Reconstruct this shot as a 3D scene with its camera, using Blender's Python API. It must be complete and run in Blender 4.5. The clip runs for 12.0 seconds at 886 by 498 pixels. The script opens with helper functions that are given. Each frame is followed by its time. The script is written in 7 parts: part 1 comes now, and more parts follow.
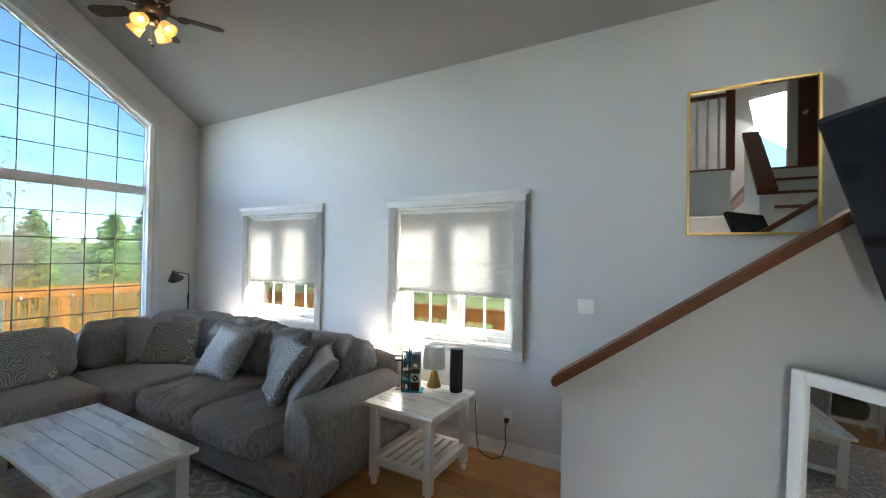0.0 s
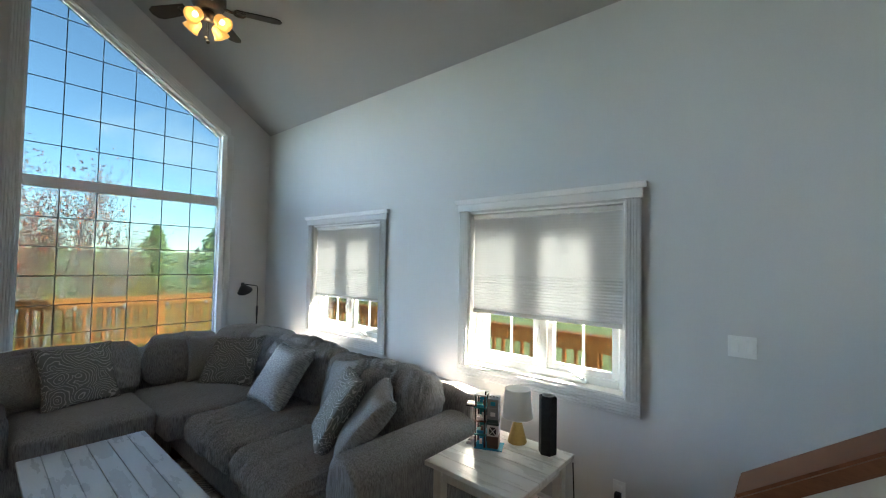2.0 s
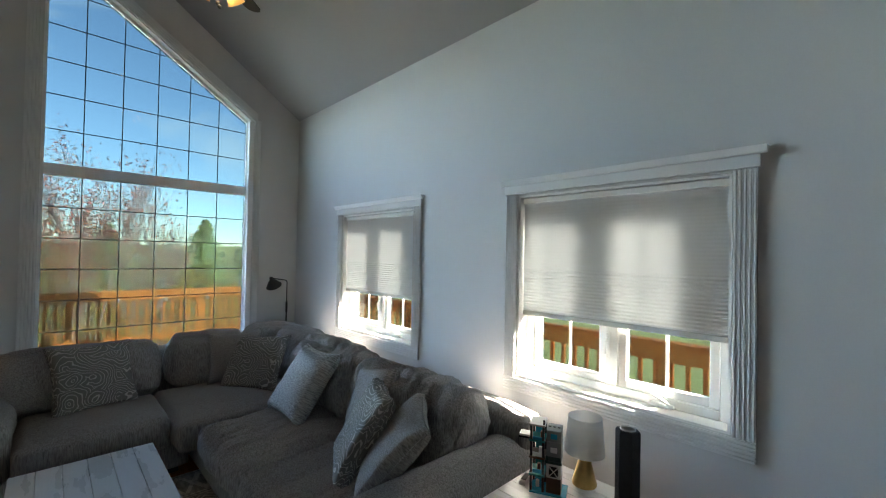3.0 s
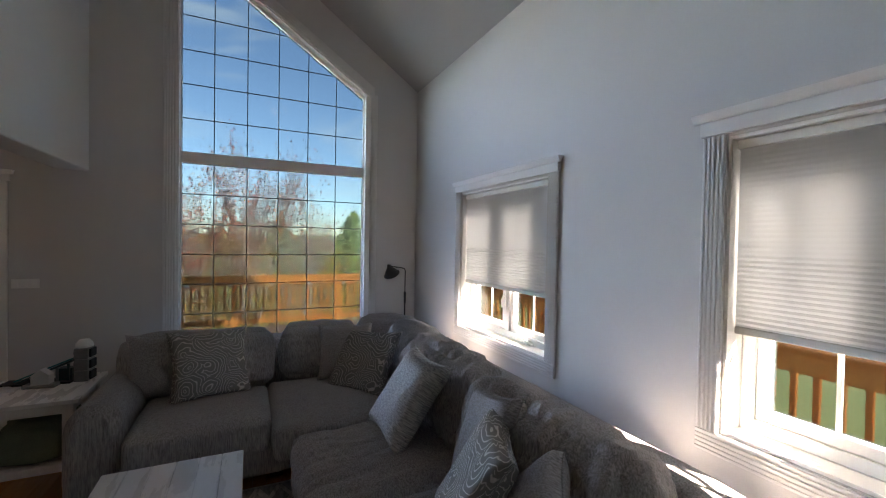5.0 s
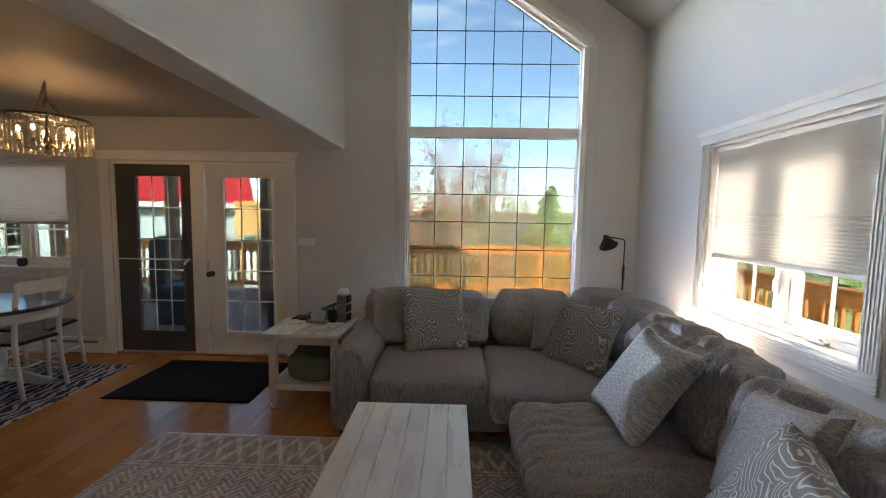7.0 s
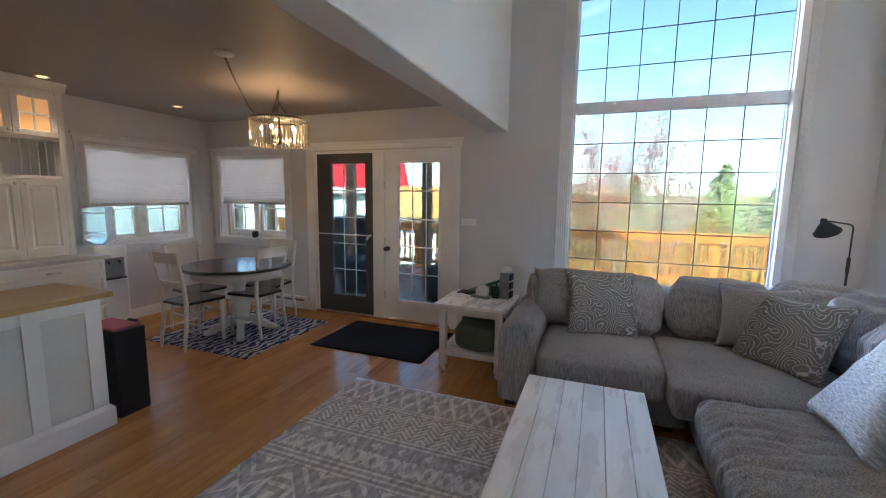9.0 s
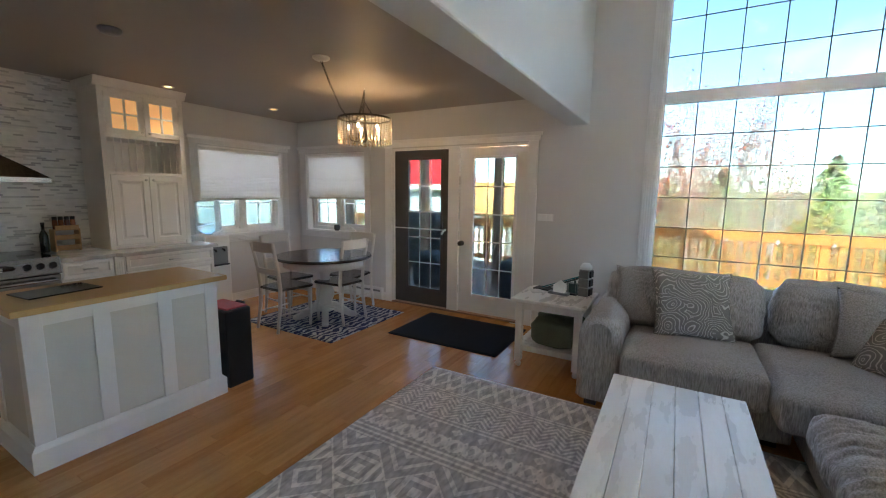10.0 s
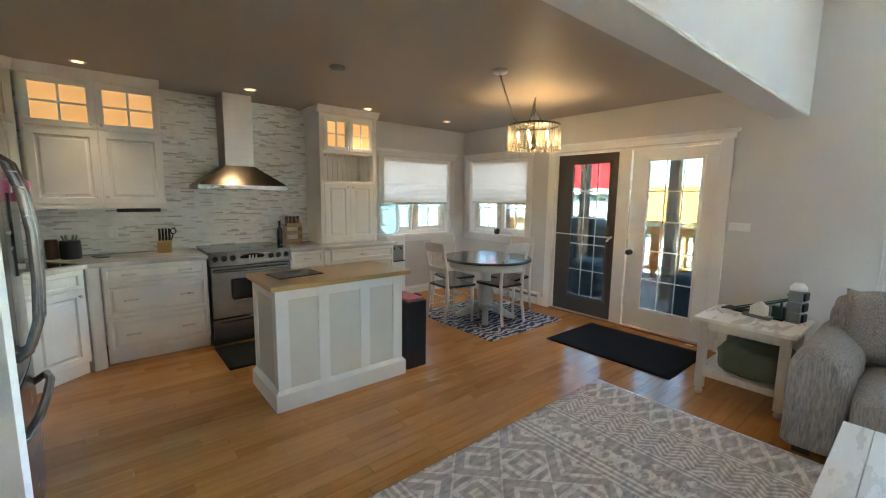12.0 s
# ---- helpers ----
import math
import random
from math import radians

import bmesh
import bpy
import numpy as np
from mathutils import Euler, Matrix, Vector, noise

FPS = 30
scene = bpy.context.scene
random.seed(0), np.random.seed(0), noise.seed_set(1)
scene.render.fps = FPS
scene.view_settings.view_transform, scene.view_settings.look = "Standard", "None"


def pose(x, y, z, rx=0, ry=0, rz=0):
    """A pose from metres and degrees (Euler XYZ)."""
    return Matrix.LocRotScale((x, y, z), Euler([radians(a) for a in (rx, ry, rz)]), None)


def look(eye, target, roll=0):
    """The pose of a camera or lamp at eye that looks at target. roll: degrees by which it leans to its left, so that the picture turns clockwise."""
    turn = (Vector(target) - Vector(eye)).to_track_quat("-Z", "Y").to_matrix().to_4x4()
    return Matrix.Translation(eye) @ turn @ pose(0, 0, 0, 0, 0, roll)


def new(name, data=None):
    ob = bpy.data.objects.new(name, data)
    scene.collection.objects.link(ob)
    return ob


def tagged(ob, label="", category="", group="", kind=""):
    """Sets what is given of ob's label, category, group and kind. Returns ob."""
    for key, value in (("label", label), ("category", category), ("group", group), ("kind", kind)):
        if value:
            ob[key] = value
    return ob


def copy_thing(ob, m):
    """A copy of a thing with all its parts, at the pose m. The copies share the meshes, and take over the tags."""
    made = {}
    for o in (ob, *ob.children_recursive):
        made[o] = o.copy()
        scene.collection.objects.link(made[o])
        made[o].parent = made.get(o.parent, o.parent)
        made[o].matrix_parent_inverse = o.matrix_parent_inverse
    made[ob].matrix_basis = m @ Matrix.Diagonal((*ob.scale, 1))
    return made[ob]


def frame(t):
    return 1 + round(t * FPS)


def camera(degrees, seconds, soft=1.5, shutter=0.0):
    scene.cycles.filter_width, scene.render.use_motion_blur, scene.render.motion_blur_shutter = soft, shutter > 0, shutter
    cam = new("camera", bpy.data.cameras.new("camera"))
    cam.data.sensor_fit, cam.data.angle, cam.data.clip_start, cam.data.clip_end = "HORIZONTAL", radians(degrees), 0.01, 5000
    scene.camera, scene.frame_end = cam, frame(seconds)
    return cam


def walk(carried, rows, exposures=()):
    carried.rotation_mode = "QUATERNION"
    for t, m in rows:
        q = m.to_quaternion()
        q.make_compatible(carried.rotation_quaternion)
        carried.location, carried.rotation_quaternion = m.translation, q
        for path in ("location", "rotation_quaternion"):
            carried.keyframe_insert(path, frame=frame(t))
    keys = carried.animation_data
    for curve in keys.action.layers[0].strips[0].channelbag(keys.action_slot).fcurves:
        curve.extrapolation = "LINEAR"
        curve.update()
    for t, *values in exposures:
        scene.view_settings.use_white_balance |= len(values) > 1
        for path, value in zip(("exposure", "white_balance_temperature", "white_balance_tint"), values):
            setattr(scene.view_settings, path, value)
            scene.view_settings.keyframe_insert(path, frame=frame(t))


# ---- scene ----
cam = camera(94.8, 12.0, soft=1.15)
METRES, EYE, TILT, LEAN, TURN = 2.92, 1.615, 0.0, 0.0, 29.9
ROWS = [
    (0.0, 0.0, 0.0, 0.0, -0.01, 0.71, -0.97),
    (0.5, -0.0123, 0.0336, 0.0116, 2.28, 1.46, -0.99),
    (1.0, -0.0131, 0.089, 0.0107, 5.21, 1.91, -1.06),
    (1.5, -0.0095, 0.1662, 0.0131, 8.07, 2.1, -1.1),
    (2.0, -0.0162, 0.233, 0.009, 10.78, 1.91, -1.12),
    (2.5, -0.04, 0.3124, 0.0092, 13.3, 1.45, -1.13),
    (4.5, -0.1152, 0.6089, -0.0028, 28.88, -0.72, -0.98),
    (5.0, -0.1527, 0.6519, -0.005, 34.79, -1.03, -1.0),
    (5.5, -0.1865, 0.685, -0.0134, 41.54, -1.6, -1.08),
    (6.0, -0.2166, 0.6918, -0.0221, 48.47, -2.55, -1.14),
    (6.5, -0.2328, 0.6776, -0.0309, 55.33, -3.73, -1.08),
    (7.0, -0.2415, 0.6574, -0.0355, 61.64, -4.81, -0.99),
    (9.0, -0.2437, 0.5807, -0.0479, 80.94, -7.3, -0.78),
    (9.5, -0.2383, 0.5602, -0.0522, 85.37, -7.68, -0.79),
    (10.0, -0.2314, 0.5393, -0.0535, 89.95, -7.9, -0.77),
    (10.5, -0.2216, 0.5187, -0.0534, 94.84, -7.89, -0.76),
    (11.0, -0.2106, 0.5007, -0.0548, 100.03, -7.72, -0.74),
    (11.5, -0.1997, 0.4919, -0.0525, 105.51, -7.56, -0.72),
    (12.0, -0.1929, 0.4908, -0.0519, 110.58, -7.53, -0.76),
]
EXPOSURES = [(0.0, 6.3, 7000, 9), (2.5, 5.7, 6800, 5), (4.5, 5.4, 7250, 17), (5.5, 5.5, 7450, 21), (7.0, 6.25, 8250, 18), (9.0, 6.9, 6850, 17), (10.5, 7.3, 7100, 9), (12.0, 7.75, 7350, 6)]
walk(cam, [(t, pose(0, 0, EYE, TILT, LEAN, TURN) @ pose(METRES * x, METRES * y, METRES * z, 90 + pitch, roll, yaw)) for t, x, y, z, yaw, pitch, roll in ROWS], EXPOSURES)

# ---- daylight ----
SUN_AZ, SUN_EL = 60.0, 32.0   # degrees from +y towards +x, and above the horizon
world = bpy.data.worlds.new("sky")
scene.world = world
world.use_nodes = True
wn = world.node_tree.nodes
sky = wn.new("ShaderNodeTexSky")
sky.sky_type = "NISHITA"
sky.sun_disc = False
sky.sun_elevation = radians(SUN_EL)
sky.sun_rotation = radians(SUN_AZ)
sky.altitude, sky.air_density, sky.dust_density, sky.ozone_density = 300, 0.9, 0.15, 2.6
wn["Background"].inputs["Strength"].default_value = 0.15
# thin wisps of high cloud over the whole sky
wl = world.node_tree.links.new
sky_at, sky_map, wisp, wisp_ramp, cloud = (wn.new("ShaderNode" + k) for k in ("TexCoord", "Mapping", "TexNoise", "ValToRGB", "Mix"))
sky_map.inputs["Scale"].default_value = (1.0, 1.6, 5.0)
wisp.inputs["Scale"].default_value, wisp.inputs["Detail"].default_value, wisp.inputs["Distortion"].default_value = 2.2, 8, 1.2
wisp_ramp.color_ramp.elements[0].position, wisp_ramp.color_ramp.elements[1].position = 0.5, 0.8
wisp_ramp.color_ramp.elements[0].color, wisp_ramp.color_ramp.elements[1].color = (0, 0, 0, 1), (0.55, 0.55, 0.55, 1)
cloud.data_type = "RGBA"
cloud.inputs[7].default_value = (5.2, 5.4, 5.6, 1)
wl(sky_at.outputs["Generated"], sky_map.inputs["Vector"])
wl(sky_map.outputs[0], wisp.inputs["Vector"])
wl(wisp.outputs["Fac"], wisp_ramp.inputs[0])
wl(wisp_ramp.outputs[0], cloud.inputs[0])
wl(sky.outputs["Color"], cloud.inputs[6])
wl(cloud.outputs[2], wn["Background"].inputs["Color"])
sun_data = bpy.data.lights.new("sun", "SUN")
sun_data.energy, sun_data.angle, sun_data.color = 3.0, radians(0.5), (1.0, 0.93, 0.82)
sun = new("sun", sun_data)
az, el = radians(SUN_AZ), radians(SUN_EL)
toward = Vector((math.sin(az) * math.cos(el), math.cos(az) * math.cos(el), math.sin(el)))
sun.matrix_world = look(toward * 40, (0, 0, 0))

# ---- mesh helpers ----
def box(bm, x0, x1, y0, y1, z0, z1, bevel=0.0, seg=2, m=None):
    v = [bm.verts.new((x, y, z)) for x in (x0, x1) for y in (y0, y1) for z in (z0, z1)]
    fs = [bm.faces.new([v[i] for i in f]) for f in ((0, 1, 3, 2), (4, 6, 7, 5), (0, 4, 5, 1), (2, 3, 7, 6), (0, 2, 6, 4), (1, 5, 7, 3))]
    if bevel > 0:
        es = list({e for f in fs for e in f.edges})
        r = bmesh.ops.bevel(bm, geom=es, offset=bevel, segments=seg, profile=0.5, affect="EDGES")
        v = list({w for f in r["faces"] for w in f.verts} | {w for w in v if w.is_valid})
    if m is not None:
        bmesh.ops.transform(bm, matrix=m, verts=[w for w in v if w.is_valid])
    return bm


def prism(bm, pts, axis, a, b, m=None):
    """A closed outline in the two other axes, drawn out along axis from a to b."""
    def put(p, q, w):
        return {"x": (w, p, q), "y": (p, w, q), "z": (p, q, w)}[axis]
    lo = [bm.verts.new(put(p, q, a)) for p, q in pts]
    hi = [bm.verts.new(put(p, q, b)) for p, q in pts]
    n = len(pts)
    fs = [bm.faces.new(lo), bm.faces.new(hi)] + [bm.faces.new((lo[i], lo[(i + 1) % n], hi[(i + 1) % n], hi[i])) for i in range(n)]
    bmesh.ops.recalc_face_normals(bm, faces=fs)
    if m is not None:
        bmesh.ops.transform(bm, matrix=m, verts=lo + hi)
    return bm


def lathe(bm, profile, seg=24, m=None, cap=True):
    """A turned shape about z from rows of radius and height."""
    rings = []
    for r, z in profile:
        rings.append([bm.verts.new((r * math.cos(2 * math.pi * i / seg), r * math.sin(2 * math.pi * i / seg), z)) for i in range(seg)])
    for a, b in zip(rings, rings[1:]):
        for i in range(seg):
            f = bm.faces.new((a[i], a[(i + 1) % seg], b[(i + 1) % seg], b[i]))
            f.smooth = True
    if cap:
        bm.faces.new(list(reversed(rings[0])))
        bm.faces.new(rings[-1])
    if m is not None:
        bmesh.ops.transform(bm, matrix=m, verts=[v for ring in rings for v in ring])
    return bm


def tube(bm, points, radius, seg=8, radii=None):
    """A round bar through points."""
    pts = [Vector(p) for p in points]
    rings = []
    up = None
    for i, p in enumerate(pts):
        d = (pts[min(i + 1, len(pts) - 1)] - pts[max(i - 1, 0)]).normalized()
        if up is None:
            up = Vector((0, 0, 1)) if abs(d.z) < 0.9 else Vector((1, 0, 0))
        s = d.cross(up)
        s = s.normalized() if s.length > 1e-6 else Vector((1, 0, 0))
        up = s.cross(d).normalized()
        r = radii[i] if radii else radius
        rings.append([bm.verts.new(p + s * (r * math.cos(2 * math.pi * k / seg)) + up * (r * math.sin(2 * math.pi * k / seg))) for k in range(seg)])
    for a, b in zip(rings, rings[1:]):
        for k in range(seg):
            f = bm.faces.new((a[k], a[(k + 1) % seg], b[(k + 1) % seg], b[k]))
            f.smooth = True
    bm.faces.new(list(reversed(rings[0])))
    bm.faces.new(rings[-1])
    return bm


def ball(bm, centre, r, sx=1, sy=1, sz=1, sub=2):
    g = bmesh.ops.create_icosphere(bm, subdivisions=sub, radius=r, matrix=Matrix.Translation(centre) @ Matrix.Diagonal((sx, sy, sz, 1)))
    for v in g["verts"]:
        for f in v.link_faces:
            f.smooth = True
    return bm


def cushion(bm, w, d, h, m=None, n=14, power=2.6, puff=0.35, wrinkle=0.0, seed=0, corner=0.06):
    """A stuffed cushion: w by d across, h thick in the middle, thin at its seam."""
    verts = {}
    for side in (1, -1):
        for i in range(n + 1):
            for j in range(n + 1):
                u, v = 2 * i / n - 1, 2 * j / n - 1
                edge = i in (0, n) or j in (0, n)
                if edge and side < 0:
                    verts[side, i, j] = verts[1, i, j]
                    continue
                t = max(0.0, (1 - abs(u) ** power) * (1 - abs(v) ** power)) ** puff
                ears = 1 - corner * (1 - abs(u) ** 2) * (abs(v) ** 2) * 2
                ears2 = 1 - corner * (1 - abs(v) ** 2) * (abs(u) ** 2) * 2
                x, y, z = u * w / 2 * ears2, v * d / 2 * ears, side * h / 2 * t
                if wrinkle:
                    q = Vector((x * 5 + seed, y * 5, seed * 3.7 + side))
                    z += wrinkle * noise.noise(q) + 0.5 * wrinkle * noise.noise(q * 2.6)
                verts[side, i, j] = bm.verts.new((x, y, z))
    fs = []
    for side in (1, -1):
        for i in range(n):
            for j in range(n):
                q = [verts[side, i, j], verts[side, i + 1, j], verts[side, i + 1, j + 1], verts[side, i, j + 1]]
                f = bm.faces.new(q if side > 0 else q[::-1])
                f.smooth = True
                fs.append(f)
    if m is not None:
        bmesh.ops.transform(bm, matrix=m, verts=list(set(verts.values())))
    return bm


def soft_box(bm, w, d, h, r=0.06, n=12, crown=0.03, wrinkle=0.008, seed=0, m=None, across=1.0, along=1.0, gather=0.0):
    """An upholstered block: rounded edges, a crowned top and folds in the cloth. Its base is at z = 0."""
    start = len(bm.verts)
    g = bmesh.ops.create_cube(bm, size=2.0)
    vs = g["verts"]
    es = list({e for v in vs for e in v.link_edges})
    bmesh.ops.subdivide_edges(bm, edges=es, cuts=n, use_grid_fill=True)
    bm.verts.ensure_lookup_table()
    vs = [v for v in bm.verts][start:]
    half = Vector((w / 2, d / 2, h / 2))
    for v in vs:
        p = Vector((v.co.x * half.x, v.co.y * half.y, v.co.z * half.z))
        inner = Vector([max(-(half[i] - r), min(half[i] - r, p[i])) for i in range(3)])
        off = p - inner
        if off.length > 1e-9:
            big = max(abs(off.x), abs(off.y), abs(off.z))
            p = inner + off.normalized() * min(r, big if sum(abs(o) > 1e-6 for o in off) == 1 else r)
        u, t = v.co.x, v.co.y
        bulge = (1 - u * u) * (1 - t * t)
        if v.co.z > 0:
            p.z += crown * bulge
        p.y += 0.5 * crown * v.co.y * (1 - u * u) * (1 - v.co.z ** 2)
        p.x += 0.3 * crown * v.co.x * (1 - t * t) * (1 - v.co.z ** 2)
        if wrinkle:
            q = Vector((p.x * 3.0 * across + seed * 7.3, p.y * 3.0 * along, p.z * 4 + seed))
            s = noise.noise(q) + 0.6 * noise.noise(q * 2.7) + 0.35 * noise.noise(q * 6.1)
            if wrinkle > 0.02:
                s = 0.8 * noise.noise(q) + 1.5 * (0.3 - abs(noise.noise(q * 1.25 + Vector((4.1, 0.7, 2.3))))) + 0.25 * noise.noise(q * 2.7) + 1.7 * (0.22 - abs(noise.noise(Vector((p.x * 8.5 + seed, p.y * 2.2 + p.x * 1.5, p.z * 2.2)))))
            if gather:
                q = Vector((p.x * 25 + 2.5 * noise.noise(Vector((p.x * 2, p.y * 3, seed))), p.y * 1.7, p.z * 2 + seed))
                s += gather * (0.25 - abs(noise.noise(q))) + 0.5 * gather * (0.25 - abs(noise.noise(q * 1.9)))
            nrm = Vector((p.x / half.x ** 2, p.y / half.y ** 2, p.z / half.z ** 2)).normalized()
            p += nrm * (wrinkle * s)
        v.co = p + Vector((0, 0, h / 2))
    for v in vs:
        for f in v.link_faces:
            f.smooth = True
    if m is not None:
        bmesh.ops.transform(bm, matrix=m, verts=vs)
    return bm


def link_mesh(name, bm, material):
    me = bpy.data.meshes.new(name)
    bm.normal_update()
    bm.to_mesh(me)
    bm.free()
    me.materials.append(material)
    return me


def part(name, bm, material, parent, label=""):
    ob = new(name, link_mesh(name, bm, material))
    ob.parent = parent
    if label:
        tagged(ob, label)
    return ob


def thing(name, x, y, z, label, category, rz=0.0, group=""):
    ob = new(name)
    ob.empty_display_size = 0.1
    ob.matrix_world = pose(x, y, z, 0, 0, rz)
    return tagged(ob, label, category, group)


def solid(name, bm, material, label, category, group="", m=None):
    ob = new(name, link_mesh(name, bm, material))
    if m is not None:
        ob.matrix_world = m
    return tagged(ob, label, category, group)


def setting(name, bm, material, label=""):
    ob = new(name, link_mesh(name, bm, material))
    return tagged(ob, label, "", "", "structure")


def B(*args, **kw):
    return box(bmesh.new(), *args, **kw)


# ---- materials ----
def nodes_of(name):
    m = bpy.data.materials.new(name)
    m.use_nodes = True
    t = m.node_tree
    return m, t, t.nodes["Principled BSDF"]


def surface(name, low, high, rough=0.6, scale=6.0, fine=80.0, bump=0.1, metal=0.0, spread=0.5, stretch=(1, 1, 1), piece=0.0, coat=0.0, rough_var=0.08, sheen=0.0, dist=0.01, gloss=0.5):
    """Colour between low and high at two scales of noise, with fine relief; piece: how far single pieces differ."""
    m, t, b = nodes_of(name)
    new_node, ln = t.nodes.new, t.links.new
    co = new_node("ShaderNodeTexCoord")
    mp = new_node("ShaderNodeMapping")
    mp.inputs["Scale"].default_value = stretch
    ln(co.outputs["Object"], mp.inputs["Vector"])
    n1, n2 = new_node("ShaderNodeTexNoise"), new_node("ShaderNodeTexNoise")
    n1.inputs["Scale"].default_value, n2.inputs["Scale"].default_value = scale, fine
    n1.inputs["Detail"].default_value = 6
    n2.inputs["Detail"].default_value = 4
    for n in (n1, n2):
        ln(mp.outputs[0], n.inputs["Vector"])
    mix = new_node("ShaderNodeMix")
    mix.data_type = "FLOAT"
    mix.inputs[0].default_value = spread
    ln(n1.outputs["Fac"], mix.inputs[2])
    ln(n2.outputs["Fac"], mix.inputs[3])
    fac = mix.outputs[0]
    if piece:
        info = new_node("ShaderNodeObjectInfo")
        ma = new_node("ShaderNodeMath")
        ma.operation = "MULTIPLY_ADD"
        ma.inputs[1].default_value = piece
        ln(info.outputs["Random"], ma.inputs[0])
        sub = new_node("ShaderNodeMath")
        sub.operation = "SUBTRACT"
        sub.inputs[1].default_value = piece / 2
        ln(fac, sub.inputs[0])
        ln(sub.outputs[0], ma.inputs[2])
        fac = ma.outputs[0]
    ramp = new_node("ShaderNodeValToRGB")
    ramp.color_ramp.elements[0].position, ramp.color_ramp.elements[1].position = 0.28, 0.72
    ramp.color_ramp.elements[0].color, ramp.color_ramp.elements[1].color = (*low, 1), (*high, 1)
    ln(fac, ramp.inputs[0])
    ln(ramp.outputs[0], b.inputs["Base Color"])
    rr = new_node("ShaderNodeMapRange")
    rr.inputs["To Min"].default_value, rr.inputs["To Max"].default_value = max(0.02, rough - rough_var), min(1, rough + rough_var)
    ln(n1.outputs["Fac"], rr.inputs["Value"])
    ln(rr.outputs[0], b.inputs["Roughness"])
    b.inputs["Metallic"].default_value = metal
    b.inputs["Specular IOR Level"].default_value = gloss
    b.inputs["Coat Weight"].default_value = coat
    b.inputs["Coat Roughness"].default_value = 0.15
    b.inputs["Sheen Weight"].default_value = sheen
    if bump:
        bp = new_node("ShaderNodeBump")
        bp.inputs["Strength"].default_value, bp.inputs["Distance"].default_value = bump, dist
        ln(n2.outputs["Fac"], bp.inputs["Height"])
        ln(bp.outputs[0], b.inputs["Normal"])
    return m


def glow(name, colour, strength):
    m, t, b = nodes_of(name)
    b.inputs["Base Color"].default_value = (*colour, 1)
    b.inputs["Emission Color"].default_value = (*colour, 1)
    b.inputs["Emission Strength"].default_value = strength
    return m


def pane_glass(name, tint):
    """Thin window glass: straight through, darkened by tint to dim the outside, with a faint mirror."""
    m, t, b = nodes_of(name)
    new_node, ln = t.nodes.new, t.links.new
    tr, gl, mx, fr = new_node("ShaderNodeBsdfTransparent"), new_node("ShaderNodeBsdfGlossy"), new_node("ShaderNodeMixShader"), new_node("ShaderNodeFresnel")
    tr.inputs["Color"].default_value = (*tint, 1)
    gl.inputs["Roughness"].default_value = 0.02
    fr.inputs["IOR"].default_value = 1.14
    ln(fr.outputs[0], mx.inputs[0])
    ln(tr.outputs[0], mx.inputs[1])
    ln(gl.outputs[0], mx.inputs[2])
    ln(mx.outputs[0], t.nodes["Material Output"].inputs["Surface"])
    return m


def shade_cloth(name, colour, through_light):
    """Pleated blind cloth that passes part of the light."""
    m, t, b = nodes_of(name)
    new_node, ln = t.nodes.new, t.links.new
    tl, df, mx = new_node("ShaderNodeBsdfTranslucent"), new_node("ShaderNodeBsdfDiffuse"), new_node("ShaderNodeMixShader")
    nz = new_node("ShaderNodeTexNoise")
    nz.inputs["Scale"].default_value = 400
    rp = new_node("ShaderNodeMapRange")
    rp.inputs["To Min"].default_value, rp.inputs["To Max"].default_value = 0.9, 1.0
    ln(nz.outputs["Fac"], rp.inputs["Value"])
    vm = new_node("ShaderNodeMix")
    vm.data_type = "RGBA"
    vm.blend_type = "MULTIPLY"
    vm.inputs[0].default_value = 1.0
    vm.inputs[6].default_value = (*colour, 1)
    ln(rp.outputs[0], vm.inputs[7])
    ln(vm.outputs[2], tl.inputs["Color"])
    ln(vm.outputs[2], df.inputs["Color"])
    mx.inputs[0].default_value = through_light
    ln(df.outputs[0], mx.inputs[1])
    ln(tl.outputs[0], mx.inputs[2])
    ln(mx.outputs[0], t.nodes["Material Output"].inputs["Surface"])
    return m


M_WALL = surface("wall_paint", (0.60, 0.59, 0.575), (0.65, 0.64, 0.625), 0.62, 1.5, 160, 0.06)
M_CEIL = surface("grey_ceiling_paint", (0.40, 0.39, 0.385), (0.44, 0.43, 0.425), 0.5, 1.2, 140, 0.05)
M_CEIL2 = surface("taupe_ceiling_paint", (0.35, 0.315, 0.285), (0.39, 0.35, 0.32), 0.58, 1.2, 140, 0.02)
M_TRIM = surface("white_trim_paint", (0.82, 0.815, 0.80), (0.87, 0.865, 0.85), 0.4, 4, 120, 0.03)
M_CASING = surface("white_casing_paint", (0.70, 0.695, 0.68), (0.75, 0.745, 0.73), 0.45, 4, 120, 0.03)
M_VINYL = surface("white_vinyl", (0.80, 0.80, 0.78), (0.85, 0.85, 0.83), 0.3, 5, 90, 0.02)
# dark tint added to clear glass, so that the outside shows dimmer
M_GLASS = pane_glass("dimmed_window_glass", (0.124, 0.147, 0.150))
M_MUNTIN = surface("dark_muntin", (0.10, 0.10, 0.11), (0.14, 0.14, 0.15), 0.4, 8, 60, 0.02)
M_BLIND = shade_cloth("blind_cloth", (0.88, 0.905, 0.925), 0.165)
M_BLINDRAIL = surface("blind_rail", (0.55, 0.55, 0.53), (0.6, 0.6, 0.58), 0.5, 8, 60, 0.02)
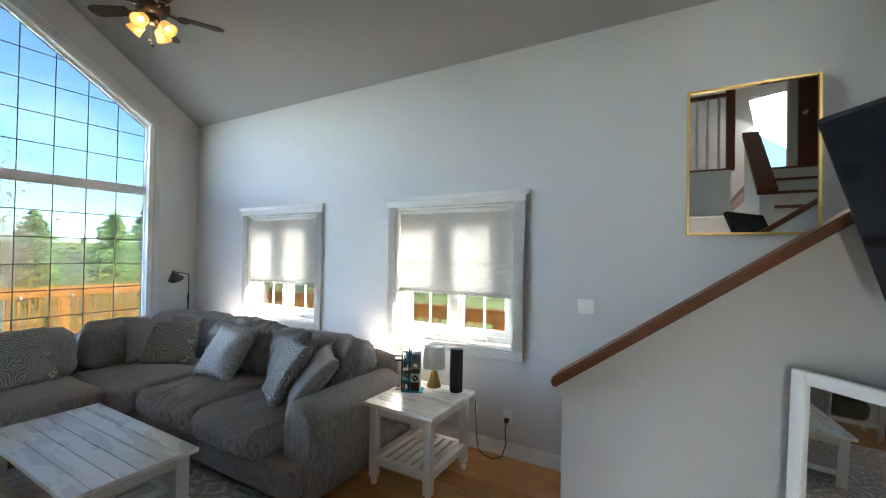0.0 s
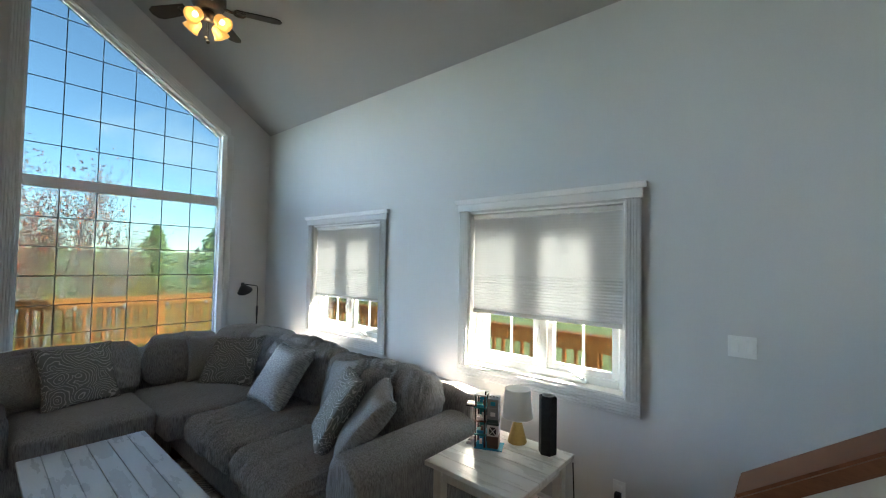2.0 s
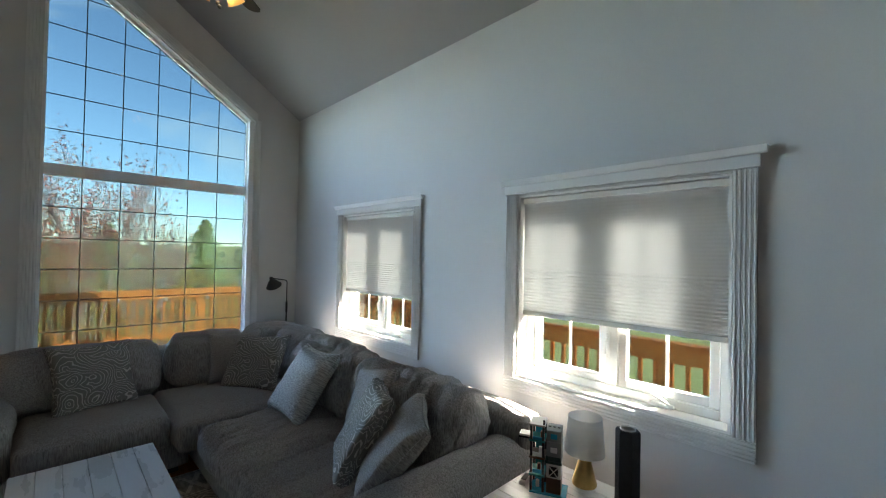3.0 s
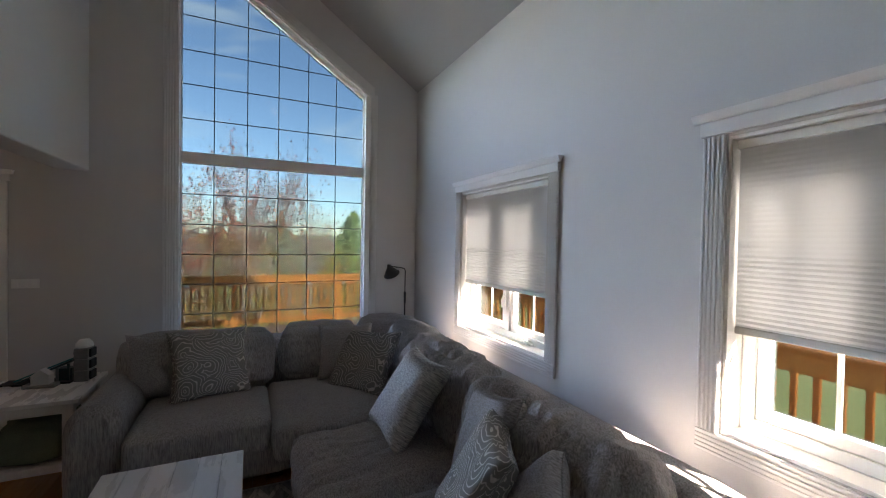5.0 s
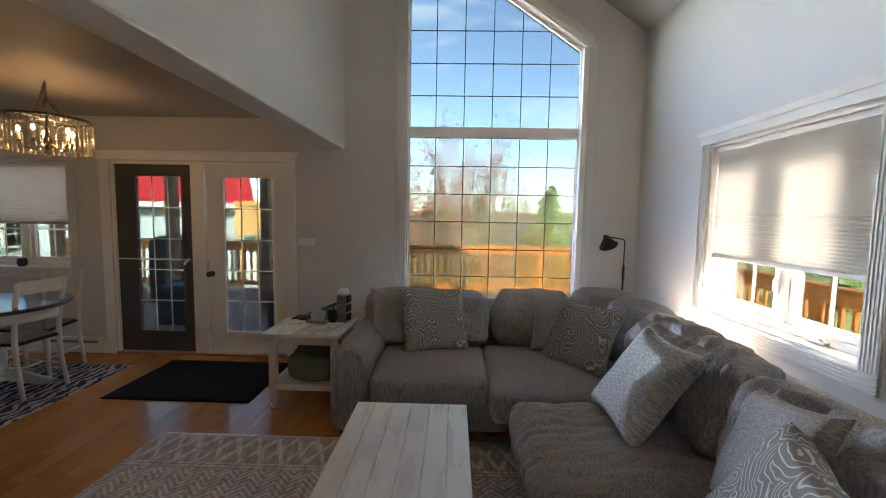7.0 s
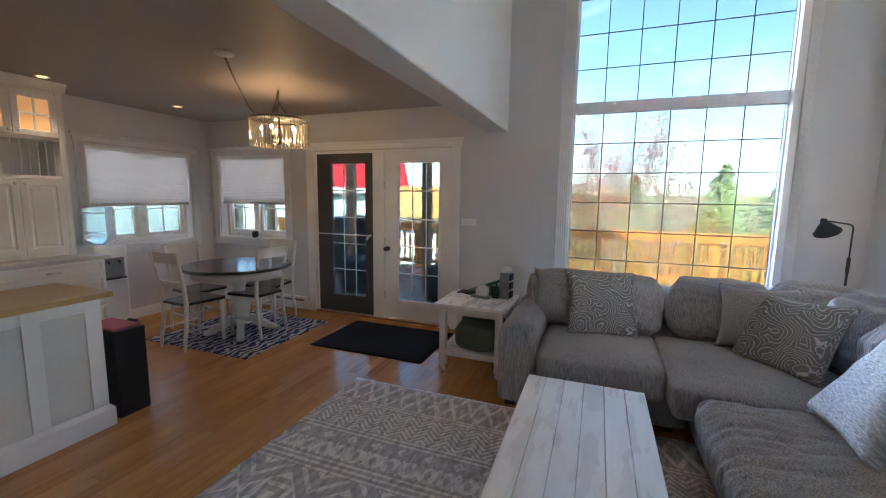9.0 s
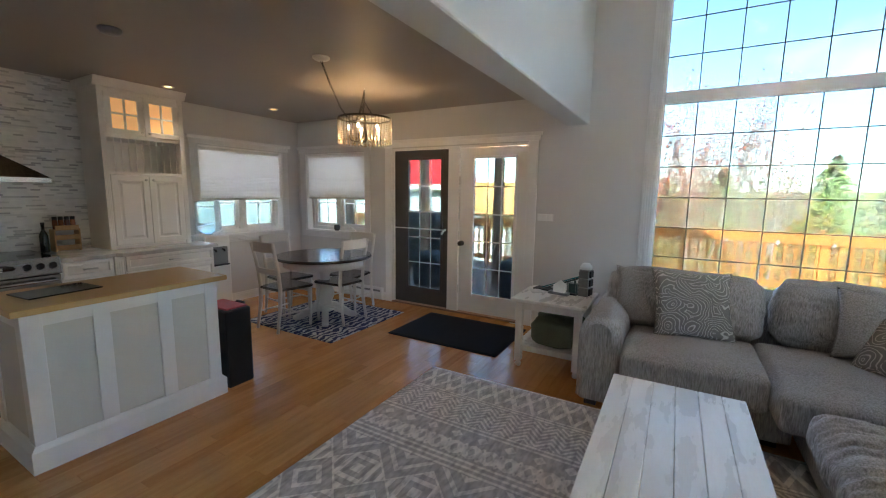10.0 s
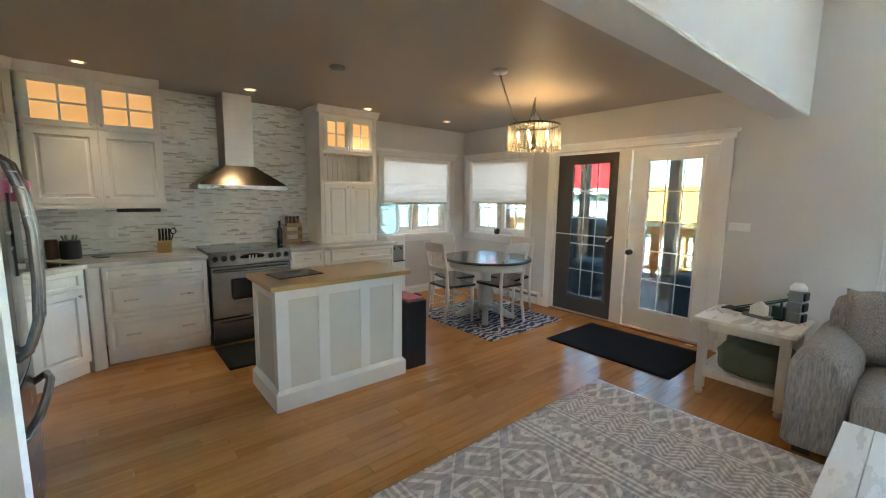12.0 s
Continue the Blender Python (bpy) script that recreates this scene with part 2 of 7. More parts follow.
M_CAP = surface("stained_wood_cap", (0.12, 0.042, 0.017), (0.21, 0.080, 0.034), 0.48, 5, 60, 0.06, stretch=(1, 9, 9), gloss=0.2)
M_CHAR = surface("charcoal_door_paint", (0.055, 0.052, 0.05), (0.075, 0.07, 0.068), 0.45, 5, 90, 0.04)
M_BLACK = surface("black_metal", (0.012, 0.012, 0.013), (0.025, 0.025, 0.026), 0.4, 8, 90, 0.04)
M_PLASTIC = surface("black_plastic", (0.010, 0.010, 0.011), (0.016, 0.016, 0.018), 0.5, 8, 90, 0.04, gloss=0.25)
M_CHROME = surface("brushed_nickel", (0.58, 0.57, 0.55), (0.72, 0.71, 0.69), 0.3, 6, 90, 0.02, metal=0.8)
M_STEEL = surface("stainless_steel", (0.28, 0.27, 0.26), (0.38, 0.37, 0.36), 0.25, 3, 60, 0.03, metal=1.0, stretch=(1, 1, 12))
M_WHITEPLATE = surface("white_plate", (0.78, 0.78, 0.76), (0.83, 0.83, 0.81), 0.35, 8, 90, 0.02)
M_MIRROR, _t, _b = nodes_of("mirror_glass")
_b.inputs["Metallic"].default_value, _b.inputs["Roughness"].default_value, _b.inputs["Base Color"].default_value = 1.0, 0.01, (0.9, 0.91, 0.9, 1)

# ---- lamps of the house, and added fill ----
def lamp(name, kind, x, y, z, watts, colour, size=0.03, spot=0.0, m=None):
    d = bpy.data.lights.new(name, kind)
    d.energy, d.color = watts, colour
    if kind == "AREA":
        d.shape, d.size, d.size_y = "RECTANGLE", size[0], size[1]
    else:
        d.shadow_soft_size = size
    if kind == "SPOT":
        d.spot_size, d.spot_blend = radians(spot), 0.8
    ob = new(name, d)
    ob.matrix_world = m if m is not None else Matrix.Translation((x, y, z))
    return ob


WARM = (1.0, 0.76, 0.48)
for x, y in ((-1.121, -3.35), (-2.355, -3.35), (-3.62, -3.355), (-4.82, -3.365)):
    lamp("pot_lamp", "SPOT", x, y, 2.425, 0.10, (1.0, 0.84, 0.62), 0.05, 74)
lamp("chandelier_lamp", "POINT", -4.53, -1.67, 2.02, 0.13, (1.0, 0.66, 0.32), 0.06)
lamp("fan_lamp", "POINT", -3.86, 1.72, 3.42, 0.04, WARM, 0.05)
KY_WALL = -3.94
# added fill lamps behind the camera, set in the stair window and hall door
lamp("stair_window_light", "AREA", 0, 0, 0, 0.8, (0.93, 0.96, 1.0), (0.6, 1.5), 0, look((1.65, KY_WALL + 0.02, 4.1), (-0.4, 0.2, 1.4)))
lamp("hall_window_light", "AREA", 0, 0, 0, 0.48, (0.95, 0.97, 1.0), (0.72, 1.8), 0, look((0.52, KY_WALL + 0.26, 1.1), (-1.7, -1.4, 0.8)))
# area lamps hidden behind the nook blinds, added in place of sky light
lamp("nook_window_light", "AREA", 0, 0, 0, 0.10, (0.97, 0.97, 1.0), (1.05, 0.55), 0, look((-4.78, KY_WALL - 0.108, 1.66), (-4.78, 0, 1.66)))
lamp("nook_side_light", "AREA", 0, 0, 0, 0.09, (0.97, 0.97, 1.0), (1.0, 0.52), 0, look((-5.67 - 0.108, -3.22, 1.67), (0, -3.22, 1.67)))

# ---- the shell of the house ----
WX, WY, KY = -5.67, 3.13, -3.94      # inner faces: window wall, stair-side wall, kitchen wall
T = 0.20                             # wall thickness
EAVE, PITCH = 3.28, 0.69             # where the sloped ceiling meets the wall, and its rise
RIDGE_Y = 0.10
EAST = 2.15


def roof_z(y):
    return EAVE + PITCH * (WY - y)


def flat_wall(name, axis, lo, hi, u0, u1, z0, z1, holes, material, label):
    """An upright wall between lo and hi on axis, from u0 to u1, with rectangular openings (ua, ub, za, zb)."""
    bm = bmesh.new()
    us = sorted({u0, u1, *[h[0] for h in holes], *[h[1] for h in holes]})
    for a, b in zip(us, us[1:]):
        cuts = sorted((h[2], h[3]) for h in holes if h[0] <= a and h[1] >= b)
        z = z0
        for c, d in cuts + [(z1, z1)]:
            if c > z:
                box(bm, lo, hi, a, b, z, c) if axis == "x" else box(bm, a, b, lo, hi, z, c)
            z = d
    bmesh.ops.remove_doubles(bm, verts=bm.verts, dist=1e-4)
    return setting(name, bm, material, label)


W1 = (-4.55, -3.38, 0.86, 2.03)      # stair-side windows: x0, x1, z0, z1
W2 = (-2.315, -1.145, 0.855, 2.035)
KW = (-5.375, -4.19, 0.88, 1.985)    # kitchen window
NW = (-3.79, -2.65, 0.88, 1.985)     # nook window: y0, y1, z0, z1
DR = (-2.20, -0.385, 0.0, 2.0)       # pair of glazed doors
BW = (0.829, 2.595, 0.45, 3.145)      # tall window, to the start of its slope


def slope_z(y):
    return BW[3] + 0.675 * (BW[1] - y)


bm = bmesh.new()
TOP = roof_z(RIDGE_Y)
for y0, y1, z0, z1 in ((KY - T, NW[0], 0, TOP), (NW[0], NW[1], 0, NW[2]), (NW[0], NW[1], NW[3], TOP), (NW[1], DR[0], 0, TOP), (DR[0], DR[1], DR[3], TOP), (DR[1], RIDGE_Y, 0, TOP), (BW[0], BW[1], 0, BW[2])):
    box(bm, WX - T, WX, y0, y1, z0, z1)
prism(bm, [(RIDGE_Y, 0), (BW[0], 0), (BW[0], roof_z(BW[0])), (RIDGE_Y, TOP)], "x", WX - T, WX)
prism(bm, [(BW[0], slope_z(BW[0])), (BW[1], BW[3]), (BW[1], roof_z(BW[1])), (BW[0], roof_z(BW[0]))], "x", WX - T, WX)
prism(bm, [(BW[1], 0), (WY + T, 0), (WY + T, roof_z(WY + T)), (BW[1], roof_z(BW[1]))], "x", WX - T, WX)
bmesh.ops.remove_doubles(bm, verts=bm.verts, dist=1e-4)
setting("wall_west", bm, M_WALL, "white painted gable wall with a tall sloped window")
flat_wall("wall_north", "y", WY, WY + T, WX, EAST + T, 0, EAVE + 0.02, [W1, W2], M_WALL, "white painted wall with two shaded windows")
# the hall and stair openings are added to hold the fill lamps
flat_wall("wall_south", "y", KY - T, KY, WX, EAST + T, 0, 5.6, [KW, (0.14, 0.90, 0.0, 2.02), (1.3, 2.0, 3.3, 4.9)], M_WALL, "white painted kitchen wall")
flat_wall("wall_east", "x", EAST, EAST + T, KY, WY, 0, 5.6, [], M_WALL, "plain white wall beyond the stairs")
bm = bmesh.new()
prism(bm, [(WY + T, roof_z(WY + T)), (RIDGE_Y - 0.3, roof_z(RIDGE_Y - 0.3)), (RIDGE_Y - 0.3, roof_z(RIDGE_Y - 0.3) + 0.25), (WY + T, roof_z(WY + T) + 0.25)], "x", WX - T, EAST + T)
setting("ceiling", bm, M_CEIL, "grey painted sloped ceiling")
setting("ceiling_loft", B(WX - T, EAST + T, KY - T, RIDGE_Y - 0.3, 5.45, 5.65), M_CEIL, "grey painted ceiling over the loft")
# two unseen overhangs, added to shade the deck railing outside the doors
bm = prism(bmesh.new(), [(WY + T + 0.5, roof_z(WY + T + 0.5) + 0.02), (RIDGE_Y - 0.3, roof_z(RIDGE_Y - 0.3) + 0.02), (RIDGE_Y - 0.3, roof_z(RIDGE_Y - 0.3) + 0.25), (WY + T + 0.5, roof_z(WY + T + 0.5) + 0.25)], "x", WX - T - 0.6, WX - T - 0.001)
setting("roof_overhang", bm, M_TRIM, "unseen white gable overhang added to shade the deck railing")
setting("roof_overhang_loft", B(WX - T - 0.6, WX - T - 0.001, KY - 0.6, RIDGE_Y - 0.301, 5.45, 5.65), M_TRIM, "unseen white overhang beside the loft, added for shade")
KX1 = 0.56                            # east edge of the kitchen ceiling
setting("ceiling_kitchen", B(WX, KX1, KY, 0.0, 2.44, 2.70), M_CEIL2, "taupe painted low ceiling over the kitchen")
bm = prism(bmesh.new(), [(0.198, 2.139), (0.004, 2.139), (0.001, 2.145), (0.001, 2.439), (0.001, 2.70), (0.09, 2.70), (0.21, 2.70), (0.21, 2.151), (0.207, 2.144)], "x", WX, KX1)
setting("beam", bm, M_WALL, "white boxed beam with a flat soffit and eased corner")
setting("wall_loft", B(WX, 0.02, 0.09, 0.21, 2.70, TOP - 0.02), M_WALL, "white loft wall above the beam")
setting("floor_slab", B(WX - T, EAST + T, KY - T, WY + T, -0.25, -0.022), M_TRIM, "floor slab under the planks")
# walls round the refrigerator and beside the upper stairs
setting("wall_fridge", B(-0.95, -0.08, -0.84, -0.72, 0, 2.44), M_WALL, "white stub wall beside the refrigerator")
setting("wall_kitchen_east", B(-0.08, 0.04, KY, -0.72, 0, 2.44), M_WALL, "white wall behind the refrigerator")

# stairs: the lower flight runs along the north wall, the upper one turns towards the loft
RISE, RUN1, RUN2 = 2.71 / 15, 0.245, 0.27
SX0, SY0 = -0.42, 1.94
M_TREAD = surface("stained_tread", (0.15, 0.06, 0.028), (0.24, 0.10, 0.05), 0.35, 5, 60, 0.05, stretch=(9, 1, 9))
stairs = thing("staircase", 0, 0, 0, "wooden stairs with white risers and stained treads", "stairs")
for i in range(6):
    x = SX0 + i * RUN1
    part("riser", B(x, x + 0.02, 2.03, WY - 0.003, i * RISE, (i + 1) * RISE - 0.03), M_TRIM, stairs)
    part("tread", B(x - 0.025, x + RUN1 + 0.02, 2.03, WY - 0.003, (i + 1) * RISE - 0.03, (i + 1) * RISE, 0.006), M_TREAD, stairs)
LX = SX0 + 6 * RUN1
part("riser", B(LX, LX + 0.02, 2.03, WY - 0.003, 6 * RISE, 7 * RISE - 0.03), M_TRIM, stairs)
part("landing", B(LX - 0.025, EAST - 0.003, 2.03, WY - 0.003, 7 * RISE - 0.03, 7 * RISE), M_TREAD, stairs)
for i in range(8):
    y = 2.03 - i * RUN2
    part("riser", B(0.85, EAST - 0.003, y - 0.02, y, (7 + i) * RISE, (8 + i) * RISE - 0.03), M_TRIM, stairs)
    if i < 7:
        part("tread", B(0.85, EAST - 0.003, y - RUN2 - 0.02, y + 0.025, (8 + i) * RISE - 0.03, (8 + i) * RISE, 0.006), M_TREAD, stairs)
LY = 2.03 - 7 * RUN2
setting("floor_loft", B(0.85, EAST, KY, LY - 0.021, 2.62, 2.71), M_TREAD, "stained wooden loft floor")
bm = prism(bmesh.new(), [(-0.455, 0), (1.0, 0), (1.0, 2.095), (-0.455, 1.03)], "y", 1.91, 2.02)
setting("wall_stair_knee", bm, M_WALL, "white sloped knee wall of the lower stairs")
prism_pts = [(-0.49, 1.005), (1.0, 2.095), (1.0, 2.14), (-0.505, 1.048)]
cap = prism(bmesh.new(), prism_pts, "y", 1.883, 2.047)
bmesh.ops.bevel(cap, geom=list(cap.edges), offset=0.008, segments=2, affect="EDGES")
setting("trim_stair_cap", cap, M_CAP, "stained wooden cap on the knee wall")
bm = prism(bmesh.new(), [(1.02, 0), (1.02, 2.285), (-0.1, 3.15), (-0.1, 0)], "x", 0.725, 0.845)
setting("wall_upper_stair", bm, M_WALL, "white sloped wall beside the upper stairs")
cap = prism(bmesh.new(), [(1.05, 2.27), (1.05, 2.33), (-0.1, 3.215), (-0.1, 3.155)], "x", 0.70, 0.87)
setting("trim_upper_cap", cap, M_CAP, "stained wooden cap on the upper knee wall")
setting("wall_hall", B(1.0, 1.115, KY, -0.1, 0, 2.62), M_WALL, "plain white hall wall")

# baseboards
for name, b in (("baseboard_north", (WX + 0.02, SX0 - 0.01, WY - 0.016, WY - 0.001)), ("baseboard_west_a", (WX + 0.001, WX + 0.016, -0.28, WY - 0.02)), ("baseboard_west_b", (WX + 0.001, WX + 0.016, KY + 0.02, -2.31)), ("baseboard_south", (WX + 0.02, -3.98, KY + 0.001, KY + 0.016))):
    bm = B(*b, 0.0, 0.085)
    if b[1] - b[0] > 0.1:
        box(bm, b[0], b[1], (b[2] + b[3]) / 2 if "north" in name else b[2], b[3] if "north" in name else (b[2] + b[3]) / 2, 0.086, 0.115, 0.004)
    else:
        box(bm, b[0], (b[0] + b[1]) / 2, b[2], b[3], 0.086, 0.115, 0.004)
    setting(name, bm, M_TRIM, "white moulded baseboard")


def frame_of(axis, plane, out):
    """Local window space (u along the wall, w out of the room, z up) to the world."""
    if axis == "y":
        return Matrix(((1, 0, 0, 0), (0, out, 0, plane), (0, 0, 1, 0), (0, 0, 0, 1)))
    return Matrix(((0, out, 0, plane), (1, 0, 0, 0), (0, 0, 1, 0), (0, 0, 0, 1)))


def fixed(bm):
    bmesh.ops.recalc_face_normals(bm, faces=bm.faces)
    return bm


def fluted(bm, u0, u1, z0, z1, upright=True, w=-0.02):
    """A fluted casing board: a backing with five raised reeds."""
    box(bm, u0, u1, w + 0.006, 0.0, z0, z1)
    n = 5
    for i in range(n):
        if upright:
            a = u0 + (u1 - u0) * (i + 0.12) / n
            box(bm, a, a + (u1 - u0) * 0.76 / n, w, w + 0.006, z0, z1, 0.003, 1)
        else:
            a = z0 + (z1 - z0) * (i + 0.12) / n
            box(bm, u0, u1, w, w + 0.006, a, a + (z1 - z0) * 0.76 / n, 0.003, 1)


def head_board(bm, u0, u1, z, h=0.055):
    box(bm, u0, u1, -0.022, 0, z, z + h, 0.002, 1)
    prism(bm, [(-0.022, z + h), (-0.03, z + h + 0.006), (-0.045, z + h + 0.03), (-0.048, z + h + 0.034), (0, z + h + 0.034)], "x", u0 - 0.025, u1 + 0.025)
    return bm


def casement(name, axis, plane, out, hole, blind_z, label, handles=True):
    """A two-sash casement in its opening, with reeded casing, glazing bars and a half-lowered pleated blind."""
    u0, u1, z0, z1 = hole
    mw = frame_of(axis, plane, out)
    win = new(name)
    tagged(win, label, "window", "", "structure")

    def add(pname, bm, mat, parent=win, lab=""):
        bmesh.ops.transform(bm, matrix=mw, verts=bm.verts)
        return part(pname, fixed(bm), mat, parent, lab)
    c = 0.092
    bm = bmesh.new()
    fluted(bm, u0 - c, u0 - 0.002, z0 - 0.001, z1 + 0.01)
    add("casing", bm, M_CASING)
    bm = bmesh.new()
    fluted(bm, u1 + 0.002, u1 + c, z0 - 0.001, z1 + 0.01)
    add("casing", bm, M_CASING)
    bm = bmesh.new()
    fluted(bm, u0 - c, u1 + c, z0 - c, z0 - 0.002, False)
    add("casing", bm, M_CASING)
    add("head_casing", head_board(bmesh.new(), u0 - c - 0.01, u1 + c + 0.01, z1 + 0.012), M_CASING)
    # jamb lining
    g = 0.0015
    bm = bmesh.new()
    for a, b, d, e in ((u0 + g, u0 + 0.014, z0 + g, z1 - g), (u1 - 0.014, u1 - g, z0 + g, z1 - g), (u0 + 0.014, u1 - 0.014, z0 + g, z0 + 0.014), (u0 + 0.014, u1 - 0.014, z1 - 0.014, z1 - g)):
        box(bm, a, b, 0.0, 0.19, d, e)
    add("jamb", bm, M_TRIM)
    # frame and sashes
    fw0, fw1 = 0.10, 0.17
    a0, a1, b0, b1 = u0 + 0.0145, u1 - 0.0145, z0 + 0.0145, z1 - 0.0145
    mid = (a0 + a1) / 2
    bm = bmesh.new()
    box(bm, a0, a0 + 0.05, fw0, fw1, b0, b1, 0.004, 1)
    box(bm, a1 - 0.05, a1, fw0, fw1, b0, b1, 0.004, 1)
    box(bm, a0 + 0.05, a1 - 0.05, fw0, fw1, b0, b0 + 0.05, 0.004, 1)
    box(bm, a0 + 0.05, a1 - 0.05, fw0, fw1, b1 - 0.05, b1, 0.004, 1)
    box(bm, mid - 0.035, mid + 0.035, fw0 - 0.006, fw1, b0 + 0.05, b1 - 0.05, 0.004, 1)
    add("window_frame", bm, M_VINYL)
    for s0, s1 in ((a0 + 0.05, mid - 0.035), (mid + 0.035, a1 - 0.05)):
        bm = bmesh.new()
        q = 0.045
        y0, y1 = b0 + 0.05, b1 - 0.05
        box(bm, s0, s0 + q, fw0 + 0.012, fw1 - 0.01, y0, y1, 0.004, 1)
        box(bm, s1 - q, s1, fw0 + 0.012, fw1 - 0.01, y0, y1, 0.004, 1)
        box(bm, s0 + q, s1 - q, fw0 + 0.012, fw1 - 0.01, y0, y0 + q, 0.004, 1)
        box(bm, s0 + q, s1 - q, fw0 + 0.012, fw1 - 0.01, y1 - q, y1, 0.004, 1)
        sash = add("sash", bm, M_VINYL)
        bm = bmesh.new()
        um = (s0 + s1) / 2
        box(bm, um - 0.008, um + 0.008, 0.136, 0.146, y0 + q, y1 - q)
        for k in (1, 2):
            zz = y0 + q + (y1 - y0 - 2 * q) * k / 3
            box(bm, s0 + q, s1 - q, 0.1365, 0.1455, zz - 0.008, zz + 0.008)
        add("glazing_bar", bm, M_VINYL, sash)
        pane = add("pane", B(s0 + q, s1 - q, 0.139, 0.143, y0 + q, y1 - q), M_GLASS, sash)
        pane.visible_shadow = False
    if handles:
        bm = bmesh.new()
        box(bm, a1 - 0.36, a1 - 0.24, fw0 - 0.03, fw0, b0 + 0.004, b0 + 0.024, 0.006)
        tube(bm, [(a1 - 0.26, fw0 - 0.02, b0 + 0.022), (a1 - 0.30, fw0 - 0.035, b0 + 0.05), (a1 - 0.36, fw0 - 0.04, b0 + 0.075)], 0.008)
        add("crank", bm, M_WHITEPLATE, win, "white folding window crank")
        bm = bmesh.new()
        box(bm, mid - 0.028, mid - 0.008, fw0 - 0.016, fw0 - 0.006, z0 + 0.22, z0 + 0.36, 0.004)
        tube(bm, [(mid - 0.018, fw0 - 0.018, z0 + 0.33), (mid - 0.018, fw0 - 0.035, z0 + 0.30), (mid - 0.022, fw0 - 0.03, z0 + 0.24)], 0.007)
        add("latch", bm, M_WHITEPLATE, win, "white sash latch")
    # blind
    bl = new("window_blind")
    tagged(bl, "half-lowered white pleated cellular window blind", "blind", "pleated window blinds")
    bm = bmesh.new()
    p, top = 0.019, z1 - 0.05
    n = int((top - blind_z) / p)
    for pname, at_ in (("front_cloth", 0.040), ("back_cloth", 0.082)):
        rows = []
        bm = bmesh.new()
        for i in range(2 * n + 1):
            z = blind_z + (top - blind_z) * i / (2 * n)
            w = at_ + (0.004 if i % 2 else -0.004) * (0.0 if at_ > 0.06 else 0.5 if z < blind_z + 0.28 else 0.06)
            rows.append([bm.verts.new((u, w, z)) for u in (u0 + 0.022, u1 - 0.022)])
        for a, b in zip(rows, rows[1:]):
            bm.faces.new((a[0], a[1], b[1], b[0]))
        add(pname, bm, M_BLIND, bl)
    add("bottom_rail", B(u0 + 0.02, u1 - 0.02, 0.034, 0.088, blind_z - 0.028, blind_z + 0.002, 0.005), M_BLINDRAIL, bl)
    add("head_rail", B(u0 + 0.017, u1 - 0.017, 0.028, 0.092, z1 - 0.052, z1 - 0.016, 0.004), M_WHITEPLATE, bl)
    return win


casement("window_1", "y", WY, 1, W1, 1.27, "white casement window over the sofa, blind half down")
casement("window_2", "y", WY, 1, W2, 1.285, "white casement window beside the stairs, blind half down")
casement("window_3", "y", KY, -1, KW, 1.35, "white casement window in the breakfast nook, blind half down")
casement("window_4", "x", WX, -1, NW, 1.37, "white casement window beside the doors, blind half down")

# the tall window
win = tagged(new("window_5"), "tall white picture window with a sloped top and thin dark grid", "window", "", "structure")
mw = frame_of("x", WX, -1)


def add_w(pname, bm, mat, parent=win, lab=""):
    bmesh.ops.transform(bm, matrix=mw, verts=bm.verts)
    return part(pname, fixed(bm), mat, parent, lab)


y0, y1, z0, z1 = BW
c = 0.105
bm = bmesh.new()
fluted(bm, y0 - c, y0 - 0.002, z0 - c, slope_z(y0))
add_w("casing", bm, M_CASING)
bm = bmesh.new()
fluted(bm, y1 + 0.002, y1 + c - 0.035, z0 - c, z1 + 0.02)
add_w("casing", bm, M_CASING)
bm = bmesh.new()
fluted(bm, y0, y1, z0 - c, z0 - 0.002, False)
add_w("casing", bm, M_CASING)
bm = bmesh.new()
k = math.hypot(1, 0.675)
for d0, d1, w0 in ((0.002, 0.10, -0.014), (0.012, 0.026, -0.02), (0.036, 0.05, -0.02), (0.06, 0.074, -0.02), (0.084, 0.097, -0.02)):
    prism(bm, [(y0 - c, slope_z(y0 - c) + d0 * k), (y1 + 0.03, slope_z(y1 + 0.03) + d0 * k), (y1 + 0.03, slope_z(y1 + 0.03) + d1 * k), (y0 - c, slope_z(y0 - c) + d1 * k)], "y", w0, 0.0 if w0 > -0.02 else -0.014,
          Matrix(((1, 0, 0, 0), (0, 1, 0, 0), (0, 0, 1, 0), (0, 0, 0, 1))))
add_w("casing", bm, M_CASING)
f = 0.045
MID = (2.284, 2.386)
bm = bmesh.new()
box(bm, y0 + 0.001, y0 + f - 0.03, 0.0, 0.12, z0, slope_z(y0) - 0.001)
box(bm, y1 - 0.055, y1 - 0.001, 0.0, 0.12, z0, z1 - 0.001)
prism(bm, [(y0 + 0.016, slope_z(y0 + 0.016) - 0.003), (y1 - 0.016, slope_z(y1 - 0.016) - 0.003), (y1 - 0.016, slope_z(y1 - 0.016) - 0.02), (y0 + 0.016, slope_z(y0 + 0.016) - 0.02)], "y", 0.0, 0.12)
box(bm, y0 + 0.016, y1 - 0.016, 0.0, 0.12, z0 + 0.001, z0 + 0.016)
add_w("jamb", bm, M_TRIM)
bm = bmesh.new()
g0, g1 = y0 + 0.0155, y1 - 0.056
box(bm, g0, g0 + 0.010, 0.07, 0.13, z0 + 0.017, slope_z(g0) - 0.03)
box(bm, g1 - 0.010, g1, 0.07, 0.13, z0 + 0.017, slope_z(g1) - 0.03)
box(bm, g0 + 0.010, g1 - 0.010, 0.07, 0.13, z0 + 0.017, z0 + 0.06)
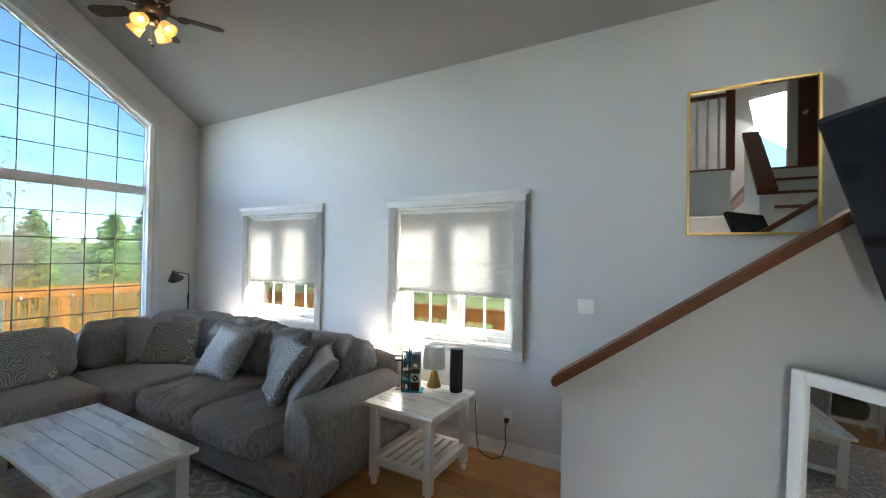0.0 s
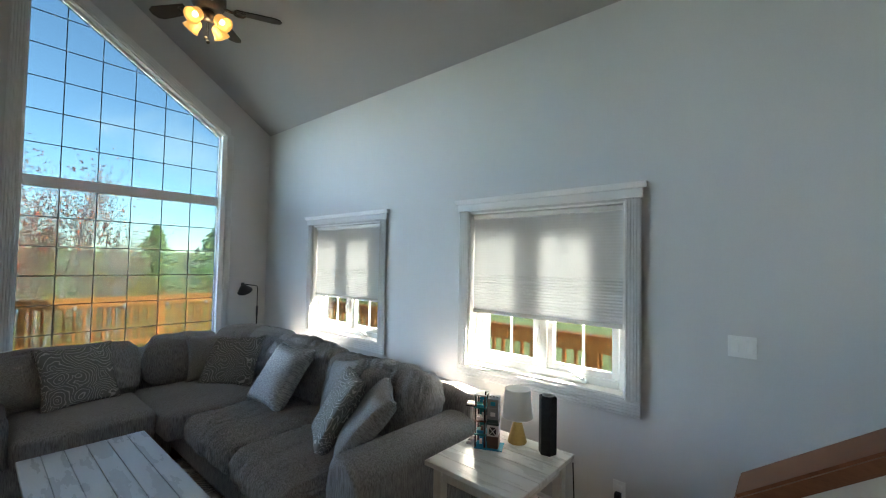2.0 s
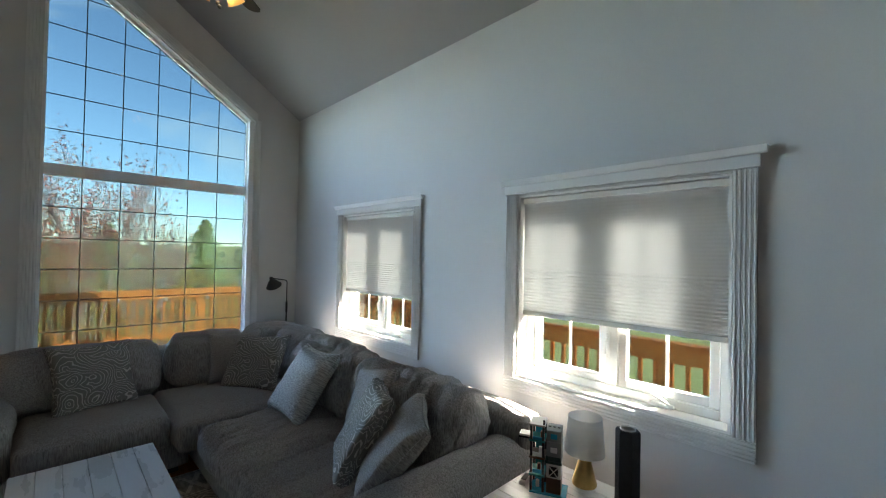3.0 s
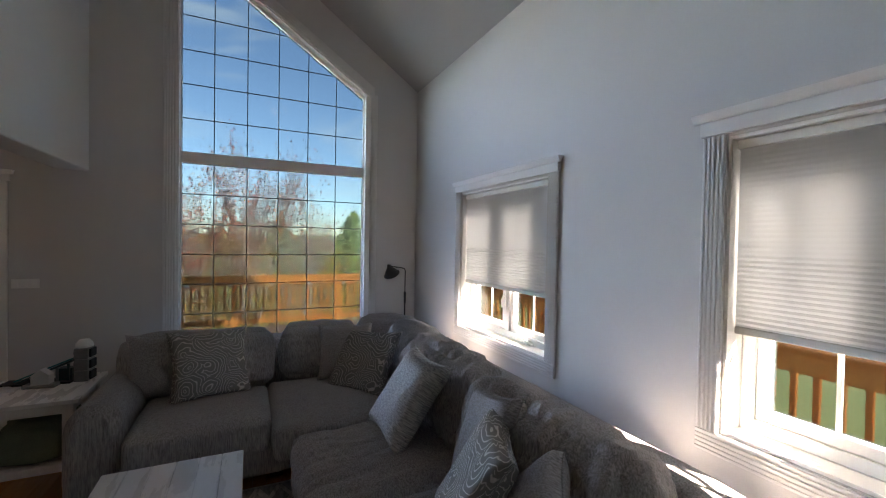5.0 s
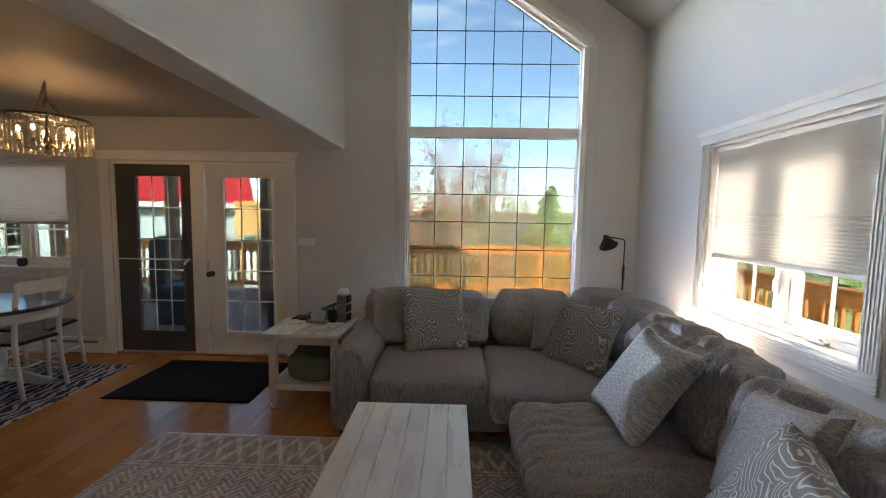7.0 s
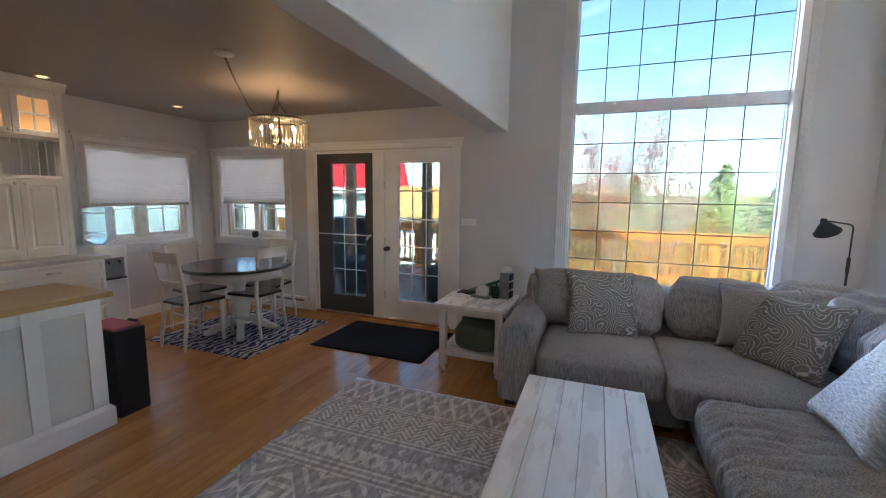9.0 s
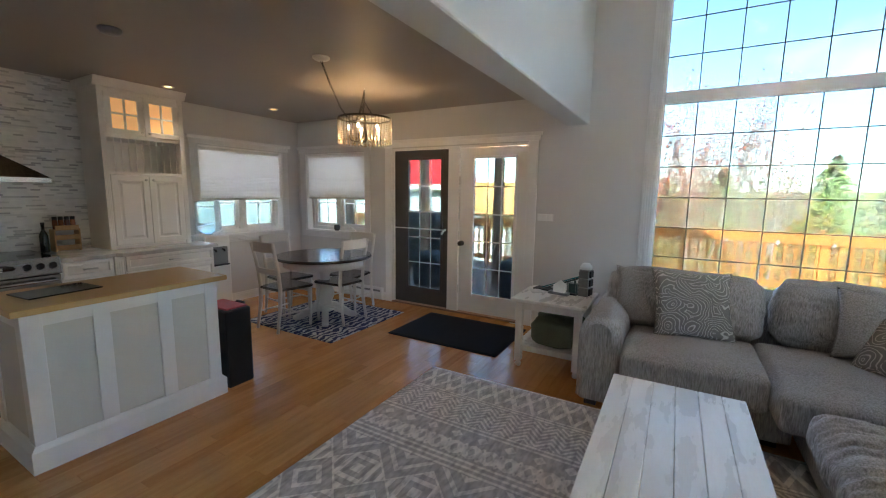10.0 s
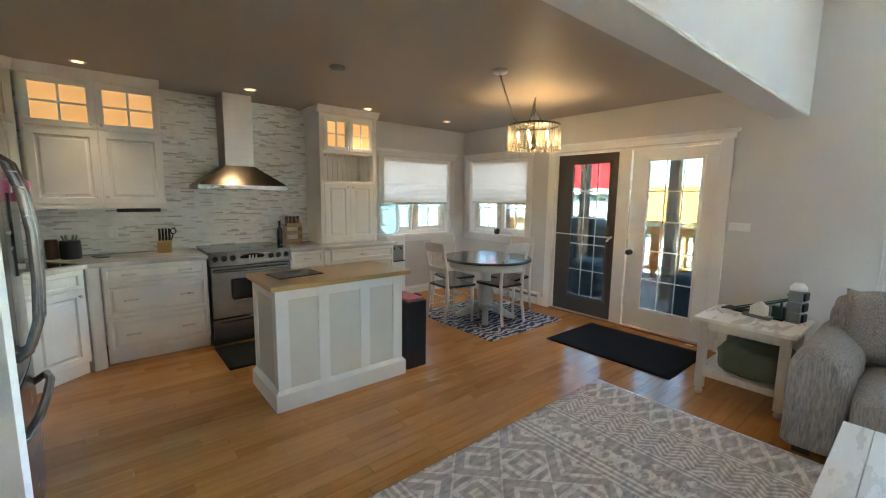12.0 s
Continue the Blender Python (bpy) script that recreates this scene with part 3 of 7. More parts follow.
box(bm, g0 + 0.010, g1 - 0.010, 0.055, 0.13, MID[0], MID[1], 0.006, 1)
prism(bm, [(g0 + 0.010, slope_z(g0 + 0.010) - 0.022), (g1, slope_z(g1) - 0.022), (g1, slope_z(g1) - 0.06), (g0 + 0.010, slope_z(g0 + 0.010) - 0.06)], "y", 0.07, 0.13)
add_w("window_frame", bm, M_VINYL)
bm = bmesh.new()
e0, e1 = g0 + 0.010, g1 - 0.010
cols = [1.112 + 0.2825 * i for i in range(5)]
for y in cols:
    box(bm, y - 0.0045, y + 0.0045, 0.098, 0.104, z0 + 0.06, MID[0])
    box(bm, y - 0.0045, y + 0.0045, 0.098, 0.104, MID[1], slope_z(y) - 0.06)
for i in range(1, 7):
    z = MID[0] - 0.281 * i
    if z > z0 + 0.1:
        box(bm, e0, e1, 0.0985, 0.1035, z - 0.0045, z + 0.0045)
for i in range(1, 7):
    z = MID[1] + 0.314 * i
    ye = min(e1, BW[1] - (z + 0.06 - BW[3]) / 0.675)
    if ye > e0 + 0.05:
        box(bm, e0, ye, 0.0985, 0.1035, z - 0.0045, z + 0.0045)
add_w("glazing_grid", bm, M_MUNTIN, win, "thin dark glazing grid")
pane = add_w("pane", B(e0, e1, 0.099, 0.103, z0 + 0.06, MID[0]), M_GLASS)
pane.visible_shadow = False
pane = add_w("pane", prism(bmesh.new(), [(e0, MID[1]), (e1, MID[1]), (e1, slope_z(e1) - 0.06), (e0, slope_z(e0) - 0.06)], "y", 0.099, 0.103), M_GLASS)
pane.visible_shadow = False

# the pair of doors
dframe = tagged(new("door_frame"), "white casing and posts of the paired doors", "door frame", "", "structure")
bm = bmesh.new()
for a, b in ((DR[0] - 0.1, DR[0] + 0.005), (DR[1] - 0.005, DR[1] + 0.1)):
    box(bm, a, b, -0.02, 0.0, 0.0, DR[3] + 0.012, 0.004, 1)
add_w("casing", bm, M_TRIM, dframe)
add_w("head_casing", head_board(bmesh.new(), DR[0] - 0.115, DR[1] + 0.115, DR[3] + 0.014, 0.052), M_TRIM, dframe)
bm = bmesh.new()
for a, b in ((DR[0] + 0.001, DR[0] + 0.028), (-1.37, -1.225), (DR[1] - 0.018, DR[1] - 0.001)):
    box(bm, a, b, 0.0 if a < -1.3 and a > -1.4 else 0.002, 0.19, 0.0, DR[3] - 0.001, 0.003, 1)
box(bm, DR[0] + 0.028, DR[1] - 0.018, 0.002, 0.19, DR[3] - 0.025, DR[3] - 0.001)
add_w("jamb", bm, M_TRIM, dframe)
add_w("threshold", B(DR[0], DR[1], -0.02, 0.20, 0.0, 0.022, 0.004), surface("oak_sill", (0.22, 0.11, 0.05), (0.32, 0.17, 0.08), 0.45, 5, 70, 0.05), dframe, "worn oak threshold")


def glazed_door(name, y0, y1, gy0, gy1, gz0, gz1, mat, label):
    d = tagged(new(name), label, "door", "", "structure")
    w0, w1 = 0.03, 0.075
    bm = bmesh.new()
    box(bm, y0, gy0, w0, w1, 0.028, 1.972)
    box(bm, gy1, y1, w0, w1, 0.028, 1.972)
    box(bm, gy0, gy1, w0, w1, 0.028, gz0)
    box(bm, gy0, gy1, w0, w1, gz1, 1.972)
    bmesh.ops.remove_doubles(bm, verts=bm.verts, dist=1e-4)
    add_w("slab", bm, mat, d)
    bm = bmesh.new()
    q = 0.022
    for a, b, e, g in ((gy0 - q, gy0 + 0.008, gz0 - q, gz1 + q), (gy1 - 0.008, gy1 + q, gz0 - q, gz1 + q), (gy0 + 0.008, gy1 - 0.008, gz0 - q, gz0 + 0.008), (gy0 + 0.008, gy1 - 0.008, gz1 - 0.008, gz1 + q)):
        box(bm, a, b, w0 - 0.012, w0 + 0.002, e, g, 0.004, 1)
    add_w("glazing_bead", bm, mat, d)
    bm = bmesh.new()
    for i in (1, 2):
        y = gy0 + (gy1 - gy0) * i / 3
        box(bm, y - 0.005, y + 0.005, 0.048, 0.054, gz0, gz1)
    for i in range(1, 5):
        z = gz0 + (gz1 - gz0) * i / 5
        box(bm, gy0, gy1, 0.0485, 0.0535, z - 0.005, z + 0.005)
    add_w("glazing_grid", bm, M_VINYL, d, "white glazing grid")
    pane = add_w("pane", B(gy0, gy1, 0.0495, 0.0525, gz0, gz1), M_GLASS, d)
    pane.visible_shadow = False
    return d


d1 = glazed_door("door_1", -2.17, -1.374, -1.965, -1.475, 0.24, 1.86, M_CHAR, "charcoal painted glazed door with a white screen bar")
add_w("screen_bar", B(-2.165, -1.40, 0.006, 0.018, 0.995, 1.008), M_VINYL, d1, "white screen-door bar")
bm = tube(bmesh.new(), [(-1.46, 0.012, 0.955), (-1.425, -0.02, 0.985), (-1.39, -0.015, 1.015)], 0.012)
add_w("latch", bm, M_VINYL, d1, "white screen-door latch")
d2 = glazed_door("door_2", -1.222, -0.405, -1.045, -0.535, 0.25, 1.855, M_TRIM, "white painted glazed door with a black knob")
bm = lathe(bmesh.new(), [(0.03, 0), (0.03, 0.006), (0.012, 0.012), (0.012, 0.035), (0.027, 0.045), (0.03, 0.06), (0.02, 0.072)], 20, Matrix.Translation((-1.185, 0.03, 0.86)) @ Matrix.Rotation(radians(90), 4, "X"))
add_w("knob", bm, M_BLACK, d2, "round black knob")
for z in (0.3, 0.95, 1.6):
    add_w("hinge", B(-1.232, -1.218, 0.006, 0.03, z - 0.05, z + 0.05, 0.003, 1), M_CHROME, d2)

# stair window and hall door pane, both added for the fill lamps; loft railing
sw_ = tagged(new("window_6"), "plain white window added high over the stairs for a fill lamp", "window", "", "structure")
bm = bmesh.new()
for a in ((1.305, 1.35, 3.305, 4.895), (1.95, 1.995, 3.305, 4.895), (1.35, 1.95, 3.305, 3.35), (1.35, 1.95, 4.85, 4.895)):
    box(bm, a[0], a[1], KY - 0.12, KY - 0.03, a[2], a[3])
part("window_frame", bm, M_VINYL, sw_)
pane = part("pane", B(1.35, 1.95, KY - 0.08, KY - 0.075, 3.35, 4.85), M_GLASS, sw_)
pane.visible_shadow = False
hd_ = tagged(new("door_3"), "white glazed hall door added for a fill lamp", "door", "", "structure")
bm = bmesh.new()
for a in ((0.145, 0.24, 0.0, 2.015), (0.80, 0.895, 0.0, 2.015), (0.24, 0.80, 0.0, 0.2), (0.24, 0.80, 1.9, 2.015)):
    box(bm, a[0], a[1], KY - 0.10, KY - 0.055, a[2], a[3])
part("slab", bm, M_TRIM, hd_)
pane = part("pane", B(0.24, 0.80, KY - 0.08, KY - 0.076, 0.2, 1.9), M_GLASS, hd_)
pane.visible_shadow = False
lr = thing("loft_railing", 0.29, 0.15, 2.70, "loft railing with white balusters and stained rails", "railing")
part("top_rail", B(-0.27, 0.27, -0.03, 0.03, 0.92, 0.965, 0.006), M_CAP, lr)
part("bottom_rail", B(-0.27, 0.25, -0.03, 0.03, 0.0, 0.03, 0.004), M_CAP, lr)
part("newel", B(0.22, 0.31, -0.045, 0.045, 0.0, 1.05, 0.006), M_CAP, lr)
for i in range(4):
    x = -0.2 + i * 0.115
    part("baluster", B(x - 0.017, x + 0.017, -0.017, 0.017, 0.0305, 0.9195, 0.002, 1), M_TRIM, lr)
ld = tagged(new("door_4"), "dark stained panel door upstairs", "door", "", "structure")
bm = B(1.45, 2.10, -1.16, -1.12, 2.71, 4.72, 0.003, 1)
box(bm, 1.54, 2.01, -1.12, -1.11, 2.9, 3.6, 0.006, 1)
box(bm, 1.54, 2.01, -1.12, -1.11, 3.72, 4.6, 0.006, 1)
part("slab", bm, M_CAP, ld)
part("knob", lathe(bmesh.new(), [(0.03, 0), (0.012, 0.01), (0.027, 0.045), (0.02, 0.06)], 14, Matrix.Translation((1.52, -1.119, 3.66)) @ Matrix.Rotation(radians(-90), 4, "X")), M_CHROME, ld)
setting("wall_loft_back", B(1.35, EAST, -1.30, -1.18, 2.71, 5.45), M_WALL, "plain white loft wall behind the door")

# ---- floor planks ----
def plank_mat():
    m = surface("maple_planks", (0.45, 0.190, 0.052), (0.66, 0.335, 0.115), 0.24, 2.2, 40, 0.03, stretch=(1.2, 14, 14), piece=0.32, coat=0.35, rough_var=0.05)
    return m


M_PLANK = plank_mat()
floor = tagged(new("floor"), "honey maple plank floor with a satin finish", "floor", "", "structure")
PW = 0.083
rng = random.Random(4)
rest = bmesh.new()
shared = {}
j = 0
y = KY
count = 0
while y < WY:
    x = WX - rng.uniform(0, 0.8)
    while x < EAST:
        ln = rng.choice((0.45, 0.6, 0.75, 0.9, 1.05))
        x0, x1 = max(x, WX), min(x + ln, EAST)
        ww = min(PW, WY - y)
        if x1 - x0 > 0.05:
            near = -3.4 < y < -0.6 and -3.6 < x0 and x1 < -0.9 and ww == PW and count < 300 and x0 == x
            if near:
                key = ln
                if key not in shared:
                    shared[key] = link_mesh("plank", B(0, ln - 0.0012, 0, PW - 0.0012, -0.02, 0.0, 0.0008, 1), M_PLANK)
                p = new("plank", shared[key])
                p.parent = floor
                p.location = (x0, y, 0)
                count += 1
            else:
                box(rest, x0, x1 - 0.0012, y, y + ww - 0.0012, -0.02, 0.0)
        x += ln
    y += PW
M_PLANK2 = M_PLANK.copy()
M_PLANK2.name = "maple_planks_joined"
_nt = M_PLANK2.node_tree
_geo = _nt.nodes.new("ShaderNodeNewGeometry")
for _n in list(_nt.nodes):
    if _n.bl_idname == "ShaderNodeObjectInfo":
        for _l in list(_n.outputs["Random"].links):
            _nt.links.new(_geo.outputs["Random Per Island"], _l.to_socket)
f_rest = part("planks", rest, M_PLANK2, floor)
tagged(f_rest, kind="stuff")

# ---- living room ----
def facing(x, y, z, az, lean, roll=0.0):
    """Stands a flat piece up: az 0 faces -y and 90 faces +x; lean tips its face upwards."""
    return Matrix.Translation((x, y, z)) @ Matrix.Rotation(radians(az), 4, "Z") @ Matrix.Rotation(radians(90 - lean), 4, "X") @ Matrix.Rotation(radians(roll), 4, "Z")


def weave(name, low, high, scale=55.0, sheen=0.06, stretch=(1, 1, 1)):
    """Nubby chenille: short streaks of two threads with a soft nap."""
    m, t, b = nodes_of(name)
    new_node, ln = t.nodes.new, t.links.new
    co, mp = new_node("ShaderNodeTexCoord"), new_node("ShaderNodeMapping")
    mp.inputs["Scale"].default_value = stretch
    ln(co.outputs["Object"], mp.inputs["Vector"])
    n1, n2, n3 = (new_node("ShaderNodeTexNoise") for _ in range(3))
    n1.inputs["Scale"].default_value, n2.inputs["Scale"].default_value, n3.inputs["Scale"].default_value = scale, 330, 3.0
    mpz = new_node("ShaderNodeMapping")
    mpz.inputs["Scale"].default_value = (1, 1, 0.12)
    ln(mp.outputs[0], mpz.inputs["Vector"])
    ln(mpz.outputs[0], n1.inputs["Vector"])
    ln(mp.outputs[0], n2.inputs["Vector"])
    ln(mp.outputs[0], n3.inputs["Vector"])
    n1.inputs["Detail"].default_value = 4
    add, add2 = new_node("ShaderNodeMath"), new_node("ShaderNodeMath")
    add.operation = add2.operation = "MULTIPLY_ADD"
    add.inputs[1].default_value, add2.inputs[1].default_value = 0.45, 0.10
    ln(n2.outputs["Fac"], add.inputs[0])
    ln(n1.outputs["Fac"], add.inputs[2])
    ln(n3.outputs["Fac"], add2.inputs[0])
    ln(add.outputs[0], add2.inputs[2])
    ramp = new_node("ShaderNodeValToRGB")
    ramp.color_ramp.elements[0].position = 0.50
    ramp.color_ramp.elements[1].position = 1.0
    ramp.color_ramp.elements[0].color, ramp.color_ramp.elements[1].color = (*low, 1), (*high, 1)
    ln(add2.outputs[0], ramp.inputs[0])
    ln(ramp.outputs[0], b.inputs["Base Color"])
    b.inputs["Roughness"].default_value = 0.95
    b.inputs["Sheen Weight"].default_value = sheen
    b.inputs["Sheen Roughness"].default_value = 0.4
    bp = new_node("ShaderNodeBump")
    bp.inputs["Strength"].default_value, bp.inputs["Distance"].default_value = 0.5, 0.006
    ln(add2.outputs[0], bp.inputs["Height"])
    ln(bp.outputs[0], b.inputs["Normal"])
    return m


def swirl_cloth(name, ground, thread):
    """Woven cloth with looping pale arcs."""
    m, t, b = nodes_of(name)
    new_node, ln = t.nodes.new, t.links.new
    co, vo, nz = new_node("ShaderNodeTexCoord"), new_node("ShaderNodeTexVoronoi"), new_node("ShaderNodeTexNoise")
    vo.inputs["Scale"].default_value = 7.6
    vo.voronoi_dimensions = "2D"
    nz.inputs["Scale"].default_value = 2.6
    wob = new_node("ShaderNodeMix")
    wob.data_type = "RGBA"
    wob.inputs[0].default_value = 0.16
    ln(co.outputs["Object"], wob.inputs[6])
    ln(nz.outputs["Color"], wob.inputs[7])
    ln(wob.outputs[2], vo.inputs["Vector"])
    off, away, flat_, size_ = (new_node("ShaderNodeVectorMath") for _ in range(4))
    off.operation, off.inputs[1].default_value, off.inputs[2].default_value = "MULTIPLY_ADD", (0.22, 0.22, 0.0), (-0.11, -0.11, 0.0)
    away.operation, size_.operation = "SUBTRACT", "LENGTH"
    flat_.operation, flat_.inputs[1].default_value = "MULTIPLY", (1.0, 1.0, 0.0)
    shifted = new_node("ShaderNodeVectorMath")
    ln(vo.outputs["Color"], off.inputs[0])
    ln(wob.outputs[2], away.inputs[0])
    ln(vo.outputs["Position"], away.inputs[1])
    ln(away.outputs[0], shifted.inputs[0])
    ln(off.outputs[0], shifted.inputs[1])
    ln(shifted.outputs[0], flat_.inputs[0])
    ln(flat_.outputs[0], size_.inputs[0])
    mul, frac, sub, ab = (new_node("ShaderNodeMath") for _ in range(4))
    ramp = new_node("ShaderNodeValToRGB")
    mul.operation, mul.inputs[1].default_value = "MULTIPLY", 52.0
    frac.operation = "FRACT"
    sub.operation, sub.inputs[1].default_value = "SUBTRACT", 0.5
    ab.operation = "ABSOLUTE"
    ln(size_.outputs["Value"], mul.inputs[0])
    ln(mul.outputs[0], frac.inputs[0])
    ln(frac.outputs[0], sub.inputs[0])
    ln(sub.outputs[0], ab.inputs[0])
    ramp.color_ramp.elements[0].position, ramp.color_ramp.elements[1].position = 0.06, 0.14
    ramp.color_ramp.elements[0].color, ramp.color_ramp.elements[1].color = (*thread, 1), (*ground, 1)
    ln(ab.outputs[0], ramp.inputs[0])
    fine = new_node("ShaderNodeTexNoise")
    fine.inputs["Scale"].default_value = 220
    ln(co.outputs["Object"], fine.inputs["Vector"])
    mr = new_node("ShaderNodeMapRange")
    mr.inputs["To Min"].default_value, mr.inputs["To Max"].default_value = 0.7, 1.25
    ln(fine.outputs["Fac"], mr.inputs["Value"])
    mx = new_node("ShaderNodeMix")
    mx.data_type, mx.blend_type = "RGBA", "MULTIPLY"
    mx.inputs[0].default_value = 1.0
    ln(ramp.outputs[0], mx.inputs[6])
    ln(mr.outputs[0], mx.inputs[7])
    ln(mx.outputs[2], b.inputs["Base Color"])
    b.inputs["Roughness"].default_value = 0.9
    bp = new_node("ShaderNodeBump")
    bp.inputs["Strength"].default_value, bp.inputs["Distance"].default_value = 0.4, 0.004
    ln(fine.outputs["Fac"], bp.inputs["Height"])
    ln(bp.outputs[0], b.inputs["Normal"])
    return m


M_SOFA = weave("grey_chenille", (0.172, 0.158, 0.152), (0.50, 0.466, 0.450), 150)
M_PIL = weave("ribbed_pillow_cloth", (0.13, 0.13, 0.13), (0.66, 0.645, 0.62), 110, 0.1, (0.35, 1.6, 1))
M_SWIRL = swirl_cloth("swirl_pillow_cloth", (0.225, 0.215, 0.20), (0.62, 0.595, 0.555))
M_FOOT = surface("dark_block_foot", (0.02, 0.015, 0.012), (0.035, 0.025, 0.02), 0.5, 8, 60, 0.05)

SBX, SBY = -4.6, 2.3
sofa = thing("sectional_sofa", SBX, SBY, 0, "large grey chenille L-shaped sectional sofa with loose cushions", "sofa")


def sat(x, y, z):
    return Matrix.Translation((x - SBX, y - SBY, z))


def block(name, x0, x1, y0, y1, z0, h, r=0.05, crown=0.0, wrinkle=0.006, seed=0, across=1.0, along=1.0, n=12, label="", gather=0.0):
    bm = soft_box(bmesh.new(), x1 - x0, y1 - y0, h, r, n, crown, wrinkle, seed, sat((x0 + x1) / 2, (y0 + y1) / 2, z0), across, along, gather)
    return part(name, bm, M_SOFA, sofa, label)


block("base", -5.25, -4.20, 0.56, 1.70, 0.05, 0.22, 0.03, 0, 0.003, 1)
block("base", -5.25, -2.05, 1.72, 2.96, 0.05, 0.22, 0.03, 0, 0.003, 2)
block("back_frame", -5.32, -5.06, 0.55, 2.98, 0.06, 0.70, 0.09, 0, 0.006, 3)
block("back_frame", -5.2, -1.99, 2.74, 2.99, 0.06, 0.72, 0.09, 0, 0.006, 4)


def arm(x0, x1, y0, y1, along, seed):
    """An upholstered arm with a rolled top; along: the axis that it runs in."""
    w, l = ((y1 - y0), (x1 - x0)) if along == "x" else ((x1 - x0), (y1 - y0))
    prof = [(0.0, 0.05), (0.0, 0.20), (0.0, 0.36), (0.0, 0.50)]
    for k in range(1, 12):
        a = math.pi * (1 - k / 12)
        prof.append((w / 2 + w / 2 * math.cos(a), 0.50 + 0.145 * math.sin(a)))
    prof += [(w, 0.50), (w, 0.36), (w, 0.20), (w, 0.05)]
    bm = bmesh.new()
    rows, n = [], 26
    for i in range(n + 1):
        u = i / n
        e = min(u, 1 - u) * l
        sh = 0.0 if e > 0.045 else 0.045 - math.sqrt(max(0.0, 0.045 ** 2 - (0.045 - e) ** 2))
        ring = []
        for p, z in prof:
            q = (p - w / 2) * (1 - 2 * sh / w) + w / 2
            zz = 0.05 + (z - 0.05) * (1 - sh / 0.6)
            d = 0.006 * noise.noise(Vector((u * l * 5, q * 6, zz * 6 + seed))) + 0.004 * noise.noise(Vector((u * l * 14, q * 12, zz * 9 + seed)))
            co = (x0 + u * l, y0 + q + d, zz + d) if along == "x" else (x0 + q + d, y0 + u * l, zz + d)
            ring.append(bm.verts.new((co[0] - SBX, co[1] - SBY, co[2])))
        rows.append(ring)
    for a, b in zip(rows, rows[1:]):
        for k in range(len(prof) - 1):
            bm.faces.new((a[k], a[k + 1], b[k + 1], b[k])).smooth = True
        bm.faces.new((a[-1], a[0], b[0], b[-1]))
    bm.faces.new(rows[0])
    bm.faces.new(rows[-1])
    part("arm", fixed(bm), M_SOFA, sofa)


arm(-5.22, -4.19, 0.50, 0.775, "x", 5)
arm(-2.285, -1.955, 1.83, 2.97, "y", 6)
seats = [(-4.80, -4.10, 0.785, 1.555, 11, 1, 1), (-4.85, -3.93, 1.565, 2.50, 12, 1, 1), (-3.86, -3.08, 1.655, 2.52, 13, 5.0, 0.7), (-3.07, -2.30, 1.655, 2.52, 14, 5.0, 0.7)]
for x0, x1, y0, y1, sd, ac, al in seats:
    block("seat_cushion", x0, x1, y0, y1, 0.245, 0.215, 0.045 if sd < 13 else 0.085, 0.035, 0.009 if sd < 13 else 0.013, sd, ac, al, 30 if sd < 13 else 62, "", 0.4 if sd < 13 else 2.0)


def back_cushion(x, y, z, az, w, h, thick, lean, seed, roll=0.0, wr=0.016):
    m = Matrix.Translation((-SBX, -SBY, 0)) @ facing(x, y, z, az, lean, roll) @ Matrix.Translation((0, 0, -thick / 2))
    bm = soft_box(bmesh.new(), w, h, thick, 0.095, 56 if wr > 0.02 else 30, 0.06, wr, seed, m, 1.0, 2.6, 1.3 if wr > 0.02 else 0.5)
    part("back_cushion", bm, M_SOFA, sofa)


back_cushion(-4.90, 1.10, 0.655, 90, 1.00, 0.44, 0.22, 14, 21)
back_cushion(-4.93, 1.98, 0.66, 84, 0.62, 0.44, 0.22, 14, 22)
back_cushion(-4.98, 2.60, 0.68, 60, 0.58, 0.42, 0.20, 16, 23)
back_cushion(-4.52, 2.66, 0.68, 12, 0.60, 0.44, 0.22, 16, 24)
back_cushion(-3.74, 2.60, 0.665, 0, 0.98, 0.46, 0.30, 14, 25, 0, 0.026)
back_cushion(-2.70, 2.58, 0.655, 3, 0.98, 0.44, 0.30, 15, 26, 0, 0.026)
for x, y in ((-4.26, 0.6), (-4.3, 1.6), (-2.12, 1.92), (-2.12, 2.88), (-5.2, 0.6), (-5.2, 2.88)):
    part("foot", B(x - 0.04 - SBX, x + 0.04 - SBX, y - 0.04 - SBY, y + 0.04 - SBY, 0, 0.055, 0.004), M_FOOT, sofa)


def pillow(x, y, z, az, lean, roll, size, thick, mat, label, seed, name="throw_pillow"):
    p = new(name)
    p.matrix_world = facing(x, y, z, az, lean, roll)
    tagged(p, label, "pillow", "throw pillows on the sofa")
    part("cover", cushion(bmesh.new(), size, size, thick, None, 24, 3.2, 0.3, 0.008, seed), mat, p)
    rim = []
    for i in range(49):
        a = 4 * i / 48
        s, f = int(a) % 4, a - int(a)
        u, v = ((-1 + 2 * f, -1), (1, -1 + 2 * f), (1 - 2 * f, 1), (-1, 1 - 2 * f))[s]
        e1, e2 = 1 - 0.12 * (1 - v * v) * u * u, 1 - 0.12 * (1 - u * u) * v * v
        rim.append((u * size / 2 * e1, v * size / 2 * e2, 0))
    part("piping", tube(bmesh.new(), rim, 0.004, 6), mat, p)
    return p


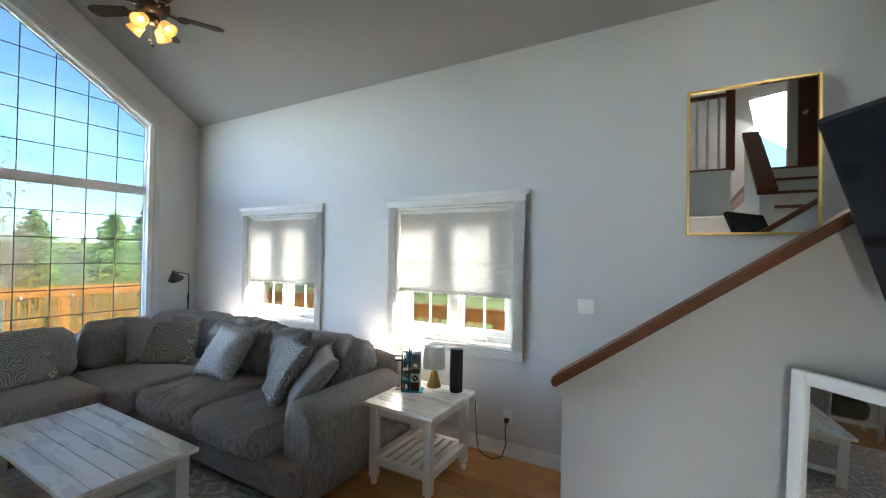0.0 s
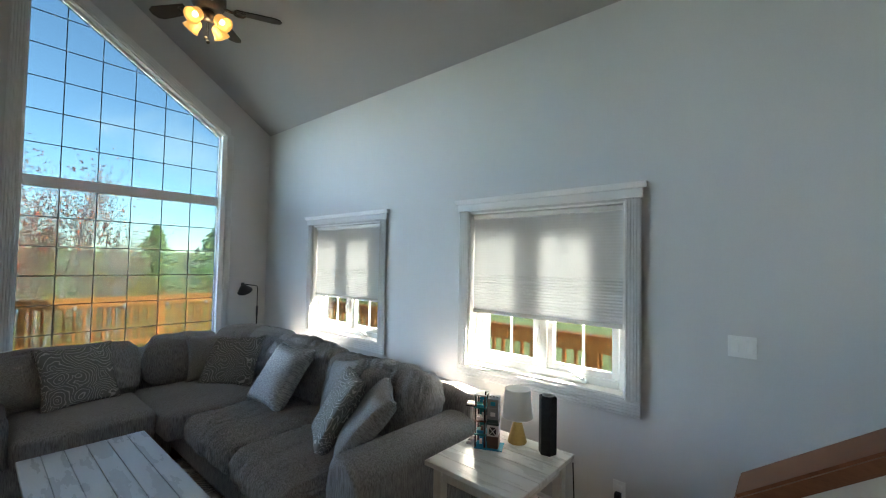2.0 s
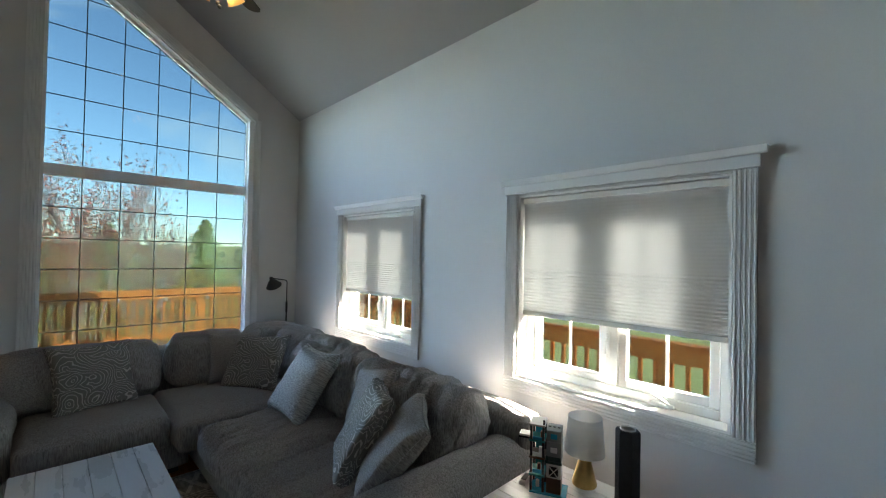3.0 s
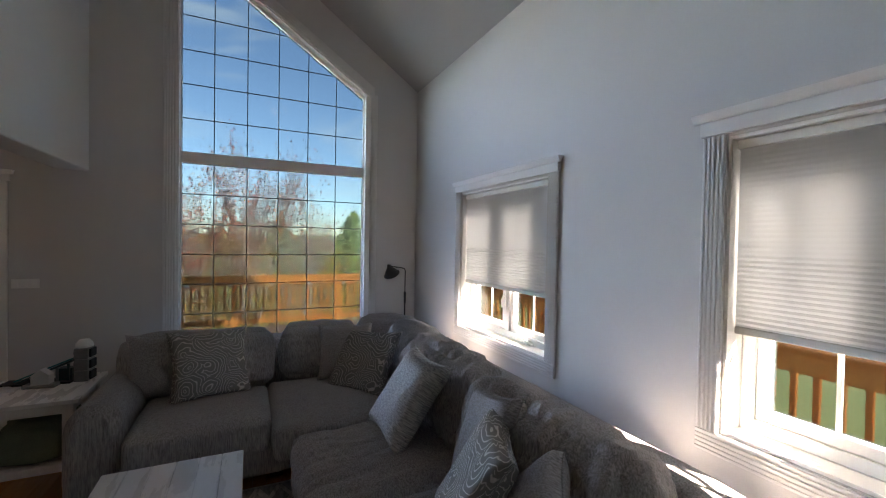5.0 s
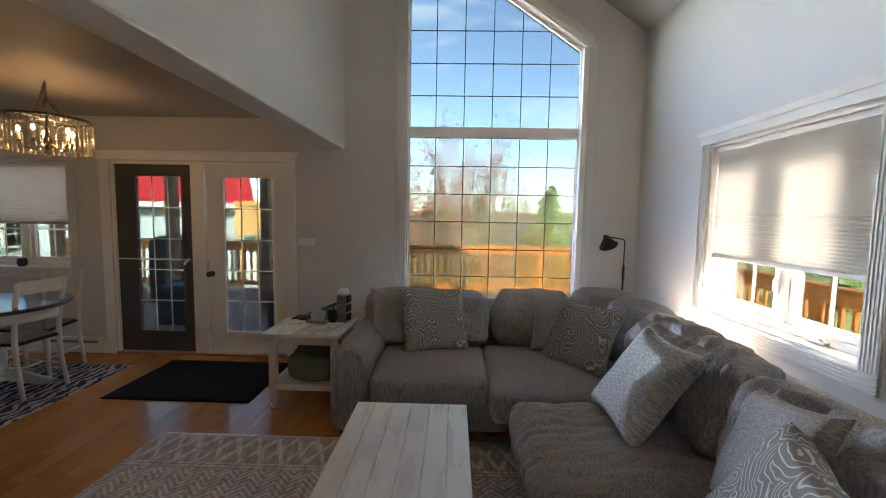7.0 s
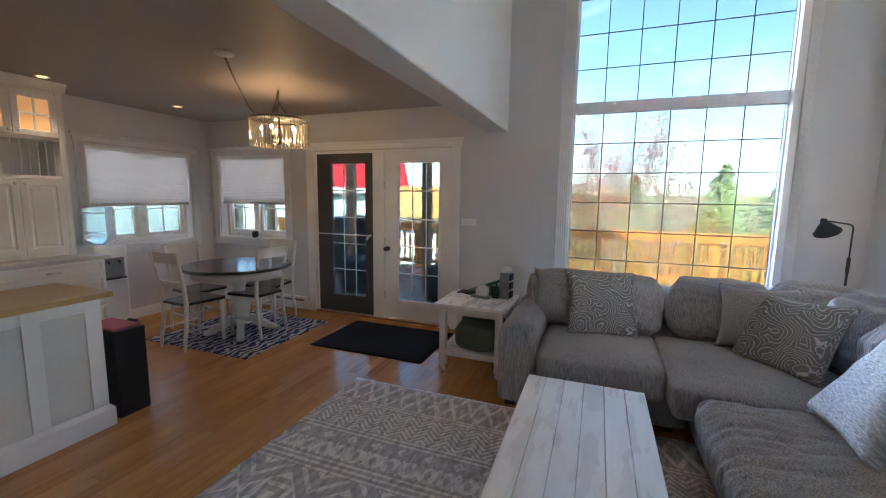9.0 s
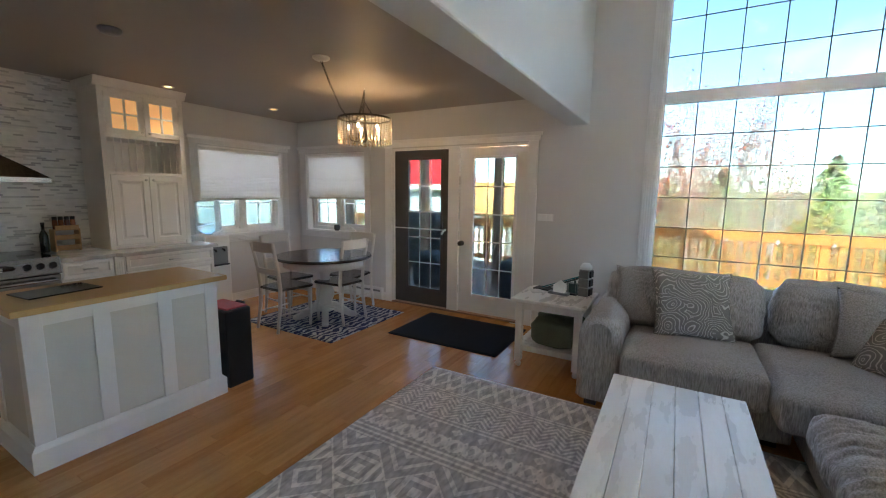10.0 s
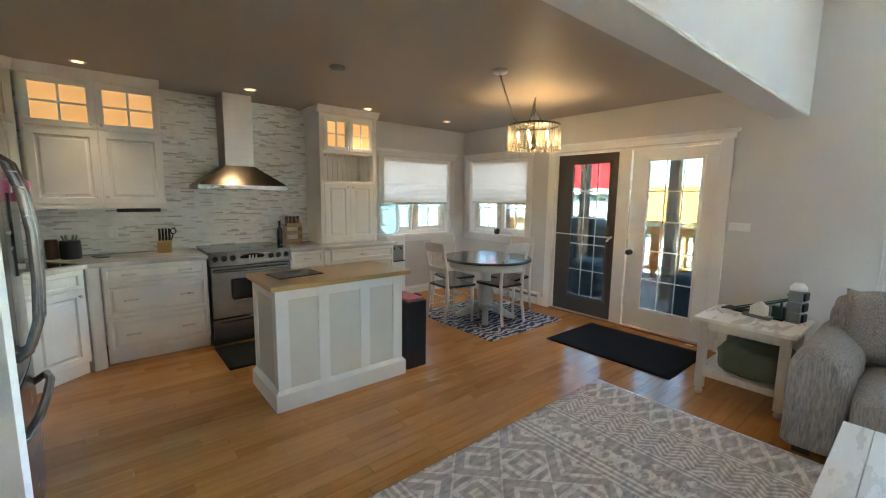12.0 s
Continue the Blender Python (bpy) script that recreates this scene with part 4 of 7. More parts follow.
pillow(-4.72, 1.175, 0.675, 105, 26, -1, 0.53, 0.15, M_SWIRL, "grey swirl-patterned square throw pillow against the back cushions", 1)
pillow(-4.447, 2.238, 0.662, 38, 33, 2, 0.525, 0.15, M_SWIRL, "charcoal throw pillow with pale looping arcs in the corner", 2)
pillow(-4.66, 2.14, 0.70, 75, 18, 2, 0.44, 0.15, M_SOFA, "plain grey chenille throw pillow tucked in the corner", 3)
pillow(-3.584, 2.272, 0.69, -2, 35, 1.4, 0.54, 0.15, M_PIL, "silver grey ribbed throw pillow leaning on the back", 4)
pillow(-2.68, 2.20, 0.665, -31, 31, 2, 0.53, 0.14, M_SWIRL, "grey swirl-patterned throw pillow beside the arm", 5)
pillow(-2.38, 2.19, 0.668, -37, 42, -2, 0.49, 0.15, M_SOFA, "plain grey chenille throw pillow against the arm", 6)
pillow(-4.82, 0.87, 0.675, 100, 20, -3, 0.46, 0.15, M_SOFA, "plain grey chenille throw pillow in the corner of the arm", 8)
pillow(-2.90, 2.40, 0.70, -12, 22, 12, 0.46, 0.15, M_SOFA, "plain grey chenille throw pillow behind the others", 7)

# whitewashed tables
M_WASH = surface("whitewashed_pine", (0.86, 0.82, 0.765), (0.95, 0.935, 0.91), 0.28, 2.4, 24, 0.04, stretch=(1.3, 5, 5), spread=0.3, piece=0.3, coat=0.25)
M_WASHP = surface("chipped_white_paint", (0.70, 0.65, 0.58), (0.86, 0.835, 0.79), 0.5, 6, 50, 0.08, stretch=(5, 5, 1))


def whitewashed_table(name, x0, x1, y0, y1, top, label, category, boards, leg, shelf_z, slats, group="", feet=True):
    cx, cy = (x0 + x1) / 2, (y0 + y1) / 2
    t = thing(name, cx, cy, 0, label, category, 0, group)
    w, d = (x1 - x0) / 2, (y1 - y0) / 2
    n = boards
    for i in range(n):
        a = -d + 2 * d * i / n
        part("top_board", B(-w, w, a + 0.0007, a + 2 * d / n - 0.0007, top - 0.026, top, 0.0025, 1), M_WASH, t)
    ins = 0.035
    f0 = 0.055 if feet else 0.0
    for sx in (-1, 1):
        for sy in (-1, 1):
            lx, ly = sx * (w - ins - leg / 2), sy * (d - ins - leg / 2)
            q = part("leg", B(lx - leg / 2, lx + leg / 2, ly - leg / 2, ly + leg / 2, f0, top - 0.0265, 0.003, 1), M_WASHP, t)
            if feet:
                part("foot", lathe(bmesh.new(), [(0.012, 0.0), (0.02, 0.006), (0.026, 0.024), (0.02, 0.04), (0.015, 0.046), (0.024, 0.0545)], 14, Matrix.Translation((lx, ly, 0))), M_WASHP, q)
    lo, hi = top - 0.095, top - 0.0265
    i1 = ins + 0.012
    for sy in (-1, 1):
        y = sy * (d - i1 - 0.011)
        part("apron", B(-w + ins + leg, w - ins - leg, y - 0.011, y + 0.011, lo, hi), M_WASHP, t)
        part("shelf_rail", B(-w + ins + leg, w - ins - leg, y - 0.022, y + 0.022, shelf_z - 0.05, shelf_z, 0.003, 1), M_WASHP, t)
    for sx in (-1, 1):
        x = sx * (w - i1 - 0.011)
        part("apron", B(x - 0.011, x + 0.011, -d + ins + leg, d - ins - leg, lo, hi), M_WASHP, t)
        part("shelf_rail", B(x - 0.022, x + 0.022, -d + ins + leg, d - ins - leg, shelf_z - 0.05, shelf_z, 0.003, 1), M_WASHP, t)
    a0, a1 = -w + i1 + 0.034, w - i1 - 0.034
    step = (a1 - a0) / slats
    for i in range(slats):
        part("slat", B(a0 + step * i + 0.012, a0 + step * (i + 1) - 0.012, -d + i1 + 0.034, d - i1 - 0.034, shelf_z - 0.02, shelf_z - 0.002, 0.002, 1), M_WASHP, t)
    return t


whitewashed_table("coffee_table", -3.80, -2.46, 0.785, 1.405, 0.44, "whitewashed plank coffee table with worn knots on the rug", "coffee table", 6, 0.075, 0.15, 11, "", False)
whitewashed_table("end_table", -1.89, -1.32, 2.20, 2.825, 0.58, "whitewashed end table with a slatted shelf beside the sofa", "end table", 6, 0.055, 0.20, 6, "whitewashed end tables")
whitewashed_table("end_table", -5.10, -4.52, -0.115, 0.485, 0.60, "whitewashed end table with a shelf beside the door", "end table", 1, 0.055, 0.20, 6, "whitewashed end tables")


# area rug
def rug_cloth():
    m, t, b = nodes_of("geometric_rug_pile")
    new_node, ln = t.nodes.new, t.links.new
    co, sp = new_node("ShaderNodeTexCoord"), new_node("ShaderNodeSeparateXYZ")
    ln(co.outputs["Object"], sp.inputs[0])

    def mth(op, a, c=None):
        n = new_node("ShaderNodeMath")
        n.operation = op
        for i, v in enumerate((a, c)):
            if v is None:
                continue
            if isinstance(v, (int, float)):
                n.inputs[i].default_value = v
            else:
                ln(v, n.inputs[i])
        return n.outputs[0]

    def tri(v, period):
        return mth("MULTIPLY", mth("PINGPONG", v, period / 2), 2 / period)   # 0..1..0
    X, Y = sp.outputs[0], sp.outputs[1]
    D = mth("PINGPONG", mth("ADD", X, 1.375), 1.48)      # distance in from the short edges

    def between(lo, hi):
        return mth("MULTIPLY", mth("GREATER_THAN", D, lo), mth("LESS_THAN", D, hi))

    def near(v, w):
        return mth("LESS_THAN", mth("ABSOLUTE", v), w)

    def local(lo, hi):
        return mth("DIVIDE", mth("SUBTRACT", D, lo), hi - lo)

    def lines(lo, hi, period, w):
        """Crossing diagonals that fill a band."""
        f, g = local(lo, hi), tri(Y, period)
        return mth("MAXIMUM", near(mth("SUBTRACT", f, g), w), near(mth("SUBTRACT", mth("ADD", f, g), 1.0), w))
    # a lattice of diamonds with a second line inside
    fa, ga = local(0.03, 0.31), tri(Y, 0.26)
    lat = mth("MULTIPLY", between(0.03, 0.31), mth("MAXIMUM", lines(0.03, 0.31, 0.26, 0.11), near(mth("SUBTRACT", mth("ABSOLUTE", mth("SUBTRACT", fa, 0.5)), mth("SUBTRACT", ga, 0.62)), 0.07)))
    # small stepped zigzags
    zig = mth("MULTIPLY", between(0.37, 0.64), mth("LESS_THAN", mth("FRACT", mth("MULTIPLY", mth("ADD", mth("MULTIPLY", tri(Y, 0.15), 0.075), D), 24.0)), 0.46))
    # triangles beside a chain of rings
    saw = mth("MULTIPLY", between(0.71, 0.79), mth("LESS_THAN", mth("ABSOLUTE", mth("SUBTRACT", local(0.71, 0.79), 0.5)), mth("SUBTRACT", mth("MULTIPLY", tri(Y, 0.17), 1.1), 0.62)))
    ry = mth("SUBTRACT", mth("PINGPONG", Y, 0.055), 0.0)
    ring = mth("SQRT", mth("ADD", mth("POWER", ry, 2.0), mth("POWER", mth("SUBTRACT", D, 0.875), 2.0)))
    rings = mth("MULTIPLY", between(0.80, 0.95), near(mth("SUBTRACT", ring, 0.048), 0.013))
    rings = mth("MAXIMUM", rings, mth("MULTIPLY", between(0.81, 0.94), lines(0.81, 0.94, 0.11, 0.12)))
    # broad band of nested squares between crossing diagonals
    su, sv = mth("ABSOLUTE", mth("SUBTRACT", mth("PINGPONG", Y, 0.36), 0.18)), mth("ABSOLUTE", mth("SUBTRACT", D, 1.30))
    square = mth("LESS_THAN", mth("FRACT", mth("MULTIPLY", mth("MAXIMUM", su, sv), 15.0)), 0.46)
    diam = mth("ADD", su, sv)
    sq = mth("MULTIPLY", mth("LESS_THAN", diam, 0.17), square)
    cross = near(mth("SUBTRACT", mth("FRACT", mth("MULTIPLY", diam, 9.0)), 0.5), 0.17)
    sq = mth("MAXIMUM", sq, mth("MULTIPLY", mth("GREATER_THAN", diam, 0.17), cross))
    sq = mth("MULTIPLY", between(1.06, 1.49), sq)
    pat = mth("MAXIMUM", mth("MAXIMUM", lat, zig), mth("MAXIMUM", mth("MAXIMUM", saw, rings), sq))
    for at in (0.322, 0.350, 0.655, 0.690, 0.965, 1.005, 1.045, 0.012):
        pat = mth("MAXIMUM", pat, near(mth("SUBTRACT", D, at), 0.0085))
    worn, fine = new_node("ShaderNodeTexNoise"), new_node("ShaderNodeTexNoise")
    worn.inputs["Scale"].default_value, fine.inputs["Scale"].default_value = 14.0, 320.0
    worn.inputs["Detail"].default_value = 8
    mp = new_node("ShaderNodeMapping")
    mp.inputs["Scale"].default_value = (1, 2.5, 1)
    ln(co.outputs["Object"], mp.inputs[0])
    ln(mp.outputs[0], worn.inputs["Vector"])
    ln(co.outputs["Object"], fine.inputs["Vector"])
    wear = new_node("ShaderNodeMapRange")
    wear.inputs["From Min"].default_value, wear.inputs["From Max"].default_value = 0.35, 0.6
    wear.inputs["To Min"].default_value, wear.inputs["To Max"].default_value = 0.3, 1.0
    ln(worn.outputs["Fac"], wear.inputs["Value"])
    fac = mth("MULTIPLY", pat, wear.outputs[0])
    gnd = new_node("ShaderNodeValToRGB")
    gnd.color_ramp.elements[0].position, gnd.color_ramp.elements[1].position = 0.35, 0.65
    gnd.color_ramp.elements[0].color, gnd.color_ramp.elements[1].color = (0.34, 0.32, 0.325, 1), (0.64, 0.615, 0.61, 1)
    ln(worn.outputs["Fac"], gnd.inputs[0])
    mx = new_node("ShaderNodeMix")
    mx.data_type = "RGBA"
    ln(fac, mx.inputs[0])
    ln(gnd.outputs[0], mx.inputs[6])
    mx.inputs[7].default_value = (0.92, 0.89, 0.86, 1)
    ln(mx.outputs[2], b.inputs["Base Color"])
    b.inputs["Roughness"].default_value = 0.95
    b.inputs["Sheen Weight"].default_value = 0.2
    bp = new_node("ShaderNodeBump")
    bp.inputs["Strength"].default_value, bp.inputs["Distance"].default_value = 0.4, 0.004
    ln(fine.outputs["Fac"], bp.inputs["Height"])
    ln(bp.outputs[0], b.inputs["Normal"])
    return m


def rug_mesh(w, d, h, n, amp):
    bm = bmesh.new()
    g = [[bm.verts.new((-w / 2 + w * i / n, -d / 2 + d * j / n, h + amp * noise.noise(Vector((i * 0.4, j * 0.4, 3))))) for j in range(n + 1)] for i in range(n + 1)]
    for i in range(n):
        for j in range(n):
            bm.faces.new((g[i][j], g[i + 1][j], g[i + 1][j + 1], g[i][j + 1])).smooth = True
    r = bmesh.ops.extrude_edge_only(bm, edges=[e for e in bm.edges if e.is_boundary])
    for v in r["geom"]:
        if isinstance(v, bmesh.types.BMVert):
            v.co.z = 0.0005
    return bm


solid("area_rug", rug_mesh(2.75, 2.42, 0.010, 30, 0.0012), rug_cloth(), "grey and cream geometric area rug, worn looking", "rug", "", pose(-2.795, 0.57, 0))

# floor lamp behind the sofa
FLX, FLY = -5.50, 2.95
lamp = thing("floor_lamp", FLX, FLY, 0, "black metal floor lamp with a cone shade behind the sofa", "floor lamp")
part("base", lathe(bmesh.new(), [(0.12, 0), (0.12, 0.012), (0.02, 0.022)], 28), M_BLACK, lamp)
part("pole", tube(bmesh.new(), [(0, 0, 0.02), (0, 0, 0.95)], 0.009), M_BLACK, lamp)
part("collar", tube(bmesh.new(), [(0, 0, 0.93), (0, 0, 1.05)], 0.013), M_BLACK, lamp)
part("arm", tube(bmesh.new(), [(0, 0, 1.05), (0, 0, 1.28), (-0.0, -0.008, 1.30), (0.0, -0.03, 1.308), (0, -0.17, 1.33)], 0.006), M_BLACK, lamp)
part("joint", lathe(bmesh.new(), [(0.018, 0), (0.022, 0.01), (0.018, 0.03)], 14, Matrix.Translation((0, -0.185, 1.318))), M_BLACK, lamp)
m = Matrix.Translation((0.01, -0.19, 1.325)) @ Matrix.Rotation(radians(28), 4, "X") @ Matrix.Rotation(radians(18), 4, "Y") @ Matrix.Rotation(radians(180), 4, "X")
part("shade", lathe(bmesh.new(), [(0.018, 0.0), (0.03, 0.025), (0.04, 0.03), (0.085, 0.10), (0.088, 0.10), (0.083, 0.10), (0.036, 0.034)], 28, m, False), M_BLACK, lamp)
part("bulb", ball(bmesh.new(), m @ Vector((0, 0, 0.075)), 0.026), M_WHITEPLATE, lamp)

# wall plates, cord
def wall_plate(name, m, w, h, kind_rows, label, cat):
    p = new(name)
    p.matrix_world = m
    tagged(p, label, cat)
    part("plate", B(-w / 2, w / 2, -0.006, 0, -h / 2, h / 2, 0.003, 2), M_WHITEPLATE, p)
    for i in range(kind_rows):
        x = -w / 2 + w * (i + 0.5) / kind_rows
        if cat == "switch":
            part("rocker", B(x - 0.016, x + 0.016, -0.011, -0.0065, -0.032, 0.032, 0.002, 1), M_VINYL, p)
    if cat == "outlet":
        for z in (-0.02, 0.02):
            part("socket", B(-0.015, 0.015, -0.008, -0.0065, z - 0.014, z + 0.014, 0.003, 1), M_VINYL, p)
    return p


wall_plate("switch_plate", pose(-0.58, WY - 0.0005, 1.245), 0.118, 0.108, 2, "white double rocker switch on the wall", "switch")
wall_plate("switch_plate", pose(WX + 0.0005, -0.182, 1.21, 0, 0, 90), 0.17, 0.075, 3, "white triple rocker switch beside the doors", "switch")
wall_plate("outlet_plate", pose(-1.172, WY - 0.0005, 0.314), 0.072, 0.112, 0, "white wall outlet with a black plug", "outlet")
bm = B(-1.19, -1.155, WY - 0.045, WY - 0.009, 0.275, 0.31, 0.006)
tube(bm, [(-1.17, WY - 0.04, 0.28), (-1.175, WY - 0.05, 0.22), (-1.165, WY - 0.05, 0.12), (-1.19, WY - 0.07, 0.02), (-1.25, WY - 0.12, 0.008), (-1.33, WY - 0.10, 0.008), (-1.40, WY - 0.06, 0.02), (-1.43, WY - 0.04, 0.15), (-1.44, WY - 0.04, 0.40)], 0.0045, 6)
solid("power_cord", bm, M_PLASTIC, "black power cord hanging from the outlet", "cord")

# on the end table by the stairs
TB = 0.58
M_BRASS = surface("brushed_brass", (0.55, 0.36, 0.12), (0.68, 0.47, 0.18), 0.3, 8, 80, 0.03, metal=1.0)
M_SHADE = shade_cloth("linen_lampshade", (0.92, 0.92, 0.92), 0.45)
tl = thing("table_lamp", -1.64, 2.745, TB, "small table lamp, tapered brass base and white shade, unlit", "table lamp")
part("base", lathe(bmesh.new(), [(0.046, 0.0), (0.047, 0.006), (0.02, 0.10), (0.012, 0.112), (0.012, 0.12)], 24), M_BRASS, tl)
part("shade", lathe(bmesh.new(), [(0.075, 0.115), (0.064, 0.245), (0.062, 0.245), (0.073, 0.117)], 32, None, False), M_SHADE, tl)
part("socket", tube(bmesh.new(), [(0, 0, 0.118), (0, 0, 0.16)], 0.012), M_BRASS, tl)
sp = thing("speaker", -1.44, 2.735, TB, "black six-sided wireless speaker with perforated skin", "speaker")
part("body", lathe(bmesh.new(), [(0.044, 0.0), (0.046, 0.004), (0.046, 0.252), (0.042, 0.258)], 6, Matrix.Rotation(radians(12), 4, "Z")), surface("perforated_black", (0.01, 0.01, 0.011), (0.035, 0.035, 0.037), 0.55, 60, 500, 0.4), sp)
for f in sp.children[0].data.polygons:
    f.use_smooth = False
part("top_ring", lathe(bmesh.new(), [(0.03, 0.2585), (0.03, 0.262), (0.026, 0.262), (0.026, 0.2585)], 24), M_CHROME, sp)

M_TEAL = surface("teal_plastic", (0.02, 0.16, 0.17), (0.03, 0.22, 0.23), 0.25, 8, 90, 0.02)
M_TGREY = surface("grey_plastic", (0.16, 0.17, 0.17), (0.24, 0.25, 0.25), 0.3, 8, 90, 0.02)
M_TDARK = surface("dark_green_plastic", (0.012, 0.035, 0.032), (0.02, 0.06, 0.055), 0.3, 8, 90, 0.02)
M_TBROWN = surface("brown_plastic", (0.06, 0.035, 0.02), (0.10, 0.055, 0.03), 0.3, 8, 90, 0.02)
M_TWHITE = surface("white_plastic", (0.7, 0.7, 0.68), (0.78, 0.78, 0.76), 0.3, 8, 90, 0.02)
M_TBLUE = surface("blue_plastic", (0.02, 0.25, 0.42), (0.04, 0.34, 0.52), 0.15, 8, 90, 0.02)
toy = thing("toy_tower", -1.745, 2.57, TB, "building-brick toy tower in teal, grey and brown", "toy", 25)
part("baseplate", B(-0.06, 0.10, -0.055, 0.055, 0, 0.008, 0.001, 1), M_TBLUE, toy)
# open storeys on black corner posts
for k, (z, mt) in enumerate(((0.008, M_TEAL), (0.085, M_TBROWN), (0.160, M_TEAL), (0.230, M_TGREY))):
    h = 0.066
    for x, y in ((-0.055, -0.045), (-0.002, -0.045), (-0.055, 0.045), (-0.002, 0.045)):
        part("pillar", B(x - 0.005, x + 0.005, y - 0.005, y + 0.005, z, z + h, 0.0008, 1), M_TDARK if k % 2 else M_PLASTIC, toy)
    part("storey", B(-0.064, 0.006, -0.052, 0.052, z + h + 0.0005, z + h + 0.0085, 0.0008, 1), mt, toy)
    part("back_wall", B(-0.048, -0.008, 0.040, 0.046, z + 0.001, z + 0.045, 0.0008, 1), M_TBLUE if k in (0, 3) else M_TEAL, toy)
    part("rail", B(-0.048, -0.008, -0.047, -0.043, z + 0.001, z + 0.018, 0.0008, 1), M_TWHITE if k == 2 else M_TBLUE, toy)
    part("figure_block", B(-0.036 + 0.006 * k, -0.022 + 0.006 * k, -0.02, -0.006, z + 0.0015, z + 0.034, 0.002, 1), M_TBROWN if k % 2 else M_TWHITE, toy)
# closed tower beside them
for z0, z1, mt in ((0.0085, 0.075, M_TBROWN), (0.0755, 0.140, M_TWHITE), (0.1405, 0.170, M_TDARK), (0.1705, 0.235, M_TGREY), (0.2355, 0.285, M_TGREY)):
    part("tower_block", B(0.012, 0.075, -0.045, 0.045, z0, z1, 0.0015, 1), mt, toy)
part("roof_edge", B(0.008, 0.079, -0.052, -0.0455, 0.1405, 0.152, 0.001, 1), M_TDARK, toy)
bm = B(0.024, 0.064, -0.0475, -0.0455, 0.084, 0.128)
part("panel", bm, M_PLASTIC, toy)
for s_ in (-1, 1):
    part("cross_bar", B(-0.028, 0.028, -0.050, -0.048, -0.002, 0.002, m=Matrix.Translation((0.044, 0, 0.106)) @ Matrix.Rotation(radians(48 * s_), 4, "Y")), M_TWHITE, toy)
for z in (0.19, 0.25):
    part("window_block", B(0.030, 0.058, -0.050, -0.0455, z, z + 0.022, 0.001, 1), M_TBLUE if z > 0.2 else M_TWHITE, toy)
part("balcony", B(-0.115, -0.0645, -0.03, 0.025, 0.226, 0.234, 0.0008, 1), M_PLASTIC, toy)
part("balcony_deck", B(-0.113, -0.0655, -0.028, 0.023, 0.2345, 0.243, 0.0008, 1), M_TWHITE, toy)
for x in (0.022, 0.042, 0.062):
    part("stud", lathe(bmesh.new(), [(0.007, 0.2855), (0.007, 0.292)], 10, Matrix.Translation((x, 0.0, 0))), M_TGREY, toy)
part("mast", B(-0.004, 0.004, -0.045, -0.037, 0.305, 0.325, 0.001, 1), M_PLASTIC, toy)
rc = thing("remote_control", -1.84, 2.56, TB, "small white and black remote on the end table", "remote", 15)
part("body", B(-0.018, 0.018, -0.05, 0.05, 0, 0.02, 0.007, 2), M_TWHITE, rc)
part("keypad", B(-0.012, 0.012, -0.035, 0.03, 0.0201, 0.0225, 0.001, 1), M_PLASTIC, rc)

tl.scale = (1.2, 1.2, 1.28)
sp.scale = (1.1, 1.1, 1.24)
# on the end table by the doors
toy = thing("toy_ship", -4.955, 0.27, 0.60, "toy brick model with dark ramp and grey tower", "toy", 80)
part("baseplate", B(-0.20, 0.05, -0.045, 0.03, 0, 0.007, 0.001, 1), M_PLASTIC, toy)
part("ramp", prism(bmesh.new(), [(-0.15, 0.008), (-0.135, 0.008), (0.05, 0.082), (0.05, 0.092)], "y", -0.03, 0.02), M_TDARK, toy)
part("ramp_edge", prism(bmesh.new(), [(-0.15, 0.0125), (0.05, 0.0925), (0.05, 0.098), (-0.15, 0.018)], "y", -0.03, -0.022), M_TEAL, toy)
for k in range(4):
    xk = -0.09 + k * 0.04
    part("strut", B(xk, xk + 0.008, -0.026, -0.018, 0.0075, 0.03 + k * 0.015), M_TDARK if k % 2 else M_TGREY, toy)
part("block", B(-0.01, 0.045, -0.02, 0.02, 0.0075, 0.055, 0.001, 1), M_TDARK, toy)
part("deck_plate", B(-0.09, 0.02, -0.09, -0.05, 0, 0.014, 0.002, 1), M_TGREY, toy)
for k in range(3):
    part("tower_block", B(0.055, 0.105, -0.03, 0.03, 0.045 * k, 0.045 * k + 0.0435, 0.002, 1), M_TGREY, toy)
    part("tower_side", B(0.1055, 0.114, -0.022, 0.024, 0.045 * k + 0.006, 0.045 * k + 0.040, 0.002, 1), M_PLASTIC, toy)
part("tower_cap", lathe(bmesh.new(), [(0.03, 0.1355), (0.03, 0.15), (0.018, 0.165)], 14, Matrix.Translation((0.08, 0, 0))), M_TWHITE, toy)
part("hut", prism(bmesh.new(), [(-0.06, 0.0145), (0.0, 0.0145), (0.0, 0.05), (-0.03, 0.072), (-0.06, 0.05)], "y", -0.088, -0.052), M_TWHITE, toy)
for i in range(5):
    part("window_block", B(0.05, 0.0545, -0.02, 0.02, 0.02 + i * 0.022, 0.032 + i * 0.022), M_PLASTIC, toy)
toy.scale = (1.6, 1.6, 1.7)
paper = solid("paper_sheet", rug_mesh(0.14, 0.10, 0.006, 8, 0.004), M_TWHITE, "crumpled white paper on the end table", "paper", "", pose(-4.86, 0.0, 0.60, 0, 0, 30))
M_GREEN = surface("green_canvas", (0.09, 0.105, 0.065), (0.16, 0.18, 0.12), 0.9, 9, 150, 0.3)
bag = soft_box(bmesh.new(), 0.36, 0.36, 0.24, 0.07, 20, 0.08, 0.055, 31)
